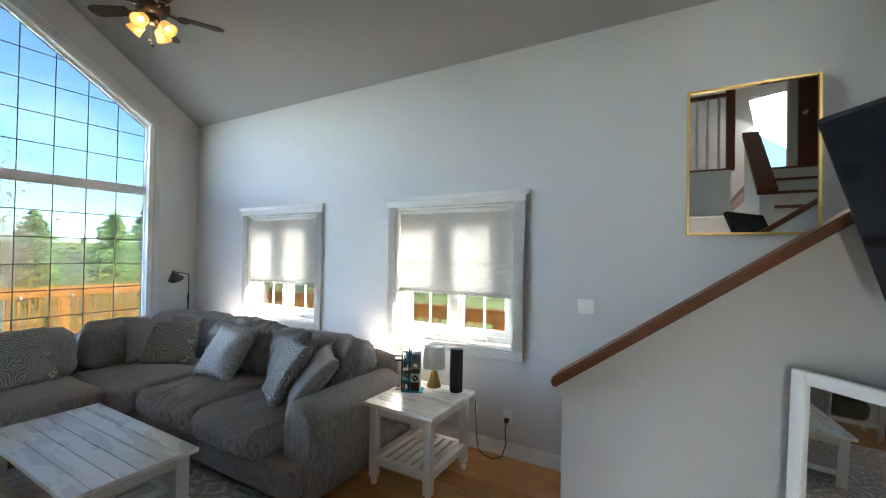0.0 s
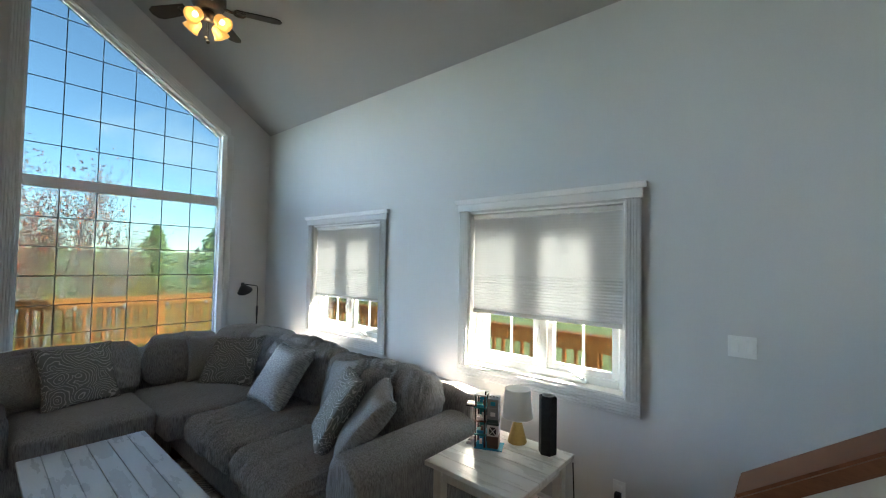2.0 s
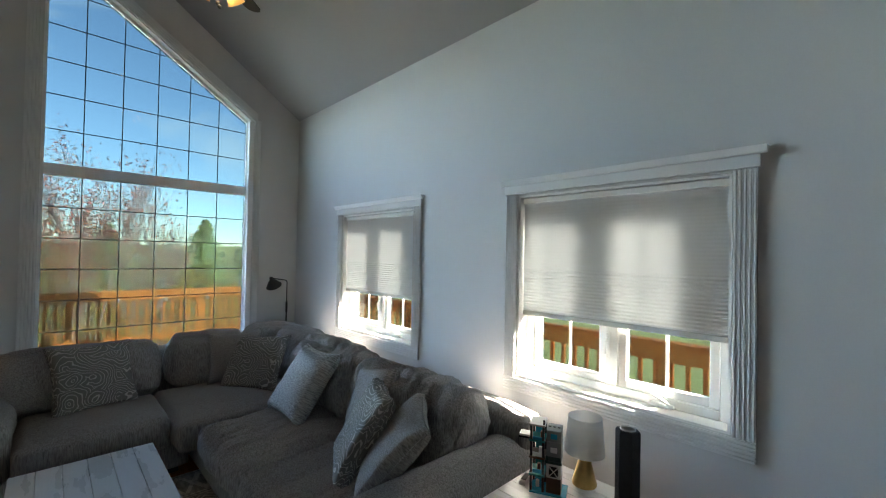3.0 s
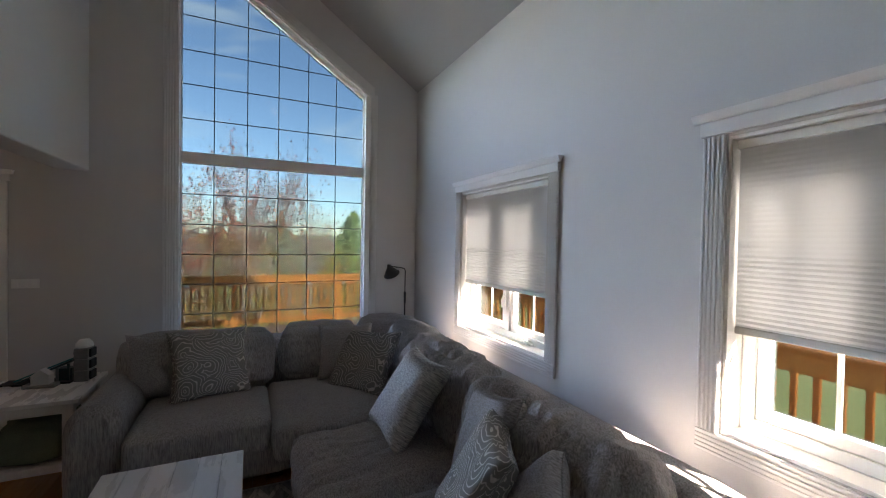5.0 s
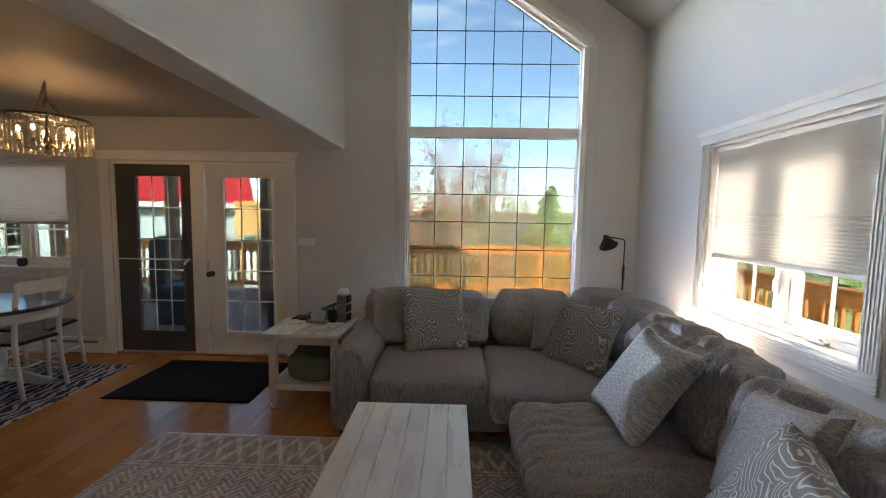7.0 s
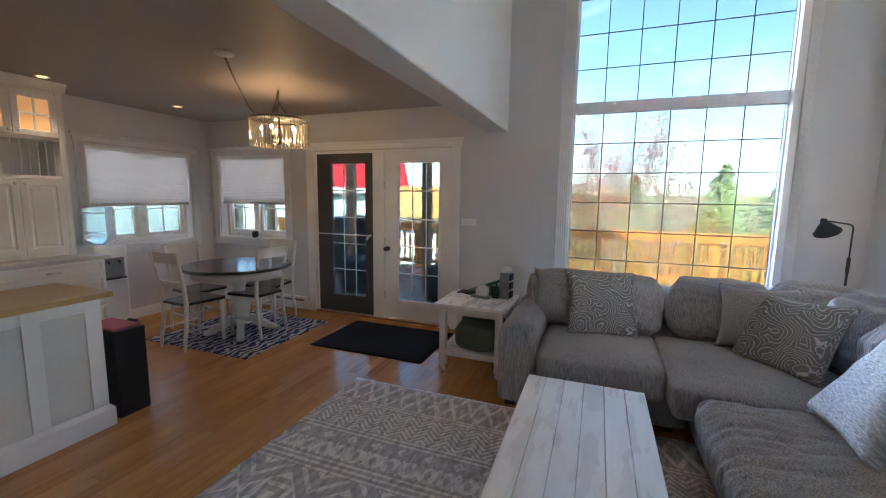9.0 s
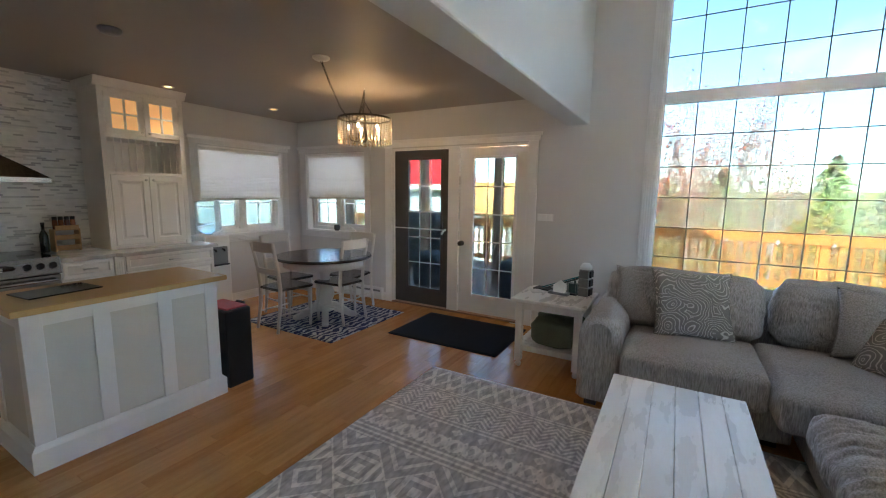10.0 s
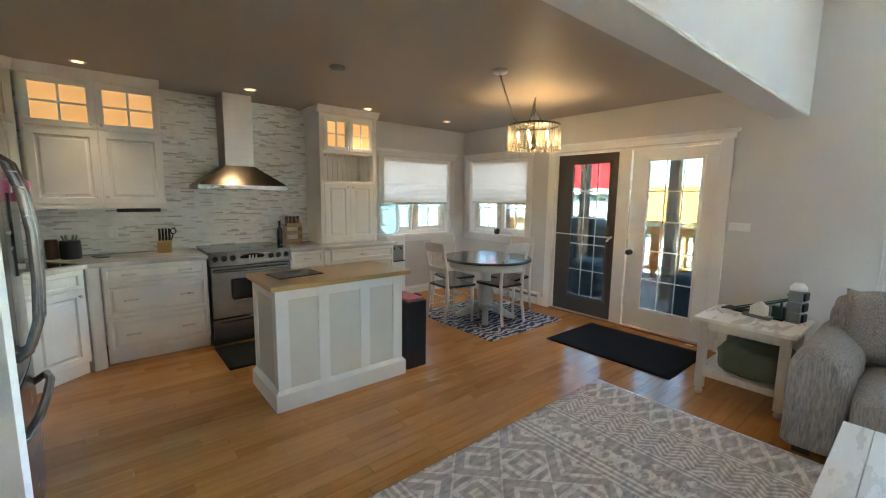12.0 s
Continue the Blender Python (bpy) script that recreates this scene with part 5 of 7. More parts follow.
solid("cloth_bag", bag, M_GREEN, "crumpled green canvas bag on the table shelf", "bag", "", pose(-4.79, 0.23, 0.20))

# ceiling fan
FX, FY, FZ = -3.86, 1.72, 3.50
fan = thing("ceiling_fan", FX, FY, FZ, "dark five-blade ceiling fan with amber glass lamps, lit", "ceiling fan")
M_BRONZE = surface("dark_bronze", (0.05, 0.045, 0.04), (0.10, 0.09, 0.08), 0.35, 10, 60, 0.04, metal=0.8)
M_BLADE = surface("dark_walnut_blade", (0.02, 0.014, 0.012), (0.04, 0.028, 0.022), 0.4, 4, 60, 0.05, stretch=(1, 8, 8))
rod_top = roof_z(FY) - FZ
part("downrod", tube(bmesh.new(), [(0, 0, 0.26), (0, 0, rod_top - 0.02)], 0.014), M_BRONZE, fan)
part("canopy", lathe(bmesh.new(), [(0.02, rod_top - 0.12), (0.07, rod_top - 0.06), (0.075, rod_top + 0.06)], 24), M_BRONZE, fan)
part("motor", lathe(bmesh.new(), [(0.05, 0.08), (0.10, 0.10), (0.125, 0.14), (0.125, 0.20), (0.09, 0.245), (0.03, 0.27)], 32), M_BRONZE, fan)
part("light_hub", lathe(bmesh.new(), [(0.02, 0.0), (0.055, 0.02), (0.06, 0.06), (0.045, 0.08)], 24), M_BRONZE, fan)
for i in range(5):
    r = Matrix.Rotation(radians(-8 + 72 * i), 4, "Z")
    bm = tube(bmesh.new(), [(0.10, 0, 0.13), (0.16, 0, 0.115), (0.20, 0, 0.118)], 0.012, 8)
    lathe(bm, [(0.05, 0.111), (0.05, 0.119), (0.028, 0.119), (0.028, 0.111)], 20, Matrix.Translation((0.22, 0, 0)), False)
    bmesh.ops.transform(bm, matrix=r, verts=bm.verts)
    part("blade_iron", bm, M_BRONZE, fan)
    pts = [(0.20, -0.05), (0.48, -0.066), (0.525, -0.045), (0.54, 0.0), (0.525, 0.045), (0.48, 0.066), (0.20, 0.05)]
    bm = prism(bmesh.new(), pts, "z", 0.122, 0.130)
    bmesh.ops.transform(bm, matrix=r @ Matrix.Translation((0, 0, 0.126)) @ Matrix.Rotation(radians(11), 4, "X") @ Matrix.Translation((0, 0, -0.126)), verts=bm.verts)
    part("blade", bm, M_BLADE, fan)
M_AMBER, _t, _b = nodes_of("amber_glass")
_b.inputs["Base Color"].default_value, _b.inputs["Roughness"].default_value = (0.75, 0.42, 0.13, 1), 0.35
_b.inputs["Emission Color"].default_value, _b.inputs["Emission Strength"].default_value = (1.0, 0.50, 0.13, 1), 0.012
M_BULB = glow("warm_bulb", (1.0, 0.72, 0.38), 0.2)
for i in range(4):
    r = Matrix.Rotation(radians(30 + 90 * i), 4, "Z") @ Matrix.Translation((0.085, 0, 0.02)) @ Matrix.Rotation(radians(-48), 4, "Y") @ Matrix.Rotation(radians(180), 4, "X")
    sh = part("lamp_shade", lathe(bmesh.new(), [(0.022, 0.0), (0.045, 0.02), (0.052, 0.07), (0.062, 0.10), (0.060, 0.10), (0.049, 0.07), (0.042, 0.022)], 20, r, False), M_AMBER, fan, "amber glass shade")
    part("bulb", ball(bmesh.new(), r @ Vector((0, 0, 0.055)), 0.022), M_BULB, sh)
for x, l in ((0.02, 0.16), (-0.03, 0.11)):
    bm = tube(bmesh.new(), [(x, 0, 0.0), (x, 0, -l)], 0.0015, 5)
    ball(bm, (x, 0, -l - 0.012), 0.014)
    part("pull_chain", bm, M_BRONZE, fan)

# mirrors and television by the stairs
gm = thing("wall_mirror", 0.385, WY - 0.001, 1.765, "gold-framed rectangular mirror above the stairs", "mirror")
w, h = 0.335, 0.94
bm = bmesh.new()
for a in ((-w, -w + 0.016, 0, h), (w - 0.016, w, 0, h), (-w + 0.016, w - 0.016, 0, 0.016), (-w + 0.016, w - 0.016, h - 0.016, h)):
    box(bm, a[0], a[1], -0.028, 0.0, a[2], a[3], 0.002, 1)
part("frame", bm, M_BRASS, gm)
part("glass", B(-w + 0.0165, w - 0.0165, -0.012, -0.004, 0.0165, h - 0.0165), M_MIRROR, gm)
lm = thing("leaning_mirror", 0.318, 1.80, 0.0, "white-framed floor mirror leaning in the stair corner", "mirror", -44.6)
tilt = Matrix.Rotation(radians(-3), 4, "X")
W2M, H2M = 0.62, 1.243
bm = bmesh.new()
for a in ((0, 0.045, 0, H2M), (W2M - 0.045, W2M, 0, H2M), (0.045, W2M - 0.045, 0, 0.045), (0.045, W2M - 0.045, H2M - 0.045, H2M)):
    box(bm, a[0], a[1], -0.03, 0.0, a[2], a[3], 0.004, 1)
bmesh.ops.transform(bm, matrix=tilt, verts=bm.verts)
part("frame", bm, M_TRIM, lm)
part("glass", B(0.0455, W2M - 0.0455, -0.014, -0.006, 0.0455, H2M - 0.0455, m=tilt), M_MIRROR, lm)
tv = thing("television", 0.735, 1.29, 1.76, "black flat television tilted on a wall arm", "television", -58)
tm = Matrix.Rotation(radians(22), 4, "X")
part("panel", B(-0.50, 0.16, -0.012, 0.03, -0.29, 0.31, 0.008, 2, m=tm), M_PLASTIC, tv)
M_SCREEN = surface("black_screen", (0.008, 0.008, 0.01), (0.012, 0.012, 0.014), 0.08, 3, 40, 0.0)
part("screen", B(-0.488, 0.148, -0.0155, -0.0125, -0.278, 0.298, m=tm), M_SCREEN, tv)
part("arm", tube(bmesh.new(), [(-0.1, 0.03, 0.0), (-0.2, 0.2, 0.0), (-0.487, 0.379, 0.0)], 0.02), M_BLACK, tv)

# ---- kitchen ----
CT = 0.885
FY0 = -3.30                      # front of the base cabinets
M_CAB = surface("cream_cabinet_paint", (0.79, 0.765, 0.72), (0.85, 0.825, 0.78), 0.38, 4, 110, 0.03)
M_STONE = surface("pale_marble", (0.42, 0.40, 0.38), (0.74, 0.72, 0.69), 0.18, 3.5, 22, 0.02, stretch=(1, 2.4, 1), spread=0.35)
M_BUTCHER = surface("maple_butcher_block", (0.50, 0.30, 0.11), (0.62, 0.40, 0.17), 0.32, 4, 40, 0.03, stretch=(1, 12, 12))
M_BGLASS = surface("black_glass", (0.006, 0.006, 0.007), (0.01, 0.01, 0.011), 0.05, 3, 40, 0.0)
M_WARM = glow("glowing_cabinet_pane", (1.0, 0.58, 0.25), 0.0027)
M_PGREY = surface("pale_grey_panel", (0.66, 0.65, 0.60), (0.71, 0.70, 0.65), 0.5, 5, 120, 0.03)


def mosaic():
    m, t, b = nodes_of("glass_and_stone_mosaic")
    new_node, ln = t.nodes.new, t.links.new
    co, mp, br = new_node("ShaderNodeTexCoord"), new_node("ShaderNodeMapping"), new_node("ShaderNodeTexBrick")
    mp.inputs["Rotation"].default_value = (radians(90), 0, 0)
    ln(co.outputs["Object"], mp.inputs[0])
    ln(mp.outputs[0], br.inputs["Vector"])
    br.inputs["Scale"].default_value = 1.0
    br.inputs["Brick Width"].default_value, br.inputs["Row Height"].default_value = 0.12, 0.0155
    br.inputs["Mortar Size"].default_value, br.inputs["Bias"].default_value = 0.0009, 0.0
    br.offset, br.offset_frequency, br.squash, br.squash_frequency = 0.37, 2, 0.55, 3
    br.inputs["Color1"].default_value, br.inputs["Color2"].default_value, br.inputs["Mortar"].default_value = (0, 0, 0, 1), (1, 1, 1, 1), (0.55, 0.55, 0.55, 1)
    ramp = new_node("ShaderNodeValToRGB")
    cr = ramp.color_ramp
    cr.elements[0].position, cr.elements[0].color = 0.0, (0.40, 0.40, 0.385, 1)
    cr.elements[1].position, cr.elements[1].color = 1.0, (0.86, 0.855, 0.82, 1)
    for p, c in ((0.10, (0.54, 0.54, 0.51, 1)), (0.25, (0.74, 0.735, 0.70, 1)), (0.6, (0.81, 0.805, 0.77, 1))):
        e = cr.elements.new(p)
        e.color = c
    ln(br.outputs["Color"], ramp.inputs[0])
    nz = new_node("ShaderNodeTexNoise")
    nz.inputs["Scale"].default_value = 14
    ln(co.outputs["Object"], nz.inputs["Vector"])
    mr = new_node("ShaderNodeMapRange")
    mr.inputs["To Min"].default_value, mr.inputs["To Max"].default_value = 0.85, 1.1
    ln(nz.outputs["Fac"], mr.inputs["Value"])
    mx = new_node("ShaderNodeMix")
    mx.data_type, mx.blend_type = "RGBA", "MULTIPLY"
    mx.inputs[0].default_value = 1.0
    ln(ramp.outputs[0], mx.inputs[6])
    ln(mr.outputs[0], mx.inputs[7])
    ln(mx.outputs[2], b.inputs["Base Color"])
    rr = new_node("ShaderNodeMapRange")
    rr.inputs["To Min"].default_value, rr.inputs["To Max"].default_value = 0.45, 0.12
    ln(br.outputs["Color"], rr.inputs["Value"])
    ln(rr.outputs[0], b.inputs["Roughness"])
    bp = new_node("ShaderNodeBump")
    bp.inputs["Strength"].default_value, bp.inputs["Distance"].default_value = 0.5, 0.002
    ln(br.outputs["Color"], bp.inputs["Height"])
    ln(bp.outputs[0], b.inputs["Normal"])
    return m


setting("trim_backsplash", B(-3.10, -0.09, KY + 0.0005, KY + 0.010, CT - 0.02, 2.437), mosaic(), "grey and white strip mosaic backsplash")


def raised_panel(bm, x0, x1, z0, z1, y, t=0.02, rail=0.055):
    """A cabinet front with a raised centre panel; its face looks along +y from y."""
    r = rail + 0.016
    rings = [(0.0, 0.0), (0.0, t - 0.003), (0.003, t), (rail - 0.004, t), (rail + 0.004, t * 0.4), (r, t * 0.4)]
    if x1 - x0 > 2 * r + 0.05 and z1 - z0 > 2 * r + 0.05:
        rings += [(r + 0.014, t * 0.85)]
    loops = []
    for d, h in rings:
        loops.append([bm.verts.new(c) for c in ((x0 + d, y + h, z0 + d), (x1 - d, y + h, z0 + d), (x1 - d, y + h, z1 - d), (x0 + d, y + h, z1 - d))])
    fs = [bm.faces.new(loops[0]), bm.faces.new(loops[-1])]
    for a, b in zip(loops, loops[1:]):
        fs += [bm.faces.new((a[k], a[(k + 1) % 4], b[(k + 1) % 4], b[k])) for k in range(4)]
    bmesh.ops.recalc_face_normals(bm, faces=fs)
    return bm


def bar_handle(parent, x, z, y, w=0.10):
    bm = tube(bmesh.new(), [(x - w / 2, y + 0.026, z - 0.004), (x - w / 4, y + 0.03, z), (x + w / 4, y + 0.03, z), (x + w / 2, y + 0.026, z - 0.004)], 0.006, 8)
    for s in (-1, 1):
        tube(bm, [(x + s * w * 0.42, y, z - 0.003), (x + s * w * 0.42, y + 0.028, z - 0.003)], 0.006, 8)
    return part("handle", bm, M_CHROME, parent, "brushed nickel bar handle")


def knob(parent, x, z, y):
    return part("knob", lathe(bmesh.new(), [(0.006, 0), (0.006, 0.012), (0.013, 0.018), (0.013, 0.024), (0.006, 0.028)], 14, Matrix.Translation((x, y, z)) @ Matrix.Rotation(radians(-90), 4, "X")), M_CHROME, parent, "brushed nickel knob")


def crown(bm, x0, x1, yb, yf, z0, z1):
    prism(bm, [(yb, z0), (yf + 0.004, z0), (yf + 0.012, z0 + 0.015), (yf + 0.02, z0 + 0.03), (yf + 0.042, z1 - 0.012), (yf + 0.045, z1), (yb, z1)], "x", x0, x1)
    return bm


def base_unit(x0, x1, fronts, label, yf=FY0, top=CT - 0.0355, group="base cabinets"):
    """A floor cabinet with drawers: fronts are rows of (z0, z1, handles)."""
    c = thing("base_cabinet", (x0 + x1) / 2, (KY + yf) / 2, 0, label, "cabinet", 0, group)
    w, d = (x1 - x0) / 2, (yf - KY) / 2
    bm = B(-w + 0.001, w - 0.001, -d + 0.002, d - 0.021, 0.10, top)
    box(bm, -w + 0.001, w - 0.001, -d + 0.002, d - 0.07, 0.0, 0.0995)
    part("body", bm, M_CAB, c)
    for z0, z1, hs in fronts:
        f = part("drawer_front", raised_panel(bmesh.new(), -w + 0.008, w - 0.008, z0, z1, d - 0.020, 0.02, 0.032), M_CAB, c)
        for i in range(hs):
            bar_handle(f, -w + 2 * w * (i + 0.5) / hs if hs == 1 else (-0.5 + i) * w * 1.05, (z0 + z1) / 2, d - 0.002)
    return c


base_unit(-1.895, -1.135, ((0.112, 0.405, 2), (0.415, 0.695, 2), (0.705, 0.843, 2)), "cream base cabinet with three raised-panel drawers")
base_unit(-3.03, -2.665, ((0.112, 0.405, 1), (0.415, 0.695, 1), (0.705, 0.843, 1)), "narrow cream drawer cabinet beside the range")
base_unit(-3.92, -3.10, ((0.112, 0.405, 1), (0.415, 0.695, 1), (0.705, 0.843, 1)), "cream drawer cabinet under the hutch", FY0 + 0.03)
for x in (-1.09, -3.065):
    p = thing("pilaster", x, FY0 - 0.05, 0, "cream fluted cabinet pilaster", "pilaster", 0, "cabinet pilasters")
    bm = B(-0.034, 0.034, -0.05, 0.055, 0.0, CT - 0.0355) if x < -2 else prism(bmesh.new(), [(-0.036, -0.05), (0.085, 0.0), (0.045, 0.092), (0.03, 0.09), (-0.036, 0.055)], "z", 0.0, CT - 0.0355)
    for i in range(3 if x < -2 else 0):
        box(bm, -0.024 + i * 0.017, -0.012 + i * 0.017, 0.055, 0.06, 0.12, CT - 0.08, 0.002, 1)
    part("post", bm, M_CAB, p)
# corner sink unit, set at an angle
ANG = 40.0
diag = thing("sink_cabinet", -1.045, -3.235, 0, "cream corner sink cabinet with a raised-panel door", "cabinet", ANG, "base cabinets")
bm = B(0.0, 0.80, -0.5, -0.021, 0.10, CT - 0.0355)
box(bm, 0.0, 0.80, -0.5, -0.05, 0, 0.0995)
part("body", bm, M_CAB, diag)
f = part("door", raised_panel(bmesh.new(), 0.03, 0.41, 0.112, 0.695, -0.020), M_CAB, diag)
knob(f, 0.06, 0.65, 0.0)
f = part("door", raised_panel(bmesh.new(), 0.42, 0.79, 0.112, 0.695, -0.020), M_CAB, diag)
part("drawer_front", raised_panel(bmesh.new(), 0.03, 0.79, 0.705, 0.843, -0.020, 0.02, 0.032), M_CAB, diag)
# worktops
bm = prism(bmesh.new(), [(-1.897, KY + 0.011), (-0.10, KY + 0.011), (-0.10, -1.90), (-0.72, -1.90), (-0.72, -2.925), (-1.06, -3.265), (-1.897, -3.268)], "z", CT - 0.035, CT)
bmesh.ops.bevel(bm, geom=[e for e in bm.edges if abs(e.verts[0].co.z - e.verts[1].co.z) < 1e-5], offset=0.006, segments=2, affect="EDGES")
solid("countertop", bm, M_STONE, "pale veined stone countertop with eased edges", "countertop")
bm = prism(bmesh.new(), [(-3.935, KY + 0.011), (-2.664, KY + 0.011), (-2.664, -3.268), (-3.03, -3.268), (-3.06, -3.215), (-3.935, -3.215)], "z", CT - 0.035, CT)
bmesh.ops.bevel(bm, geom=[e for e in bm.edges if abs(e.verts[0].co.z - e.verts[1].co.z) < 1e-5], offset=0.006, segments=2, affect="EDGES")
solid("countertop", bm, M_STONE, "pale veined stone countertop under the hutch", "countertop")
sink = thing("kitchen_sink", -0.68, -3.28, CT, "dark sink rim set in the corner countertop", "sink", ANG)
bm = bmesh.new()
for a in ((-0.26, 0.26, -0.20, -0.18), (-0.26, 0.26, 0.18, 0.20), (-0.26, -0.24, -0.18, 0.18), (0.24, 0.26, -0.18, 0.18)):
    box(bm, *a, 0.0005, 0.006, 0.002, 1)
part("rim", bm, M_STEEL, sink)
# a flat black sheet stands in for the hollow of the bowl
part("bowl", B(-0.24, 0.24, -0.18, 0.18, 0.0005, 0.003), M_BGLASS, sink)

# range
SX = -2.28
st = thing("kitchen_range", SX, -3.60, 0, "stainless slide-in electric range with black knobs", "range")
part("body", B(-0.372, 0.372, -0.325, 0.30, 0.03, 0.885, 0.003, 1), M_BLACK, st)
part("cooktop", B(-0.378, 0.378, -0.327, 0.30, 0.886, 0.905, 0.004, 2), M_BGLASS, st)
bm = prism(bmesh.new(), [(0.301, 0.775), (0.352, 0.775), (0.352, 0.79), (0.318, 0.905), (0.301, 0.905)], "x", -0.372, 0.372)
pan = part("control_panel", bm, M_STEEL, st)
pm = Matrix.Translation((0, 0.3365, 0.848)) @ Matrix.Rotation(radians(-16.5), 4, "X")
part("display", lathe(bmesh.new(), [(0.5, 0), (0.5, 0.006), (0.46, 0.008)], 28, pm @ Matrix.Rotation(radians(-90), 4, "X") @ Matrix.Diagonal((0.22, 0.062, 1, 1))), M_BGLASS, pan)
for i in range(9):
    part("button", B(-0.04 + (i % 3) * 0.03, -0.025 + (i % 3) * 0.03, 0.0085, 0.0105, -0.016 + (i // 3) * 0.012, -0.010 + (i // 3) * 0.012, m=pm), M_TWHITE, pan)
for x in (-0.325, -0.25, -0.175, 0.175, 0.25, 0.325):
    part("knob", lathe(bmesh.new(), [(0.024, 0.0), (0.024, 0.006), (0.019, 0.008), (0.017, 0.028), (0.012, 0.03)], 18, pm @ Matrix.Translation((x, 0.002, 0)) @ Matrix.Rotation(radians(-90), 4, "X")), M_PLASTIC, pan, "black range knob")
od = part("oven_door", B(-0.368, 0.368, 0.301, 0.335, 0.27, 0.765, 0.004, 2), M_STEEL, st)
part("oven_window", B(-0.20, 0.20, 0.3352, 0.338, 0.44, 0.64, 0.02, 3), M_BGLASS, od)
part("handle", tube(bmesh.new(), [(-0.34, 0.336, 0.725), (-0.33, 0.375, 0.728), (0.0, 0.385, 0.728), (0.33, 0.375, 0.728), (0.34, 0.336, 0.725)], 0.011), M_STEEL, od, "stainless oven handle")
dr = part("drawer", B(-0.368, 0.368, 0.301, 0.333, 0.06, 0.258, 0.004, 2), M_STEEL, st)
part("handle", tube(bmesh.new(), [(-0.3, 0.334, 0.225), (-0.29, 0.355, 0.225), (0.29, 0.355, 0.225), (0.3, 0.334, 0.225)], 0.008), M_STEEL, dr)
part("kickplate", B(-0.366, 0.366, 0.20, 0.285, 0.0, 0.029), M_BLACK, st)
solid("floor_mat", rug_mesh(0.80, 0.60, 0.012, 14, 0.001), surface("black_rubber_mat", (0.008, 0.008, 0.009), (0.016, 0.016, 0.018), 0.7, 20, 200, 0.2, gloss=0.15), "black rubber mat in front of the range", "mat", "floor mats", pose(-2.30, -2.92, 0))

# range hood
hood = thing("range_hood", -2.295, -3.685, 1.49, "stainless chimney range hood on the tiled wall", "range hood")
M_FLUE = surface("pale_brushed_steel", (0.52, 0.52, 0.50), (0.62, 0.62, 0.60), 0.42, 3, 60, 0.03, metal=0.85, stretch=(1, 1, 12))
part("chimney", B(-0.135, 0.135, -0.243, 0.07, 0.24, 0.945, 0.004, 1), M_FLUE, hood)
part("chimney_sleeve", B(-0.128, 0.128, -0.243, 0.062, 0.6, 0.9465), M_FLUE, hood)
bm = bmesh.new()
lo = [bm.verts.new(p) for p in ((-0.41, -0.243, 0.045), (0.41, -0.243, 0.045), (0.41, 0.245, 0.045), (-0.41, 0.245, 0.045))]
hi = [bm.verts.new(p) for p in ((-0.137, -0.243, 0.24), (0.137, -0.243, 0.24), (0.137, 0.072, 0.24), (-0.137, 0.072, 0.24))]
bm.faces.new(lo[::-1])
bm.faces.new(hi)
for i in range(4):
    bm.faces.new((lo[i], lo[(i + 1) % 4], hi[(i + 1) % 4], hi[i]))
part("canopy", bm, surface("brown_tinted_steel", (0.06, 0.048, 0.038), (0.11, 0.09, 0.07), 0.24, 3, 60, 0.03, metal=1.0, stretch=(12, 1, 1)), hood, "dark brushed steel canopy")
part("rim", B(-0.415, 0.415, -0.243, 0.25, 0.0, 0.045, 0.003, 1), M_STEEL, hood)
for i in range(4):
    part("button", B(0.20 + i * 0.03, 0.215 + i * 0.03, 0.2502, 0.253, 0.016, 0.028), M_PLASTIC, hood)


# wall cabinets with lit glass tops
def glass_door(parent, x0, x1, z0, z1, y):
    r = 0.05
    bm = bmesh.new()
    for a in ((x0, x1, z0, z0 + r), (x0, x1, z1 - r, z1), (x0, x0 + r, z0 + r, z1 - r), (x1 - r, x1, z0 + r, z1 - r)):
        box(bm, a[0], a[1], y, y + 0.02, a[2], a[3], 0.003, 1)
    xm, zm = (x0 + x1) / 2, (z0 + z1) / 2
    box(bm, xm - 0.008, xm + 0.008, y + 0.004, y + 0.018, z0 + r, z1 - r)
    box(bm, x0 + r, x1 - r, y + 0.0045, y + 0.0175, zm - 0.008, zm + 0.008)
    d = part("glass_door", bm, M_CAB, parent, "cream glazed cabinet door, lit inside")
    # the pane itself glows, in place of a lamp inside the cabinet
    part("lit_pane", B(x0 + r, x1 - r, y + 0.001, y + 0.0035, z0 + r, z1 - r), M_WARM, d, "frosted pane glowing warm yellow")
    return d


wc = thing("wall_cabinet", -1.19, -3.765, 1.31, "cream wall cabinet with raised-panel doors and lit glass doors", "cabinet", 0, "wall cabinets")
part("body", B(-0.455, 0.455, -0.173, 0.145, 0.03, 1.05), M_CAB, wc)
part("light_rail", B(-0.457, 0.457, -0.173, 0.168, 0.0, 0.03, 0.003, 1), M_CAB, wc)
part("crown", crown(bmesh.new(), -0.46, 0.46, -0.173, 0.165, 1.05, 1.127), M_CAB, wc)
for s in (0, 1):
    x0, x1 = (-0.452 + 0.443 * s + 0.004, -0.452 + 0.443 * (s + 1))
    d = part("door", raised_panel(bmesh.new(), x0, x1, 0.04, 0.645, 0.1455), M_CAB, wc)
    knob(d, x1 - 0.03 if s == 0 else x0 + 0.03, 0.10, 0.165)
    d = glass_door(wc, x0, x1, 0.66, 1.04, 0.1455)
    knob(d, x1 - 0.03 if s == 0 else x0 + 0.03, 0.70, 0.165)
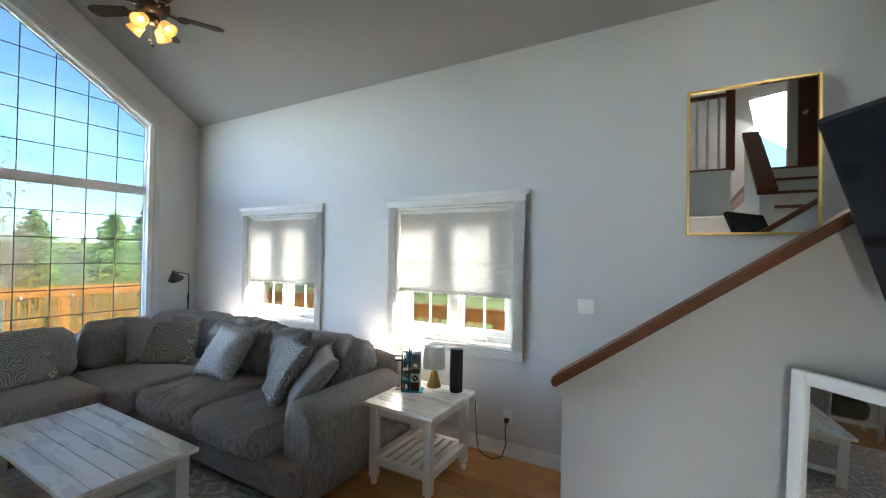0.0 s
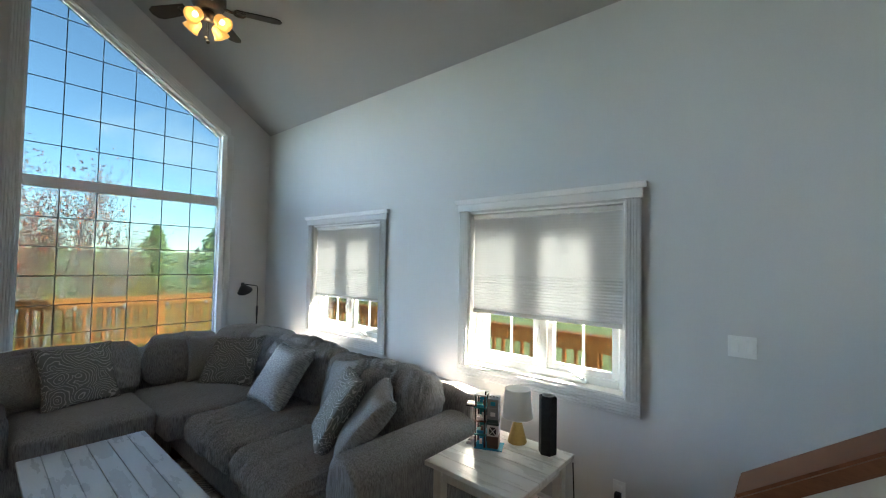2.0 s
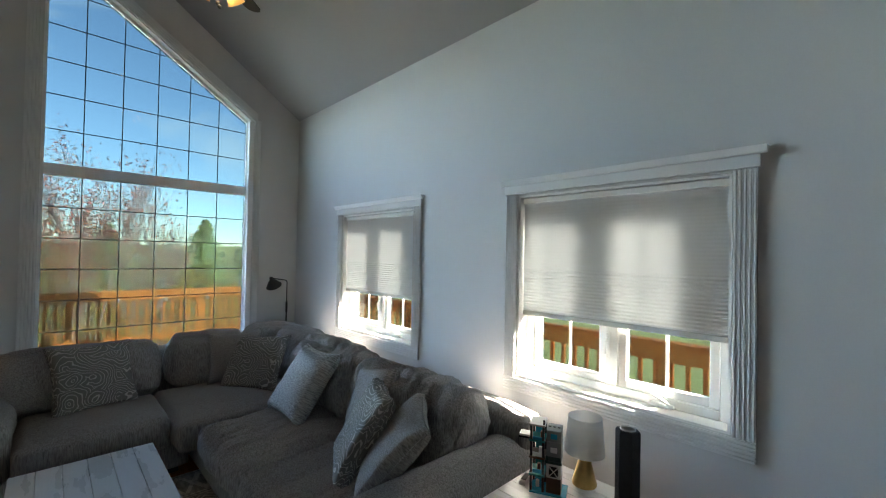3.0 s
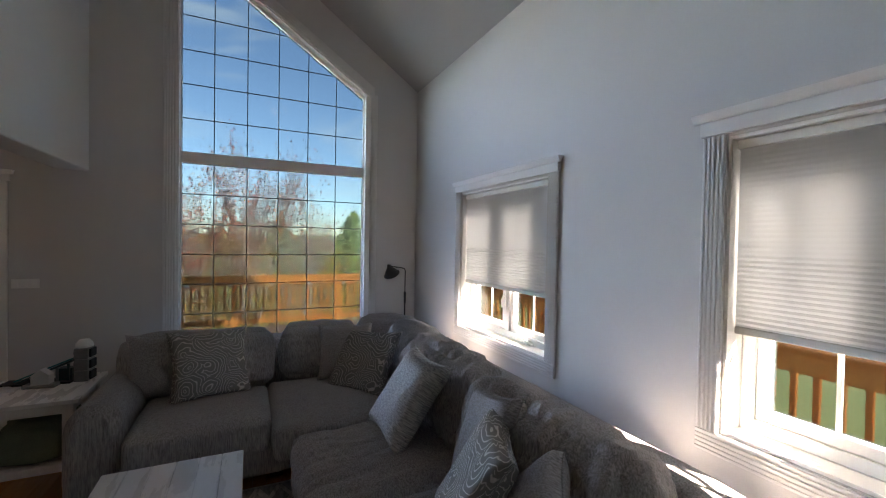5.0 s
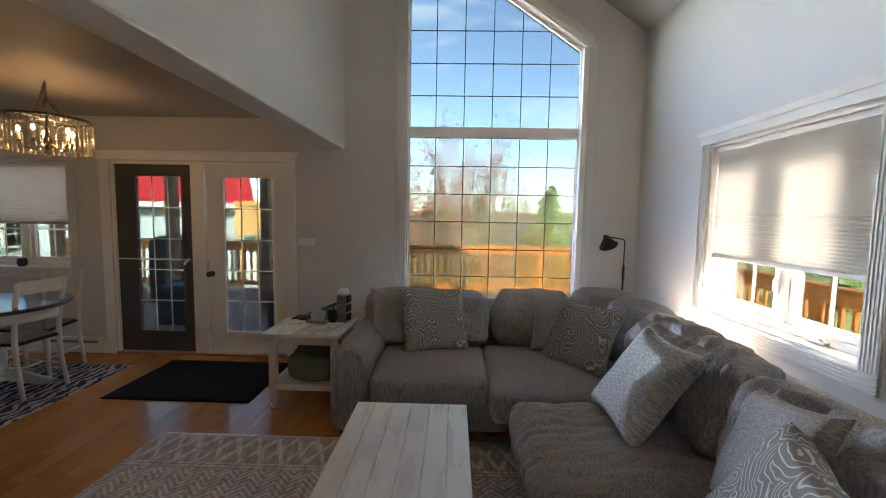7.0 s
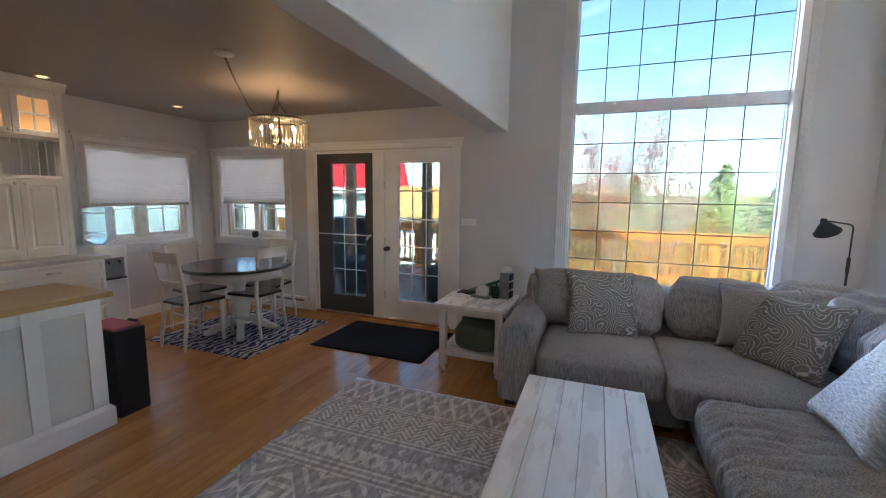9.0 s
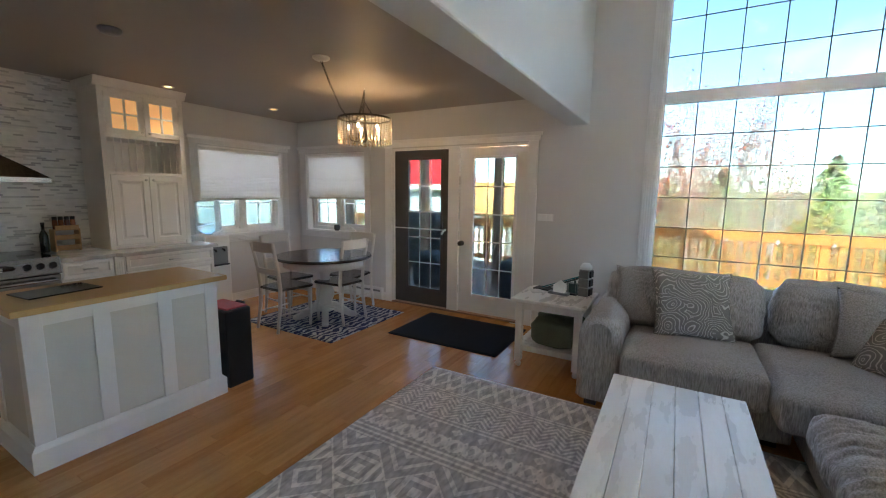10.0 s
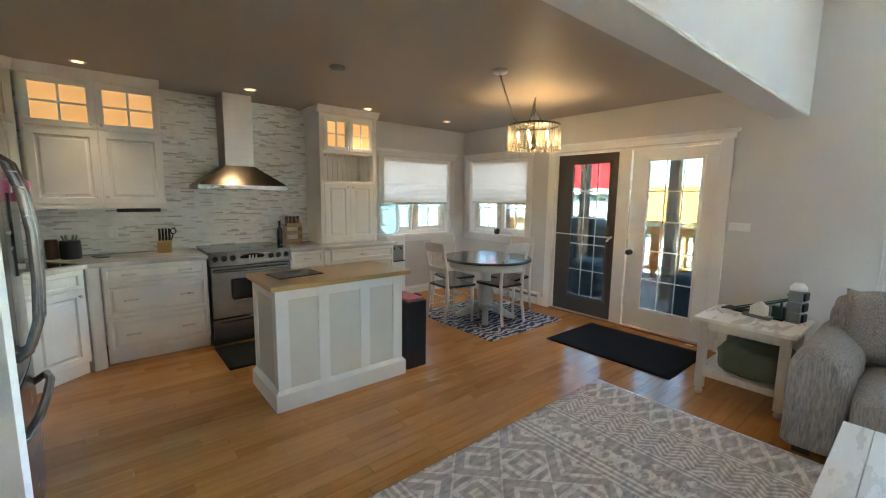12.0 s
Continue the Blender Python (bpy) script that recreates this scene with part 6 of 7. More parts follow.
wd = thing("wall_cabinet", -0.72, -3.62, 1.31, "cream corner wall cabinet with a raised-panel door", "cabinet", ANG, "wall cabinets")
part("body", B(0.0, 0.62, -0.35, 0.0, 0.03, 1.05), M_CAB, wd)
part("crown", crown(bmesh.new(), -0.01, 0.63, -0.35, 0.02, 1.05, 1.127), M_CAB, wd)
part("light_rail", B(0.0, 0.62, -0.35, 0.022, 0.0, 0.03, 0.003, 1), M_CAB, wd)
part("door", raised_panel(bmesh.new(), 0.02, 0.60, 0.04, 0.645, 0.0005), M_CAB, wd)
part("door", raised_panel(bmesh.new(), 0.02, 0.60, 0.66, 1.04, 0.0005), M_CAB, wd)
ub = thing("under_cabinet_light", -1.44, -3.66, 1.275, "slim black bar under the wall cabinet", "light bar")
part("bar", B(-0.16, 0.16, -0.02, 0.02, 0.0, 0.0345, 0.006, 2), M_PLASTIC, ub)

# hutch
hu = thing("hutch_cabinet", -3.455, -3.72, CT, "tall cream hutch with plate rack and lit glass doors", "cabinet")
z0, zt = 0.002, 1.475
W = 0.36
part("side_panel", B(-W, -W + 0.03, -0.218, 0.20, z0, zt), M_CAB, hu)
part("side_panel", B(W - 0.03, W, -0.218, 0.20, z0, zt), M_CAB, hu)
part("back_panel", B(-W + 0.03, W - 0.03, -0.218, -0.20, z0, zt), M_CAB, hu)
for z in (0.002, 0.70, 1.035, 1.445):
    part("shelf", B(-W + 0.03, W - 0.03, -0.20, 0.198, z, z + 0.028), M_CAB, hu)
for x in (-W - 0.001, W - 0.043):
    bm = B(x, x + 0.044, 0.2005, 0.216, z0, zt)
    for i in range(3):
        box(bm, x + 0.006 + i * 0.012, x + 0.014 + i * 0.012, 0.216, 0.22, 0.05, zt - 0.05, 0.001, 1)
    part("fluted_stile", bm, M_CAB, hu)
for s in (0, 1):
    x0, x1 = -0.314 + 0.315 * s, -0.314 + 0.315 * (s + 1) - 0.003
    d = part("door", raised_panel(bmesh.new(), x0, x1, 0.035, 0.695, 0.199), M_CAB, hu)
    knob(d, x1 - 0.03 if s == 0 else x0 + 0.03, 0.655, 0.219)
    d = glass_door(hu, x0, x1, 1.068, 1.44, 0.199)
    knob(d, x1 - 0.03 if s == 0 else x0 + 0.03, 1.10, 0.219)
part("crown", crown(bmesh.new(), -W - 0.03, W + 0.03, -0.218, 0.215, 1.476, 1.551), M_CAB, hu)
for i in range(11):
    x = -0.30 + i * 0.06
    part("plate_dowel", tube(bmesh.new(), [(x, 0.15, 0.7285), (x, 0.15, 1.0345)], 0.005, 6), M_CAB, hu)

# island
isl = thing("kitchen_island", -2.505, -1.985, 0, "white panelled kitchen island with a maple top", "island")
hw, hd = 0.495, 0.265
part("body", B(-hw + 0.012, hw - 0.012, -hd + 0.012, hd - 0.012, 0.0, 0.834), M_PGREY, isl)
for sy in (-1, 1):
    y0, y1 = (hd - 0.0115, hd) if sy > 0 else (-hd, -hd + 0.0115)
    for x0, x1 in ((-hw, -hw + 0.085), (-0.20, -0.12), (0.125, 0.205), (hw - 0.085, hw)):
        part("stile", B(x0, x1, y0, y1, 0.1405, 0.834, 0.002, 1), M_TRIM, isl)
    part("rail", B(-hw + 0.085, hw - 0.085, y0 + 0.001, y1 - 0.001, 0.76, 0.834), M_TRIM, isl)
for sx in (-1, 1):
    x0, x1 = (hw - 0.0115, hw - 0.001) if sx > 0 else (-hw + 0.001, -hw + 0.0115)
    for y0, y1 in ((-hd + 0.0125, -hd + 0.08), (hd - 0.08, hd - 0.0125)):
        part("stile", B(x0, x1, y0, y1, 0.1405, 0.834, 0.002, 1), M_TRIM, isl)
    part("rail", B(x0 + 0.001, x1 - 0.001, -hd + 0.08, hd - 0.08, 0.76, 0.834), M_TRIM, isl)
bm = B(-hw - 0.022, hw + 0.022, -hd - 0.022, hd + 0.022, 0.0, 0.115)
vs = [bm.verts.new((sx * a, sy * b, z)) for z, a, b in ((0.115, hw + 0.022, hd + 0.022), (0.14, hw + 0.003, hd + 0.003)) for sx, sy in ((-1, -1), (1, -1), (1, 1), (-1, 1))]
for i in range(4):
    bm.faces.new((vs[i], vs[(i + 1) % 4], vs[4 + (i + 1) % 4], vs[4 + i]))
bm.faces.new(vs[4:])
part("base_moulding", bm, M_TRIM, isl)
top = part("top", B(-0.545, 0.535, -0.275, 0.315, 0.8345, 0.868, 0.004, 2), M_BUTCHER, isl, "honey maple butcher-block top")
tray = thing("black_tray", -2.25, -2.02, 0.868, "flat black glass tray on the island", "tray", 6)
part("plate", B(-0.17, 0.17, -0.12, 0.12, 0.0, 0.008, 0.003, 1), M_BGLASS, tray)

# bin beside the island
M_RED = surface("red_liner", (0.35, 0.05, 0.06), (0.55, 0.10, 0.10), 0.5, 20, 80, 0.2)
wb = thing("waste_bin", -3.16, -1.90, 0, "tall black bin with a red liner beside the island", "bin")
part("body", B(-0.10, 0.10, -0.17, 0.17, 0.0, 0.585, 0.012, 2), M_PLASTIC, wb)
part("liner", B(-0.085, 0.085, -0.15, 0.15, 0.5855, 0.60, 0.006, 2), M_RED, wb)
part("handle", tube(bmesh.new(), [(-0.101, -0.05, 0.56), (-0.13, -0.04, 0.585), (-0.13, 0.04, 0.585), (-0.101, 0.05, 0.56)], 0.012), M_PLASTIC, wb)

# refrigerator
fr = thing("refrigerator", -0.50, -1.315, 0, "stainless french-door refrigerator with curved handles", "refrigerator")
M_DSTEEL = surface("dark_fridge_side", (0.10, 0.10, 0.10), (0.14, 0.14, 0.14), 0.45, 8, 120, 0.05)
part("body", B(-0.32, 0.40, -0.45, 0.45, 0.02, 1.76, 0.006, 1), M_DSTEEL, fr)


def fridge_door(name, y0, y1, z0, z1):
    pts = [(-0.3215, y0), (-0.3215, y1)]
    n = 8
    arc = []
    for i in range(n + 1):
        y = y1 + (y0 - y1) * i / n
        arc.append((-0.375 - 0.022 * (1 - (y / 0.455) ** 2), y))
    bm = prism(bmesh.new(), pts + arc, "z", z0, z1)
    return part(name, bm, M_STEEL, fr)


da = fridge_door("door", -0.45, -0.003, 0.70, 1.76)
db = fridge_door("door", 0.003, 0.45, 0.70, 1.76)
dc = fridge_door("freezer_drawer", -0.45, 0.45, 0.06, 0.69)
for d, y in ((da, -0.05), (db, 0.05)):
    part("handle", tube(bmesh.new(), [(-0.392, y, 0.80), (-0.43, y, 0.83), (-0.465, y, 0.95), (-0.475, y, 1.12), (-0.475, y, 1.30), (-0.46, y, 1.45), (-0.43, y, 1.56), (-0.392, y, 1.59)], 0.017, 10), M_STEEL, d, "curved stainless handle")
part("handle", tube(bmesh.new(), [(-0.38, -0.36, 0.56), (-0.43, -0.34, 0.60), (-0.455, -0.2, 0.615), (-0.46, 0, 0.62), (-0.455, 0.2, 0.615), (-0.43, 0.34, 0.60), (-0.38, 0.36, 0.56)], 0.016, 10), M_STEEL, dc, "curved stainless handle")
part("dispenser", B(-0.402, -0.394, -0.36, -0.16, 1.10, 1.45, 0.003, 1), M_BGLASS, da, "black water dispenser panel")
M_PINK = surface("pink_plastic", (0.65, 0.05, 0.22), (0.78, 0.10, 0.30), 0.3, 8, 60, 0.02)
hb = thing("magnet_clip", -0.885, -1.68, 1.46, "red and pink clip on the refrigerator", "magnet")
part("clip", B(-0.03, -0.002, -0.05, 0.05, 0.05, 0.08, 0.008, 2), M_RED, hb)
part("body", lathe(bmesh.new(), [(0.022, -0.05), (0.03, -0.03), (0.03, 0.04), (0.012, 0.05)], 16, Matrix.Translation((-0.032, 0, 0))), M_PINK, hb)

# things on the counters
M_WOODB = surface("beech_block", (0.40, 0.24, 0.10), (0.52, 0.33, 0.16), 0.5, 5, 50, 0.05, stretch=(8, 8, 1))
kb = thing("knife_block", -1.62, -3.74, CT, "beech knife block full of black-handled knives", "knife block", -10)
part("block", prism(bmesh.new(), [(-0.07, 0), (0.07, 0), (0.07, 0.10), (-0.07, 0.13)], "x", -0.055, 0.055), M_WOODB, kb)
for i in range(4):
    for j in range(2):
        x, y = -0.04 + i * 0.026, -0.05 + j * 0.045
        part("knife", tube(bmesh.new(), [(x, y + 0.01, 0.10), (x, y, 0.215 + 0.012 * ((i * 3 + j) % 3))], 0.009, 6), M_PLASTIC, kb)
bm = bmesh.new()
for s in (-1, 1):
    tube(bm, [(-0.075 + 0.022 * math.cos(a), 0.0 + s * 0.02, 0.20 + 0.028 * math.sin(a)) for a in [k * math.pi / 5 for k in range(11)]], 0.005, 6)
tube(bm, [(-0.075, 0, 0.18), (-0.05, 0, 0.10)], 0.006, 6)
part("scissors", bm, M_PLASTIC, kb)
sr = thing("spice_rack", -2.87, -3.80, CT, "small wooden spice rack holding dark jars", "spice rack")
for x in (-0.09, 0.085):
    part("side", B(x, x + 0.01, -0.06, 0.06, 0.0, 0.20, 0.002, 1), M_WOODB, sr)
for z in (0.012, 0.105, 0.19):
    part("shelf", B(-0.0795, 0.0845, -0.058, 0.058, z, z + 0.008), M_WOODB, sr)
    part("rail", B(-0.0795, 0.0845, 0.058, 0.064, z + 0.008, z + 0.045), M_WOODB, sr)
M_JAR = surface("spice_jar", (0.07, 0.02, 0.01), (0.30, 0.12, 0.05), 0.2, 12, 60, 0.02, piece=0.6)
for i in range(4):
    x = -0.06 + i * 0.042
    j = thing("spice_jar", -2.87 + x, -3.80, CT + 0.198, "glass spice jar with a black lid", "jar", 0, "spice jars")
    part("jar", lathe(bmesh.new(), [(0.018, 0), (0.019, 0.005), (0.019, 0.075), (0.015, 0.085)], 14), M_JAR, j)
    part("lid", lathe(bmesh.new(), [(0.018, 0.0855), (0.018, 0.112), (0.015, 0.115)], 14), M_PLASTIC, j, "black lid")
ob = thing("oil_bottle", -2.72, -3.80, CT, "dark green oil bottle beside the range", "bottle")
part("glass", lathe(bmesh.new(), [(0.03, 0), (0.031, 0.005), (0.031, 0.15), (0.012, 0.20), (0.012, 0.245)], 18), surface("dark_bottle_glass", (0.008, 0.012, 0.006), (0.014, 0.02, 0.01), 0.08, 4, 60, 0), ob)
part("cap", lathe(bmesh.new(), [(0.014, 0.2455), (0.014, 0.265)], 14), M_PLASTIC, ob)
pot = thing("utensil_holder", -0.95, -3.70, CT, "black ribbed holder with green-topped utensils", "holder")
bm = bmesh.new()
lathe(bm, [(0.066, 0), (0.07, 0.004)] + [(0.07 + (0.003 if i % 2 else 0), 0.01 + i * 0.012) for i in range(12)] + [(0.064, 0.155)], 24)
part("pot", bm, M_PLASTIC, pot)
M_STEM = surface("green_silicone", (0.10, 0.20, 0.10), (0.18, 0.30, 0.16), 0.5, 8, 60, 0.02)
for i in range(6):
    a = i * 1.05
    part("utensil", tube(bmesh.new(), [(0.03 * math.cos(a), 0.03 * math.sin(a), 0.13), (0.05 * math.cos(a), 0.05 * math.sin(a), 0.20)], 0.008, 6), M_STEM, pot)
mug = thing("pepper_mill", -0.83, -3.74, CT, "brown wooden canister on the counter", "canister")
part("body", lathe(bmesh.new(), [(0.04, 0), (0.042, 0.004), (0.042, 0.15), (0.038, 0.165)], 20), surface("brown_canister", (0.05, 0.02, 0.01), (0.09, 0.04, 0.02), 0.35, 6, 50, 0.03), mug)
ph = thing("phone", -1.14, -3.66, CT, "black phone lying on the counter", "phone", 20)
part("body", B(-0.04, 0.04, -0.075, 0.075, 0.0, 0.009, 0.003, 2), M_BGLASS, ph)
wall_plate("outlet_plate", pose(-1.24, KY + 0.0105, 1.075, 0, 0, 180), 0.072, 0.112, 0, "white outlet on the mosaic backsplash", "outlet")

# ceiling fittings
M_LENS = glow("pot_light_lens", (1.0, 0.62, 0.25), 0.03)
for x, y in ((-1.121, -3.35), (-2.355, -3.35), (-3.62, -3.355), (-4.82, -3.365)):
    pl = thing("pot_light", x, y, 2.44, "small recessed ceiling light, lit warm", "downlight", 0, "recessed ceiling lights")
    part("trim_ring", lathe(bmesh.new(), [(0.055, -0.0005), (0.052, -0.006), (0.036, -0.004), (0.036, -0.0005)], 24, None, False), M_CHROME, pl)
    part("lens", lathe(bmesh.new(), [(0.036, -0.003), (0.02, -0.0045)], 20), M_LENS, pl)
sd = thing("smoke_detector", -2.672, -2.122, 2.44, "round grey smoke detector on the ceiling", "smoke detector")
part("base", lathe(bmesh.new(), [(0.065, -0.0005), (0.065, -0.012), (0.05, -0.03), (0.02, -0.034)], 24), M_TGREY, sd)

# ---- breakfast nook ----
M_CHAIRW = surface("antique_white_paint", (0.66, 0.64, 0.60), (0.74, 0.72, 0.68), 0.42, 5, 80, 0.04)
M_DARKT = surface("espresso_wood", (0.018, 0.012, 0.010), (0.038, 0.026, 0.020), 0.22, 4, 50, 0.03, stretch=(1, 8, 8), coat=0.4)


def damask():
    m, t, b = nodes_of("navy_damask_rug")
    new_node, ln = t.nodes.new, t.links.new
    co, vo, wv, ramp = new_node("ShaderNodeTexCoord"), new_node("ShaderNodeTexVoronoi"), new_node("ShaderNodeTexWave"), new_node("ShaderNodeValToRGB")
    vo.inputs["Scale"].default_value = 7.0
    vo.inputs["Randomness"].default_value = 0.35
    wv.inputs["Scale"].default_value, wv.inputs["Distortion"].default_value, wv.inputs["Detail Scale"].default_value = 4.5, 9.0, 1.6
    wv.wave_type = "RINGS"
    ln(co.outputs["Object"], vo.inputs["Vector"])
    ln(co.outputs["Object"], wv.inputs["Vector"])
    mx = new_node("ShaderNodeMix")
    mx.data_type = "FLOAT"
    mx.inputs[0].default_value = 0.45
    ln(wv.outputs["Fac"], mx.inputs[2])
    ln(vo.outputs["Distance"], mx.inputs[3])
    ramp.color_ramp.elements[0].position, ramp.color_ramp.elements[1].position = 0.47, 0.53
    ramp.color_ramp.elements[0].color, ramp.color_ramp.elements[1].color = (0.018, 0.026, 0.085, 1), (0.50, 0.49, 0.48, 1)
    ln(mx.outputs[0], ramp.inputs[0])
    ln(ramp.outputs[0], b.inputs["Base Color"])
    b.inputs["Roughness"].default_value = 0.95
    fine = new_node("ShaderNodeTexNoise")
    fine.inputs["Scale"].default_value = 300
    bp = new_node("ShaderNodeBump")
    bp.inputs["Strength"].default_value, bp.inputs["Distance"].default_value = 0.4, 0.003
    ln(fine.outputs["Fac"], bp.inputs["Height"])
    ln(bp.outputs[0], b.inputs["Normal"])
    return m


solid("nook_rug", rug_mesh(1.21, 1.31, 0.008, 20, 0.001), damask(), "navy and white damask rug under the dining table", "rug", "", pose(-4.715, -2.425, 0))
solid("door_mat", rug_mesh(0.86, 1.20, 0.009, 16, 0.001), surface("black_ribbed_mat", (0.008, 0.009, 0.012), (0.017, 0.018, 0.024), 0.9, 30, 260, 0.3, gloss=0.12), "large black entrance mat before the doors", "mat", "floor mats", pose(-5.06, -0.88, 0))

TX, TY = -4.66, -2.40
RZ = 0.009
dt = thing("dining_table", TX, TY, RZ, "round pedestal dining table, dark top and white base", "table")
part("tabletop", lathe(bmesh.new(), [(0.50, 0.706), (0.525, 0.710), (0.53, 0.722), (0.525, 0.735), (0.51, 0.738)], 56), M_DARKT, dt, "polished espresso wood tabletop")
part("apron", lathe(bmesh.new(), [(0.44, 0.625), (0.44, 0.7055)], 48), M_CHAIRW, dt)
part("pedestal", lathe(bmesh.new(), [(0.10, 0.10), (0.115, 0.13), (0.09, 0.17), (0.075, 0.20), (0.10, 0.26), (0.105, 0.31), (0.06, 0.40), (0.055, 0.50), (0.08, 0.56), (0.11, 0.60), (0.16, 0.6245)], 28), M_CHAIRW, dt)
for i in range(4):
    r = Matrix.Rotation(radians(45 + 90 * i), 4, "Z")
    bm = prism(bmesh.new(), [(0.06, 0.19), (0.06, 0.10), (0.16, 0.055), (0.28, 0.0), (0.35, 0.0), (0.36, 0.035), (0.30, 0.06), (0.20, 0.13), (0.12, 0.18)], "y", -0.035, 0.035)
    bmesh.ops.bevel(bm, geom=list(bm.edges), offset=0.008, segments=2, affect="EDGES")
    bmesh.ops.transform(bm, matrix=r, verts=bm.verts)
    part("leg", bm, M_CHAIRW, dt)


def dining_chair():
    """Faces -y; its back stands at +y."""
    c = new("dining_chair")
    tagged(c, "white ladder-back dining chair with a dark wooden seat", "chair", "chairs round the table")
    seat = prism(bmesh.new(), [(-0.17, 0.19), (-0.215, -0.19), (-0.19, -0.215), (0.19, -0.215), (0.215, -0.19), (0.17, 0.19)], "z", 0.425, 0.452)
    bmesh.ops.bevel(seat, geom=list(seat.edges), offset=0.007, segments=2, affect="EDGES")
    part("seat", seat, M_DARKT, c, "dark saddle seat")
    for sx in (-1, 1):
        part("leg", tube(bmesh.new(), [(sx * 0.18, -0.175, 0.0), (sx * 0.18, -0.175, 0.4245)], 0.02, 10, [0.014, 0.022]), M_CHAIRW, c)
        part("back_post", tube(bmesh.new(), [(sx * 0.17, 0.225, 0.0), (sx * 0.165, 0.185, 0.25), (sx * 0.165, 0.175, 0.45), (sx * 0.17, 0.195, 0.65), (sx * 0.178, 0.25, 0.92)], 0.018, 10, [0.015, 0.019, 0.02, 0.018, 0.016]), M_CHAIRW, c)
        part("stretcher", tube(bmesh.new(), [(sx * 0.178, -0.175, 0.18), (sx * 0.167, 0.19, 0.18)], 0.010, 8), M_CHAIRW, c)
    part("stretcher", tube(bmesh.new(), [(-0.17, 0.0, 0.18), (0.17, 0.0, 0.18)], 0.010, 8), M_CHAIRW, c)
    part("apron", B(-0.17, 0.17, -0.19, -0.172, 0.37, 0.4245), M_CHAIRW, c)
    for z, h, y in ((0.60, 0.055, 0.192), (0.83, 0.10, 0.236)):
        bm = bmesh.new()
        n = 8
        for i in range(n):
            xa, xb = -0.168 + 0.336 * i / n, -0.168 + 0.336 * (i + 1) / n
            ya, yb = y + 0.022 * (1 - (xa / 0.168) ** 2), y + 0.022 * (1 - (xb / 0.168) ** 2)
            prism(bm, [(xa, ya - 0.008), (xb, yb - 0.008), (xb, yb + 0.008), (xa, ya + 0.008)], "z", z, z + h)
        bmesh.ops.remove_doubles(bm, verts=bm.verts, dist=1e-4)
        part("back_slat", bm, M_CHAIRW, c)
    return c


ch = dining_chair()
ch.matrix_world = pose(-4.235, -2.55, RZ, 0, 0, -93)
copy_thing(ch, pose(-4.73, -2.225, RZ, 0, 0, -4))
copy_thing(ch, pose(-4.58, -2.92, RZ, 0, 0, 174))
copy_thing(ch, pose(-5.12, -2.42, RZ, 0, 0, 95))

# chandelier
CX, CY = -4.53, -1.67
M_CRYSTAL, _t, _b = nodes_of("crystal_bead")
_b.inputs["Base Color"].default_value, _b.inputs["Roughness"].default_value = (0.86, 0.72, 0.48, 1), 0.03
_b.inputs["Transmission Weight"].default_value, _b.inputs["IOR"].default_value = 0.8, 1.5
cl = thing("chandelier", CX, CY, 1.95, "drum chandelier with strings of crystal beads, lit", "chandelier")
R = 0.255
part("top_hoop", lathe(bmesh.new(), [(R - 0.008, 0.197), (R + 0.003, 0.197), (R + 0.003, 0.212), (R - 0.008, 0.212)], 48, None, False), M_BRONZE, cl, "dark metal hoop")
bm = bmesh.new()
for i in range(4):
    a = i * math.pi / 2
    tube(bm, [(0, 0, 0.205), (R * math.cos(a), R * math.sin(a), 0.205)], 0.004, 6)
part("spokes", bm, M_CHROME, cl)
part("stem", lathe(bmesh.new(), [(0.008, 0.23), (0.012, 0.20), (0.008, 0.15), (0.02, 0.08), (0.028, 0.03), (0.02, 0.0), (0.01, -0.02)], 16), M_BRONZE, cl)
bm = bmesh.new()
prof = []
for k in range(10):
    z = 0.197 - k * 0.0195
    prof += [(0.0008, z), (0.0062, z - 0.004), (0.0062, z - 0.008), (0.0008, z - 0.012)]
prof += [(0.009, -0.012), (0.006, -0.028), (0.001, -0.034)]
lathe(bm, prof, 6)
for f in bm.faces:
    f.smooth = False
strand = link_mesh("bead_string", bm, M_CRYSTAL)
for i in range(46):
    a = 2 * math.pi * i / 46
    s = new("bead_string", strand)
    s.parent = cl
    s.location = (R * math.cos(a), R * math.sin(a), 0.0)
for i in range(5):
    a = 2 * math.pi * i / 5 + 0.3
    c, s = math.cos(a), math.sin(a)
    arm = part("arm", tube(bmesh.new(), [(0.02 * c, 0.02 * s, 0.03), (0.07 * c, 0.07 * s, -0.015), (0.13 * c, 0.13 * s, 0.0), (0.155 * c, 0.155 * s, 0.05)], 0.006, 8), M_BRONZE, cl)
    part("candle", tube(bmesh.new(), [(0.155 * c, 0.155 * s, 0.05), (0.155 * c, 0.155 * s, 0.10)], 0.011, 8), M_TWHITE, arm)
    part("bulb", ball(bmesh.new(), (0.155 * c, 0.155 * s, 0.122), 0.013, 1, 1, 1.7), M_BULB, arm)
    d = part("drop", lathe(bmesh.new(), [(0.003, 0.0), (0.014, -0.02), (0.011, -0.034), (0.002, -0.042)], 8, Matrix.Translation((0.10 * c, 0.10 * s, -0.012))), M_CRYSTAL, arm)
part("finial", ball(bmesh.new(), (0, 0, -0.045), 0.02), M_CRYSTAL, cl)


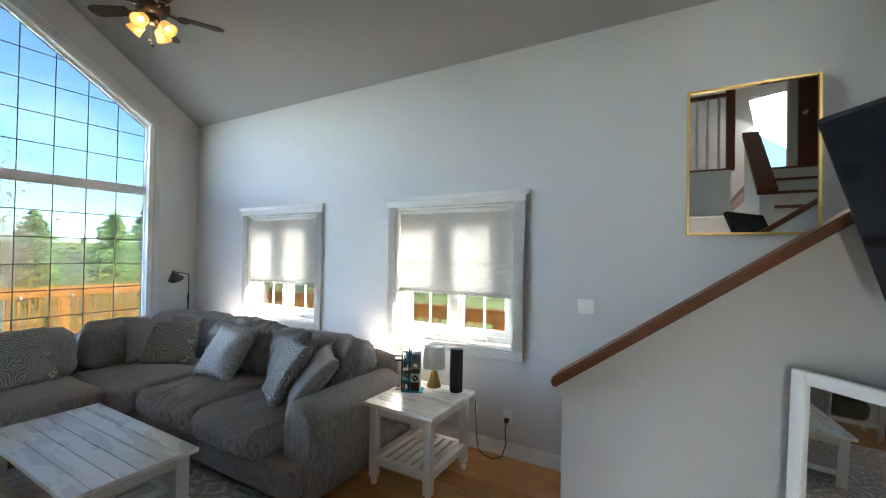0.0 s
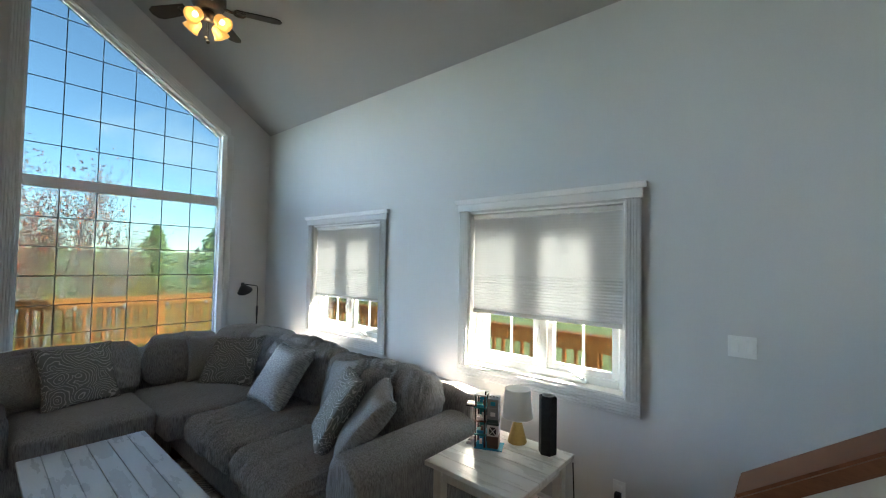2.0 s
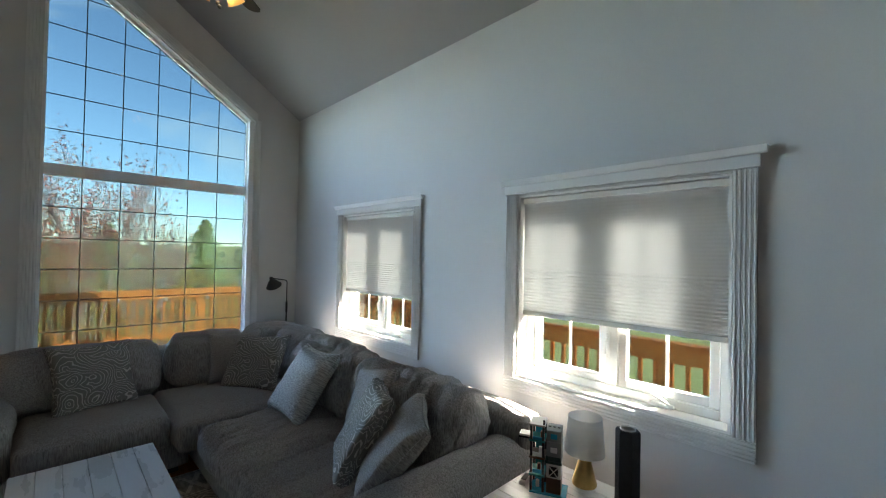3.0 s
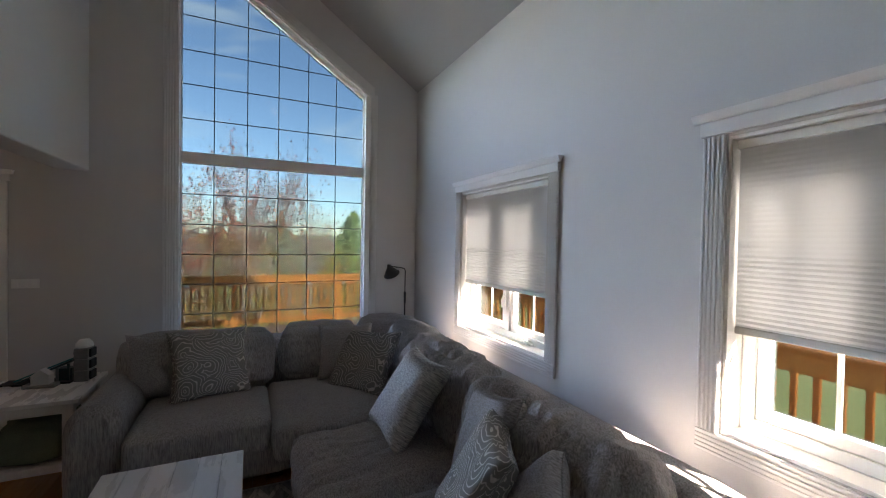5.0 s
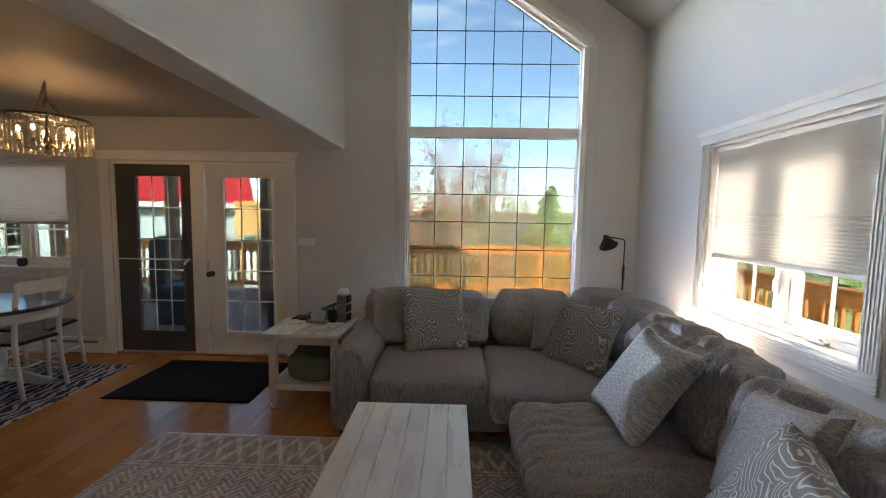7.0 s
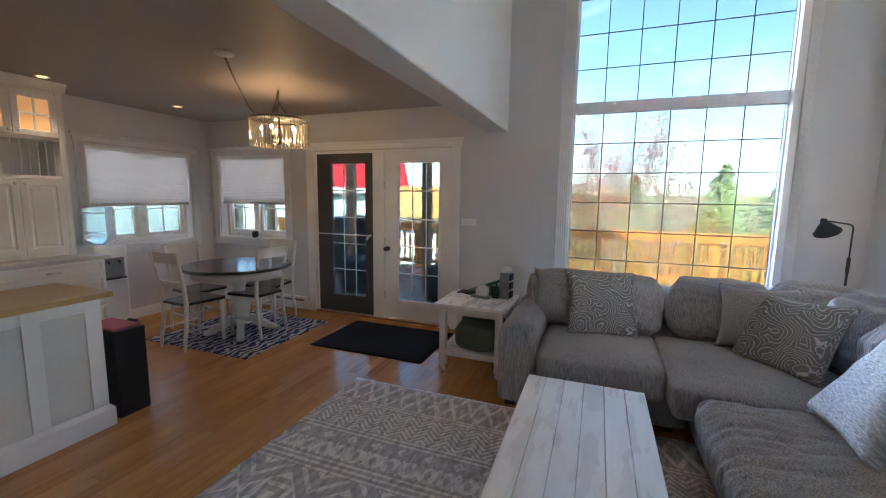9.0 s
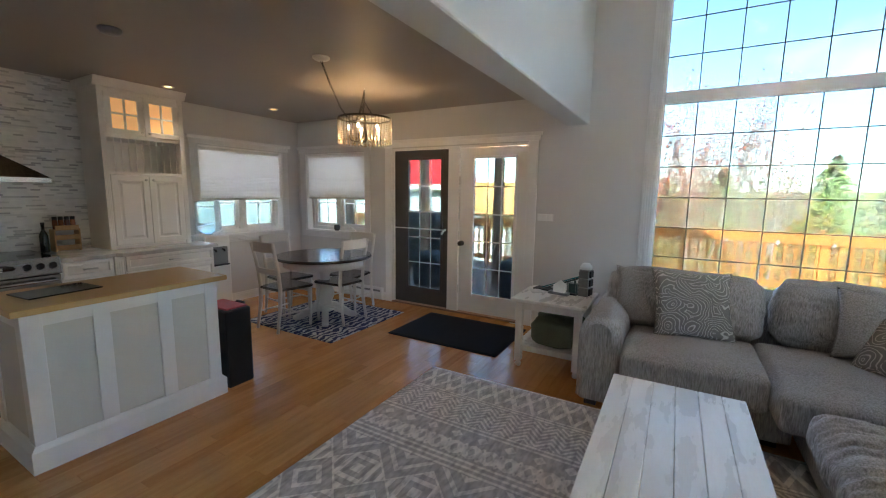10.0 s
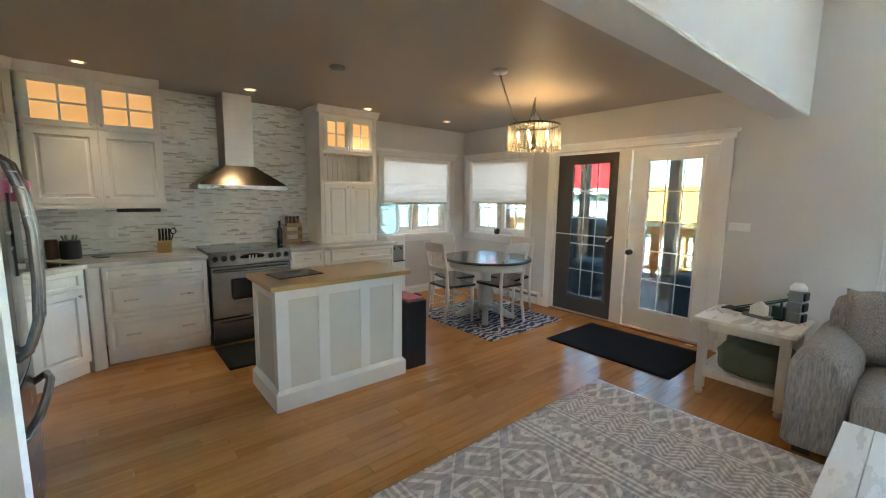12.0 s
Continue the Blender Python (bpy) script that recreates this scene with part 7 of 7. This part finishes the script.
def chain(bm, pts, n):
    """Links strung along a hanging line."""
    for i in range(n):
        u = (i + 0.5) / n * (len(pts) - 1)
        k = min(int(u), len(pts) - 2)
        a, b = Vector(pts[k]), Vector(pts[k + 1])
        p = a.lerp(b, u - k)
        d = (b - a).normalized()
        q = d.to_track_quat("Z", "Y").to_matrix().to_4x4() @ Matrix.Rotation(radians(90 * (i % 2)), 4, "Z")
        loop = [Matrix.Translation(p) @ q @ Vector((0.008 * math.cos(t), 0, 0.017 * math.sin(t))) for t in [j * math.pi / 4 for j in range(9)]]
        tube(bm, loop, 0.0022, 5)
    return bm


mount = (-3.677 - CX, -1.352 - CY, 0.485)
part("swag_chain", chain(bmesh.new(), [(mount[0], mount[1], 0.465), (mount[0] * 0.85, mount[1] * 0.85, 0.34), (mount[0] * 0.62, mount[1] * 0.62, 0.19), (mount[0] * 0.40, mount[1] * 0.40, 0.12), (mount[0] * 0.22, mount[1] * 0.22, 0.16), (mount[0] * 0.06, mount[1] * 0.06, 0.36), (0, 0, 0.47)], 46), M_BRONZE, cl)
part("hanging_chain", chain(bmesh.new(), [(0, 0, 0.47), (0, 0, 0.36)], 5), M_BRONZE, cl)
for i in range(3):
    a = i * 2.1 + 0.5
    part("hanging_chain", chain(bmesh.new(), [(0, 0, 0.36), (0.10 * math.cos(a), 0.10 * math.sin(a), 0.212)], 7), M_BRONZE, cl)
part("hook", tube(bmesh.new(), [(0, 0, 0.4895), (0, 0, 0.475), (0.012, 0, 0.465), (0.0, 0, 0.455)], 0.004, 6), M_CHROME, cl)
part("ceiling_mount", lathe(bmesh.new(), [(0.062, 0.4895), (0.062, 0.48), (0.05, 0.47), (0.012, 0.462)], 24, Matrix.Translation((mount[0], mount[1], 0))), M_CHROME, cl)

# water cooler and sill cup
wc2 = thing("water_cooler", -4.14, -3.72, 0, "white water cooler with a blue bottle before the window", "water cooler")
part("cabinet", B(-0.15, 0.15, -0.16, 0.16, 0.0, 0.93, 0.02, 3), M_WHITEPLATE, wc2)
part("tap_recess", B(-0.11, 0.11, 0.1605, 0.165, 0.60, 0.80, 0.004, 1), M_TGREY, wc2)
for x in (-0.05, 0.05):
    part("tap", tube(bmesh.new(), [(x, 0.165, 0.77), (x, 0.20, 0.765), (x, 0.20, 0.745)], 0.01), M_PLASTIC, wc2)
part("drip_tray", B(-0.10, 0.10, 0.1605, 0.22, 0.585, 0.60, 0.003, 1), M_PLASTIC, wc2)
M_WATER, _t, _b = nodes_of("blue_bottle_plastic")
_b.inputs["Base Color"].default_value, _b.inputs["Roughness"].default_value = (0.76, 0.87, 0.94, 1), 0.06
_b.inputs["Transmission Weight"].default_value, _b.inputs["IOR"].default_value = 0.88, 1.33
part("bottle", lathe(bmesh.new(), [(0.04, 0.931), (0.06, 0.955), (0.125, 0.985), (0.135, 1.01), (0.135, 1.07), (0.128, 1.08), (0.135, 1.09), (0.135, 1.15), (0.128, 1.16), (0.135, 1.17), (0.135, 1.24), (0.128, 1.25), (0.135, 1.26), (0.13, 1.31), (0.10, 1.325)], 32), M_WATER, wc2, "blue ribbed plastic water bottle")
cup = thing("sill_cup", WX - 0.04, -3.22, NW[2] + 0.014, "small black cup on the nook window sill", "cup")
part("cup", lathe(bmesh.new(), [(0.03, 0), (0.043, 0.03), (0.04, 0.075), (0.034, 0.085)], 18), M_PLASTIC, cup)
heater = thing("baseboard_heater", WX + 0.033, -2.62, 0.02, "white electric baseboard heater under the nook window", "heater")
part("case", B(-0.031, 0.03, -0.30, 0.28, 0.0, 0.15, 0.006, 1), M_WHITEPLATE, heater)
part("grille", B(0.0305, 0.033, -0.28, 0.26, 0.10, 0.125), M_TGREY, heater)

# ---- outside ----
M_GRASS = surface("autumn_grass", (0.40, 0.37, 0.10), (0.66, 0.54, 0.20), 0.95, 0.6, 14, 0.5, dist=0.05)
bm = bmesh.new()
N = 40
gv = [[bm.verts.new((-400 + 800 * i / N, -400 + 800 * j / N, -0.9)) for j in range(N + 1)] for i in range(N + 1)]
for i in range(N):
    for j in range(N):
        bm.faces.new((gv[i][j], gv[i + 1][j], gv[i + 1][j + 1], gv[i][j + 1]))
for v in bm.verts:
    r = math.hypot(v.co.x + 2, v.co.y)
    v.co.z = -0.9 - min(6, max(0, r - 14) * 0.09) + (max(0, r - 60) * 0.035) + 0.5 * noise.noise(v.co * 0.03)
setting("ground", bm, M_GRASS, "autumn grass falling away from the house")
M_CEDAR = surface("cedar_stain", (0.72, 0.20, 0.040), (0.90, 0.32, 0.075), 0.6, 4, 50, 0.15, stretch=(6, 6, 1), piece=0.4)
M_DECK = surface("deck_boards", (0.18, 0.10, 0.075), (0.28, 0.16, 0.12), 0.6, 3, 50, 0.15, piece=0.4)
deck = tagged(new("deck"), "stained wooden deck round the house", "deck", "", "structure")
for i in range(28):
    x = -10.05 + i * 0.15
    part("board", B(x, x + 0.143, -7.0, 5.1, -0.16, -0.12, 0.004, 1), M_DECK, deck)
for i in range(12):
    y = 3.34 + i * 0.15
    part("board", B(-5.84, 3.0, y, y + 0.143, -0.16, -0.12, 0.004, 1), M_DECK, deck)


def railing(name, axis, at, a, b, post_step, start):
    r = tagged(new(name), "orange cedar deck railing with square balusters", "railing", "deck railings")
    def bar(pname, u0, u1, w0, w1, z0, z1):
        bm = B(w0, w1, u0, u1, z0, z1, 0.004, 1) if axis == "x" else B(u0, u1, w0, w1, z0, z1, 0.004, 1)
        part(pname, bm, M_CEDAR, r)
    bar("top_rail", a, b, at - 0.07, at + 0.07, 0.85, 0.89)
    bar("side_rail", a, b, at + 0.021 if axis == "x" else at - 0.059, at + 0.059 if axis == "x" else at - 0.021, 0.71, 0.849)
    bar("bottom_rail", a, b, at - 0.019, at + 0.019, -0.03, 0.06)
    u = start
    while u < b:
        bar("post", u - 0.045, u + 0.045, at - 0.0655, at + 0.02, -0.14, 0.849)
        u += post_step
    u = a + 0.07
    while u < b:
        bar("baluster", u - 0.019, u + 0.019, at - 0.019, at + 0.019, 0.061, 0.80)
        u += 0.135
    return r


railing("deck_railing", "x", -9.95, -6.9, 5.0, 1.94, -6.6)
railing("deck_railing", "y", 5.0, -9.85, 2.9, 1.85, -9.4)

# covered part of the deck
M_POST = surface("dark_deck_stain", (0.24, 0.12, 0.07), (0.34, 0.18, 0.11), 0.6, 4, 50, 0.1, stretch=(6, 6, 1))
pc = tagged(new("pergola"), "dark stained pergola beam on square posts", "pergola")
part("beam", B(-7.98, -7.80, -5.1, -0.35, 2.42, 2.6195), M_POST, pc)
for y in (-1.62, -3.12, -5.0):
    part("post", B(-7.96, -7.82, y - 0.07, y + 0.07, -0.12, 2.4195, 0.006, 1), M_POST, pc)
M_COVER = surface("navy_cover_cloth", (0.014, 0.015, 0.019), (0.028, 0.030, 0.036), 0.8, 4, 60, 0.2)
for x, y, w, d, h in ((-7.4, -2.62, 0.55, 0.50, 0.55), (-7.35, -1.02, 0.55, 0.50, 0.55)):
    bm = soft_box(bmesh.new(), w, d, h, 0.05, 10, 0.01, 0.01, 41, pose(0, 0, 0))
    solid("covered_chair", bm, M_COVER, "low deck seat under a dark cover", "outdoor seat", "covered deck seats", pose(x, y, -0.12))
bm = soft_box(bmesh.new(), 0.6, 0.75, 1.15, 0.10, 12, 0.05, 0.012, 43)
solid("covered_grill", bm, M_PLASTIC, "grill under a black cover on the deck", "grill", "", pose(-8.7, -3.6, -0.12))

# neighbouring building
M_SIDING = surface("blue_grey_siding", (0.42, 0.50, 0.52), (0.50, 0.58, 0.60), 0.6, 2, 30, 0.05)
M_ROOF = surface("red_metal_roof", (0.50, 0.015, 0.015), (0.62, 0.03, 0.025), 0.4, 2, 30, 0.03)
nb = thing("neighbour_house", -20.5, -12.0, -1.2, "pale blue-grey house with a red metal roof", "house")
O = Vector((20.5, 12.0, 1.2))


def nbp(name, bm, mat, parent=nb, label=""):
    bmesh.ops.transform(bm, matrix=Matrix.Translation(O), verts=bm.verts)
    return part(name, bm, mat, parent, label)


WING = Matrix.Translation((-17.1, -6.35, 0)) @ Matrix.Rotation(radians(32), 4, "Z") @ Matrix.Translation((17.1, 6.35, 0))


def wing(name, bm, mat, parent=nb, label=""):
    """A part of the wing that stands askew to the rest of the house."""
    bmesh.ops.transform(bm, matrix=WING, verts=bm.verts)
    return nbp(name, bm, mat, parent, label)


bm = bmesh.new()
for i in range(16):
    z = -1.3 + i * 0.2
    prism(bm, [(-17.55, z), (-17.58, z + 0.2), (-17.75, z + 0.2), (-17.75, z)], "y", -13.0, -6.6)
wing("wall", bm, M_SIDING)
bm = bmesh.new()
for i in range(20):
    z = -1.3 + i * 0.2
    prism(bm, [(-13.0, z), (-13.03, z + 0.2), (-13.2, z + 0.2), (-13.2, z)], "x", -17.5, -3.0)
nbp("wall", bm, M_SIDING)
wing("gable_wall", prism(bmesh.new(), [(-17.6, -1.3), (-17.6, 1.9), (-20.5, 3.7), (-23.4, 1.9), (-23.4, -1.3)], "y", -6.8, -6.62), M_SIDING)
for sgn, x0 in ((1, -17.1), (-1, -23.9)):
    bm = prism(bmesh.new(), [(x0, 1.72), (-20.5, 3.78), (-20.5, 3.86), (x0, 1.80)], "y", -13.0, -6.35)
    rf = wing("roof", bm, M_ROOF)
    bm = bmesh.new()
    y = -13.0
    while y < -6.4:
        prism(bm, [(x0, 1.80), (-20.5, 3.86), (-20.5, 3.90), (x0, 1.84)], "y", y, y + 0.03)
        y += 0.42
    wing("roof_seams", bm, M_ROOF, rf)
wing("fascia", B(-17.10, -17.07, -13.0, -6.35, 1.58, 1.80), M_VINYL)
wing("bargeboard", prism(bmesh.new(), [(-17.1, 1.56), (-20.5, 3.62), (-23.9, 1.56), (-23.9, 1.74), (-20.5, 3.80), (-17.1, 1.74)], "y", -6.345, -6.30), M_VINYL)
for x in (-14.6, -12.9):
    w = nbp("window", B(x - 0.55, x + 0.55, -13.0, -12.94, 0.2, 1.5), M_VINYL)
    nbp("pane", B(x - 0.47, x + 0.47, -12.9395, -12.935, 0.28, 1.42), M_BGLASS, w)
    bm = bmesh.new()
    for k in (-0.16, 0.16):
        box(bm, x + k - 0.015, x + k + 0.015, -12.9345, -12.92, 0.28, 1.42)
    for z in (0.66, 1.04):
        box(bm, x - 0.47, x + 0.47, -12.934, -12.9205, z - 0.015, z + 0.015)
    nbp("glazing_bar", bm, M_VINYL, w)
M_FENCE = surface("weathered_cedar", (0.76, 0.36, 0.11), (0.88, 0.49, 0.20), 0.65, 4, 50, 0.15, stretch=(6, 6, 1), piece=0.4)
cf = tagged(new("cedar_fence"), "orange cedar board screen beyond the deck", "fence")
y = -6.0
while y < -2.0:
    part("board", B(-15.05, -15.02, y, y + 0.19, 0.72, 1.85, 0.003, 1), M_FENCE, cf)
    y += 0.195
part("rail", B(-15.02, -14.97, -6.0, -2.0, 1.70, 1.80), M_FENCE, cf)
for y in (-5.9, -3.95, -2.1):
    part("post", B(-15.14, -15.051, y - 0.045, y + 0.045, -2.0, 1.80), M_FENCE, cf)
ws = tagged(new("white_shed"), "low white sided shed beyond the deck", "shed")
for i in range(14):
    z = -1.6 + i * 0.17
    part("siding_board", prism(bmesh.new(), [(-15.95, z), (-15.97, z + 0.17), (-16.02, z + 0.17), (-16.02, z)], "y", -6.2, -1.6), M_VINYL, ws)
part("roof", prism(bmesh.new(), [(-15.8, 0.76), (-15.8, 0.82), (-17.6, 1.25), (-17.6, 1.19)], "y", -6.3, -1.5), M_SIDING, ws)

# trees
M_BARK = surface("grey_bark", (0.50, 0.38, 0.32), (0.70, 0.58, 0.52), 0.85, 10, 60, 0.3)


def leaf_mat(name, colours, rough=0.6):
    """Leaves in several hues, chosen leaf by leaf, letting some light through."""
    m, t, b = nodes_of(name)
    new_node, ln = t.nodes.new, t.links.new
    g, ramp = new_node("ShaderNodeNewGeometry"), new_node("ShaderNodeValToRGB")
    ramp.color_ramp.interpolation = "CONSTANT"
    n = len(colours)
    for i, c in enumerate(colours):
        e = ramp.color_ramp.elements[i] if i < 2 else ramp.color_ramp.elements.new(i / n)
        e.position, e.color = i / n, (*c, 1)
    ln(g.outputs["Random Per Island"], ramp.inputs[0])
    ln(ramp.outputs[0], b.inputs["Base Color"])
    b.inputs["Roughness"].default_value = rough
    tl, mx = new_node("ShaderNodeBsdfTranslucent"), new_node("ShaderNodeMixShader")
    ln(ramp.outputs[0], tl.inputs["Color"])
    mx.inputs[0].default_value = 0.55
    ln(b.outputs[0], mx.inputs[1])
    ln(tl.outputs[0], mx.inputs[2])
    ln(mx.outputs[0], t.nodes["Material Output"].inputs["Surface"])
    return m


def leaves_mesh(name, places, size, mat, rng):
    """Many small bent leaves in one mesh."""
    vs, fs = [], []
    for p in places:
        d = Vector((rng.uniform(-1, 1), rng.uniform(-1, 1), rng.uniform(-0.8, 0.6))).normalized()
        s = d.cross(Vector((rng.uniform(-1, 1), rng.uniform(-1, 1), 1.0))).normalized()
        r = size * rng.uniform(0.6, 1.3)
        i = len(vs)
        vs += [p - d * r, p + s * r * 0.55, p + d * r, p - s * r * 0.55]
        fs.append((i, i + 1, i + 2, i + 3))
    me = bpy.data.meshes.new(name)
    me.from_pydata([tuple(v) for v in vs], [], fs)
    me.materials.append(mat)
    return me


def maple(x, y, z, height, spread, seed, nleaf, mat, label, size=0.055, upright=0.55):
    rng = random.Random(seed)
    t = thing("tree", x, y, z, label, "tree", 0, "deciduous trees")
    bm = bmesh.new()
    tips = []

    def grow(p, d, length, r, level):
        pts, q = [p], p.copy()
        n = 4
        for i in range(n):
            d = (d + Vector((rng.uniform(-0.16, 0.16), rng.uniform(-0.16, 0.16), rng.uniform(0.0, 0.12)))).normalized()
            q = q + d * (length / n)
            pts.append(q.copy())
        tube(bm, pts, r, 6 if level < 2 else 4, [r * (1 - 0.6 * i / n) for i in range(n + 1)])
        if level >= 2:
            tips.extend(pts[1:])
        if level < 3:
            kids = (7, 6, 5)[level]
            for k in range(kids):
                at_ = pts[rng.randint(1, n)]
                a = rng.uniform(0, 2 * math.pi)
                side = Vector((math.cos(a), math.sin(a), 0))
                nd = (d * (1 - spread) + side * spread + Vector((0, 0, upright))).normalized()
                grow(at_, nd, length * rng.uniform(0.5, 0.72), r * 0.42, level + 1)
    for k in range(3):
        a = k * 2.1 + seed
        grow(Vector((0.1 * math.cos(a), 0.1 * math.sin(a), 0)), Vector((0.25 * math.cos(a), 0.25 * math.sin(a), 1)).normalized(), height * 0.45, 0.035, 0)
    part("trunk", bm, M_BARK, t, "slender grey branches")
    places = [rng.choice(tips) + Vector((rng.gauss(0, 0.12), rng.gauss(0, 0.12), rng.gauss(0, 0.10))) for _ in range(nleaf)]
    ob = new("crown", leaves_mesh("crown", places, size, mat, rng))
    ob.parent = t
    tagged(ob, kind="stuff")
    return t


M_RLEAF = leaf_mat("red_autumn_leaves", ((0.84, 0.24, 0.16), (0.90, 0.42, 0.24), (0.74, 0.16, 0.14), (0.92, 0.58, 0.36), (0.88, 0.36, 0.28)))
M_YLEAF = leaf_mat("yellow_green_leaves", ((0.80, 0.62, 0.13), (0.52, 0.54, 0.16), (0.82, 0.58, 0.17), (0.46, 0.50, 0.17), (0.78, 0.36, 0.24)))
M_BRUSH = leaf_mat("autumn_brush_leaves", ((0.88, 0.64, 0.18), (0.72, 0.62, 0.22), (0.88, 0.48, 0.20), (0.84, 0.34, 0.24), (0.86, 0.70, 0.40)))
M_NEEDLE = leaf_mat("spruce_needles", ((0.66, 0.74, 0.42), (0.72, 0.78, 0.46), (0.76, 0.80, 0.56), (0.58, 0.66, 0.40)))
maple(-12.9, 1.5, -1.1, 5.4, 0.42, 5, 5200, M_RLEAF, "red-leaved maple with slender pale branches, half bare", 0.036)
maple(-13.6, 0.0, -1.1, 4.6, 0.45, 8, 4200, M_RLEAF, "smaller red maple, half bare", 0.038)
maple(-12.6, 2.7, -1.1, 4.8, 0.45, 13, 1100, M_RLEAF, "slender young maple with few red leaves", 0.036)
maple(-16.5, 1.0, -1.3, 4.0, 0.6, 17, 1600, M_YLEAF, "yellow-green autumn tree behind the railing", 0.07, 0.35)
maple(-16.0, -1.4, -1.3, 3.8, 0.6, 19, 1300, M_YLEAF, "yellowing bushy tree beyond the deck", 0.07, 0.35)
maple(-17.0, 4.2, -1.4, 3.6, 0.6, 23, 1300, M_YLEAF, "low yellow-green tree on the slope", 0.07, 0.35)


def spruce(x, y, z, h, r, seed):
    rng = random.Random(seed)
    t = thing("spruce_tree", x, y, z, "young green spruce on the grass slope", "tree", 0, "spruce trees")
    part("trunk", tube(bmesh.new(), [(0, 0, 0), (0, 0, h * 0.5), (0.02, 0, h)], 0.08, 8, [0.09, 0.06, 0.01]), M_BARK, t)
    vs, fs = [], []
    n = int(h * 9)
    for k in range(n):
        u = k / n
        zz = h * (0.06 + 0.92 * u)
        rr = r * (1 - u) ** 0.85 + 0.06
        m = max(5, int(13 * (1 - u)))
        for j in range(m):
            a = rng.uniform(0, 2 * math.pi)
            ln_ = rr * rng.uniform(0.7, 1.1)
            c, s = math.cos(a), math.sin(a)
            for q in range(7):
                f = (q + 0.6) / 7
                p = Vector((c * ln_ * f, s * ln_ * f, zz - ln_ * 0.22 * f + 0.12 * ln_ * f * f))
                w = 0.11 * (1.15 - f) + 0.05
                d = Vector((c, s, rng.uniform(-0.6, 0.3)))
                sd = Vector((-s, c, rng.uniform(-1.3, 1.3)))
                i = len(vs)
                vs += [tuple(p - d * 0.08), tuple(p + sd * w), tuple(p + d * 0.16), tuple(p - sd * w)]
                fs.append((i, i + 1, i + 2, i + 3))
    me = bpy.data.meshes.new("crown")
    me.from_pydata(vs, [], fs)
    me.materials.append(M_NEEDLE)
    ob = new("crown", me)
    ob.parent = t
    tagged(ob, kind="stuff")


for i, (x, y, h, r) in enumerate(((-22, 8.5, 4.6, 2.2), (-22.5, 6.1, 4.3, 2.0), (-26, 11.5, 5.2, 2.3), (-19, 11.0, 3.6, 1.7), (-30, 8.0, 5.0, 2.2), (-18, 17, 4.2, 1.9), (-28, 3.0, 4.4, 2.0))):
    spruce(x, y, -2.0, h * 1.15, r * 1.15, 60 + i)

# far woods along the skyline
rng = random.Random(77)
tw, places = bmesh.new(), []
for i in range(520):
    a = rng.uniform(math.radians(95), math.radians(235))
    rr = rng.uniform(48, 95)
    x, y = rr * math.cos(a), rr * math.sin(a)
    z = -0.9 - min(6, (rr - 14) * 0.09) + max(0, rr - 60) * 0.035
    h = rng.uniform(5.0, 8.0)
    tube(tw, [(x, y, z - 0.5), (x + rng.uniform(-0.3, 0.3), y, z + h)], 0.07, 4, [0.10, 0.02])
    for k in range(26):
        u = rng.uniform(0.25, 1.0)
        places.append(Vector((x + rng.gauss(0, 0.9 * (1.15 - u)), y + rng.gauss(0, 0.9 * (1.15 - u)), z + h * u)))
M_FAR = leaf_mat("far_autumn_woods", ((0.50, 0.42, 0.35), (0.55, 0.49, 0.40), (0.42, 0.42, 0.32), (0.60, 0.52, 0.46), (0.38, 0.38, 0.30)))
far = new("far_woods", leaves_mesh("far_woods", places, 0.42, M_FAR, rng))
tagged(far, "bare brown autumn woods on the far hill", "woods", "", "stuff")
tr_ = new("far_trunks", link_mesh("far_trunks", tw, M_BARK))
tagged(tr_, "thin grey trunks of the far woods", "woods", "", "stuff")
# low brush along the deck
places = []
for i in range(26000):
    x, y = rng.uniform(-21, -10.6), rng.uniform(-3.5, 9)
    places.append(Vector((x, y, -1.2 + abs(rng.gauss(0, 0.5 + 0.055 * (-10.6 - x))) + 0.35 * noise.noise(Vector((x * 0.6, y * 0.6, 0))))))
br = new("garden_brush", leaves_mesh("garden_brush", places, 0.07, M_BRUSH, rng))
tagged(br, "yellow and green brush below the deck", "shrubs", "", "stuff")

# string of bulbs along the top rail
sl = tagged(new("string_lights"), "string of small clear bulbs along the railing", "string lights")
pts = [(-9.90, -0.6 + i * 0.1, 0.80 + 0.045 * math.cos(i * 0.9)) for i in range(56)]
part("cable", tube(bmesh.new(), pts, 0.006, 5), M_PLASTIC, sl)
bulb = link_mesh("bulb", lathe(bmesh.new(), [(0.012, 0.0), (0.03, -0.03), (0.034, -0.055), (0.02, -0.085)], 8), M_TWHITE)
for i in range(3, 56, 7):
    b_ = new("bulb", bulb)
    b_.parent = sl
    b_.location = pts[i]
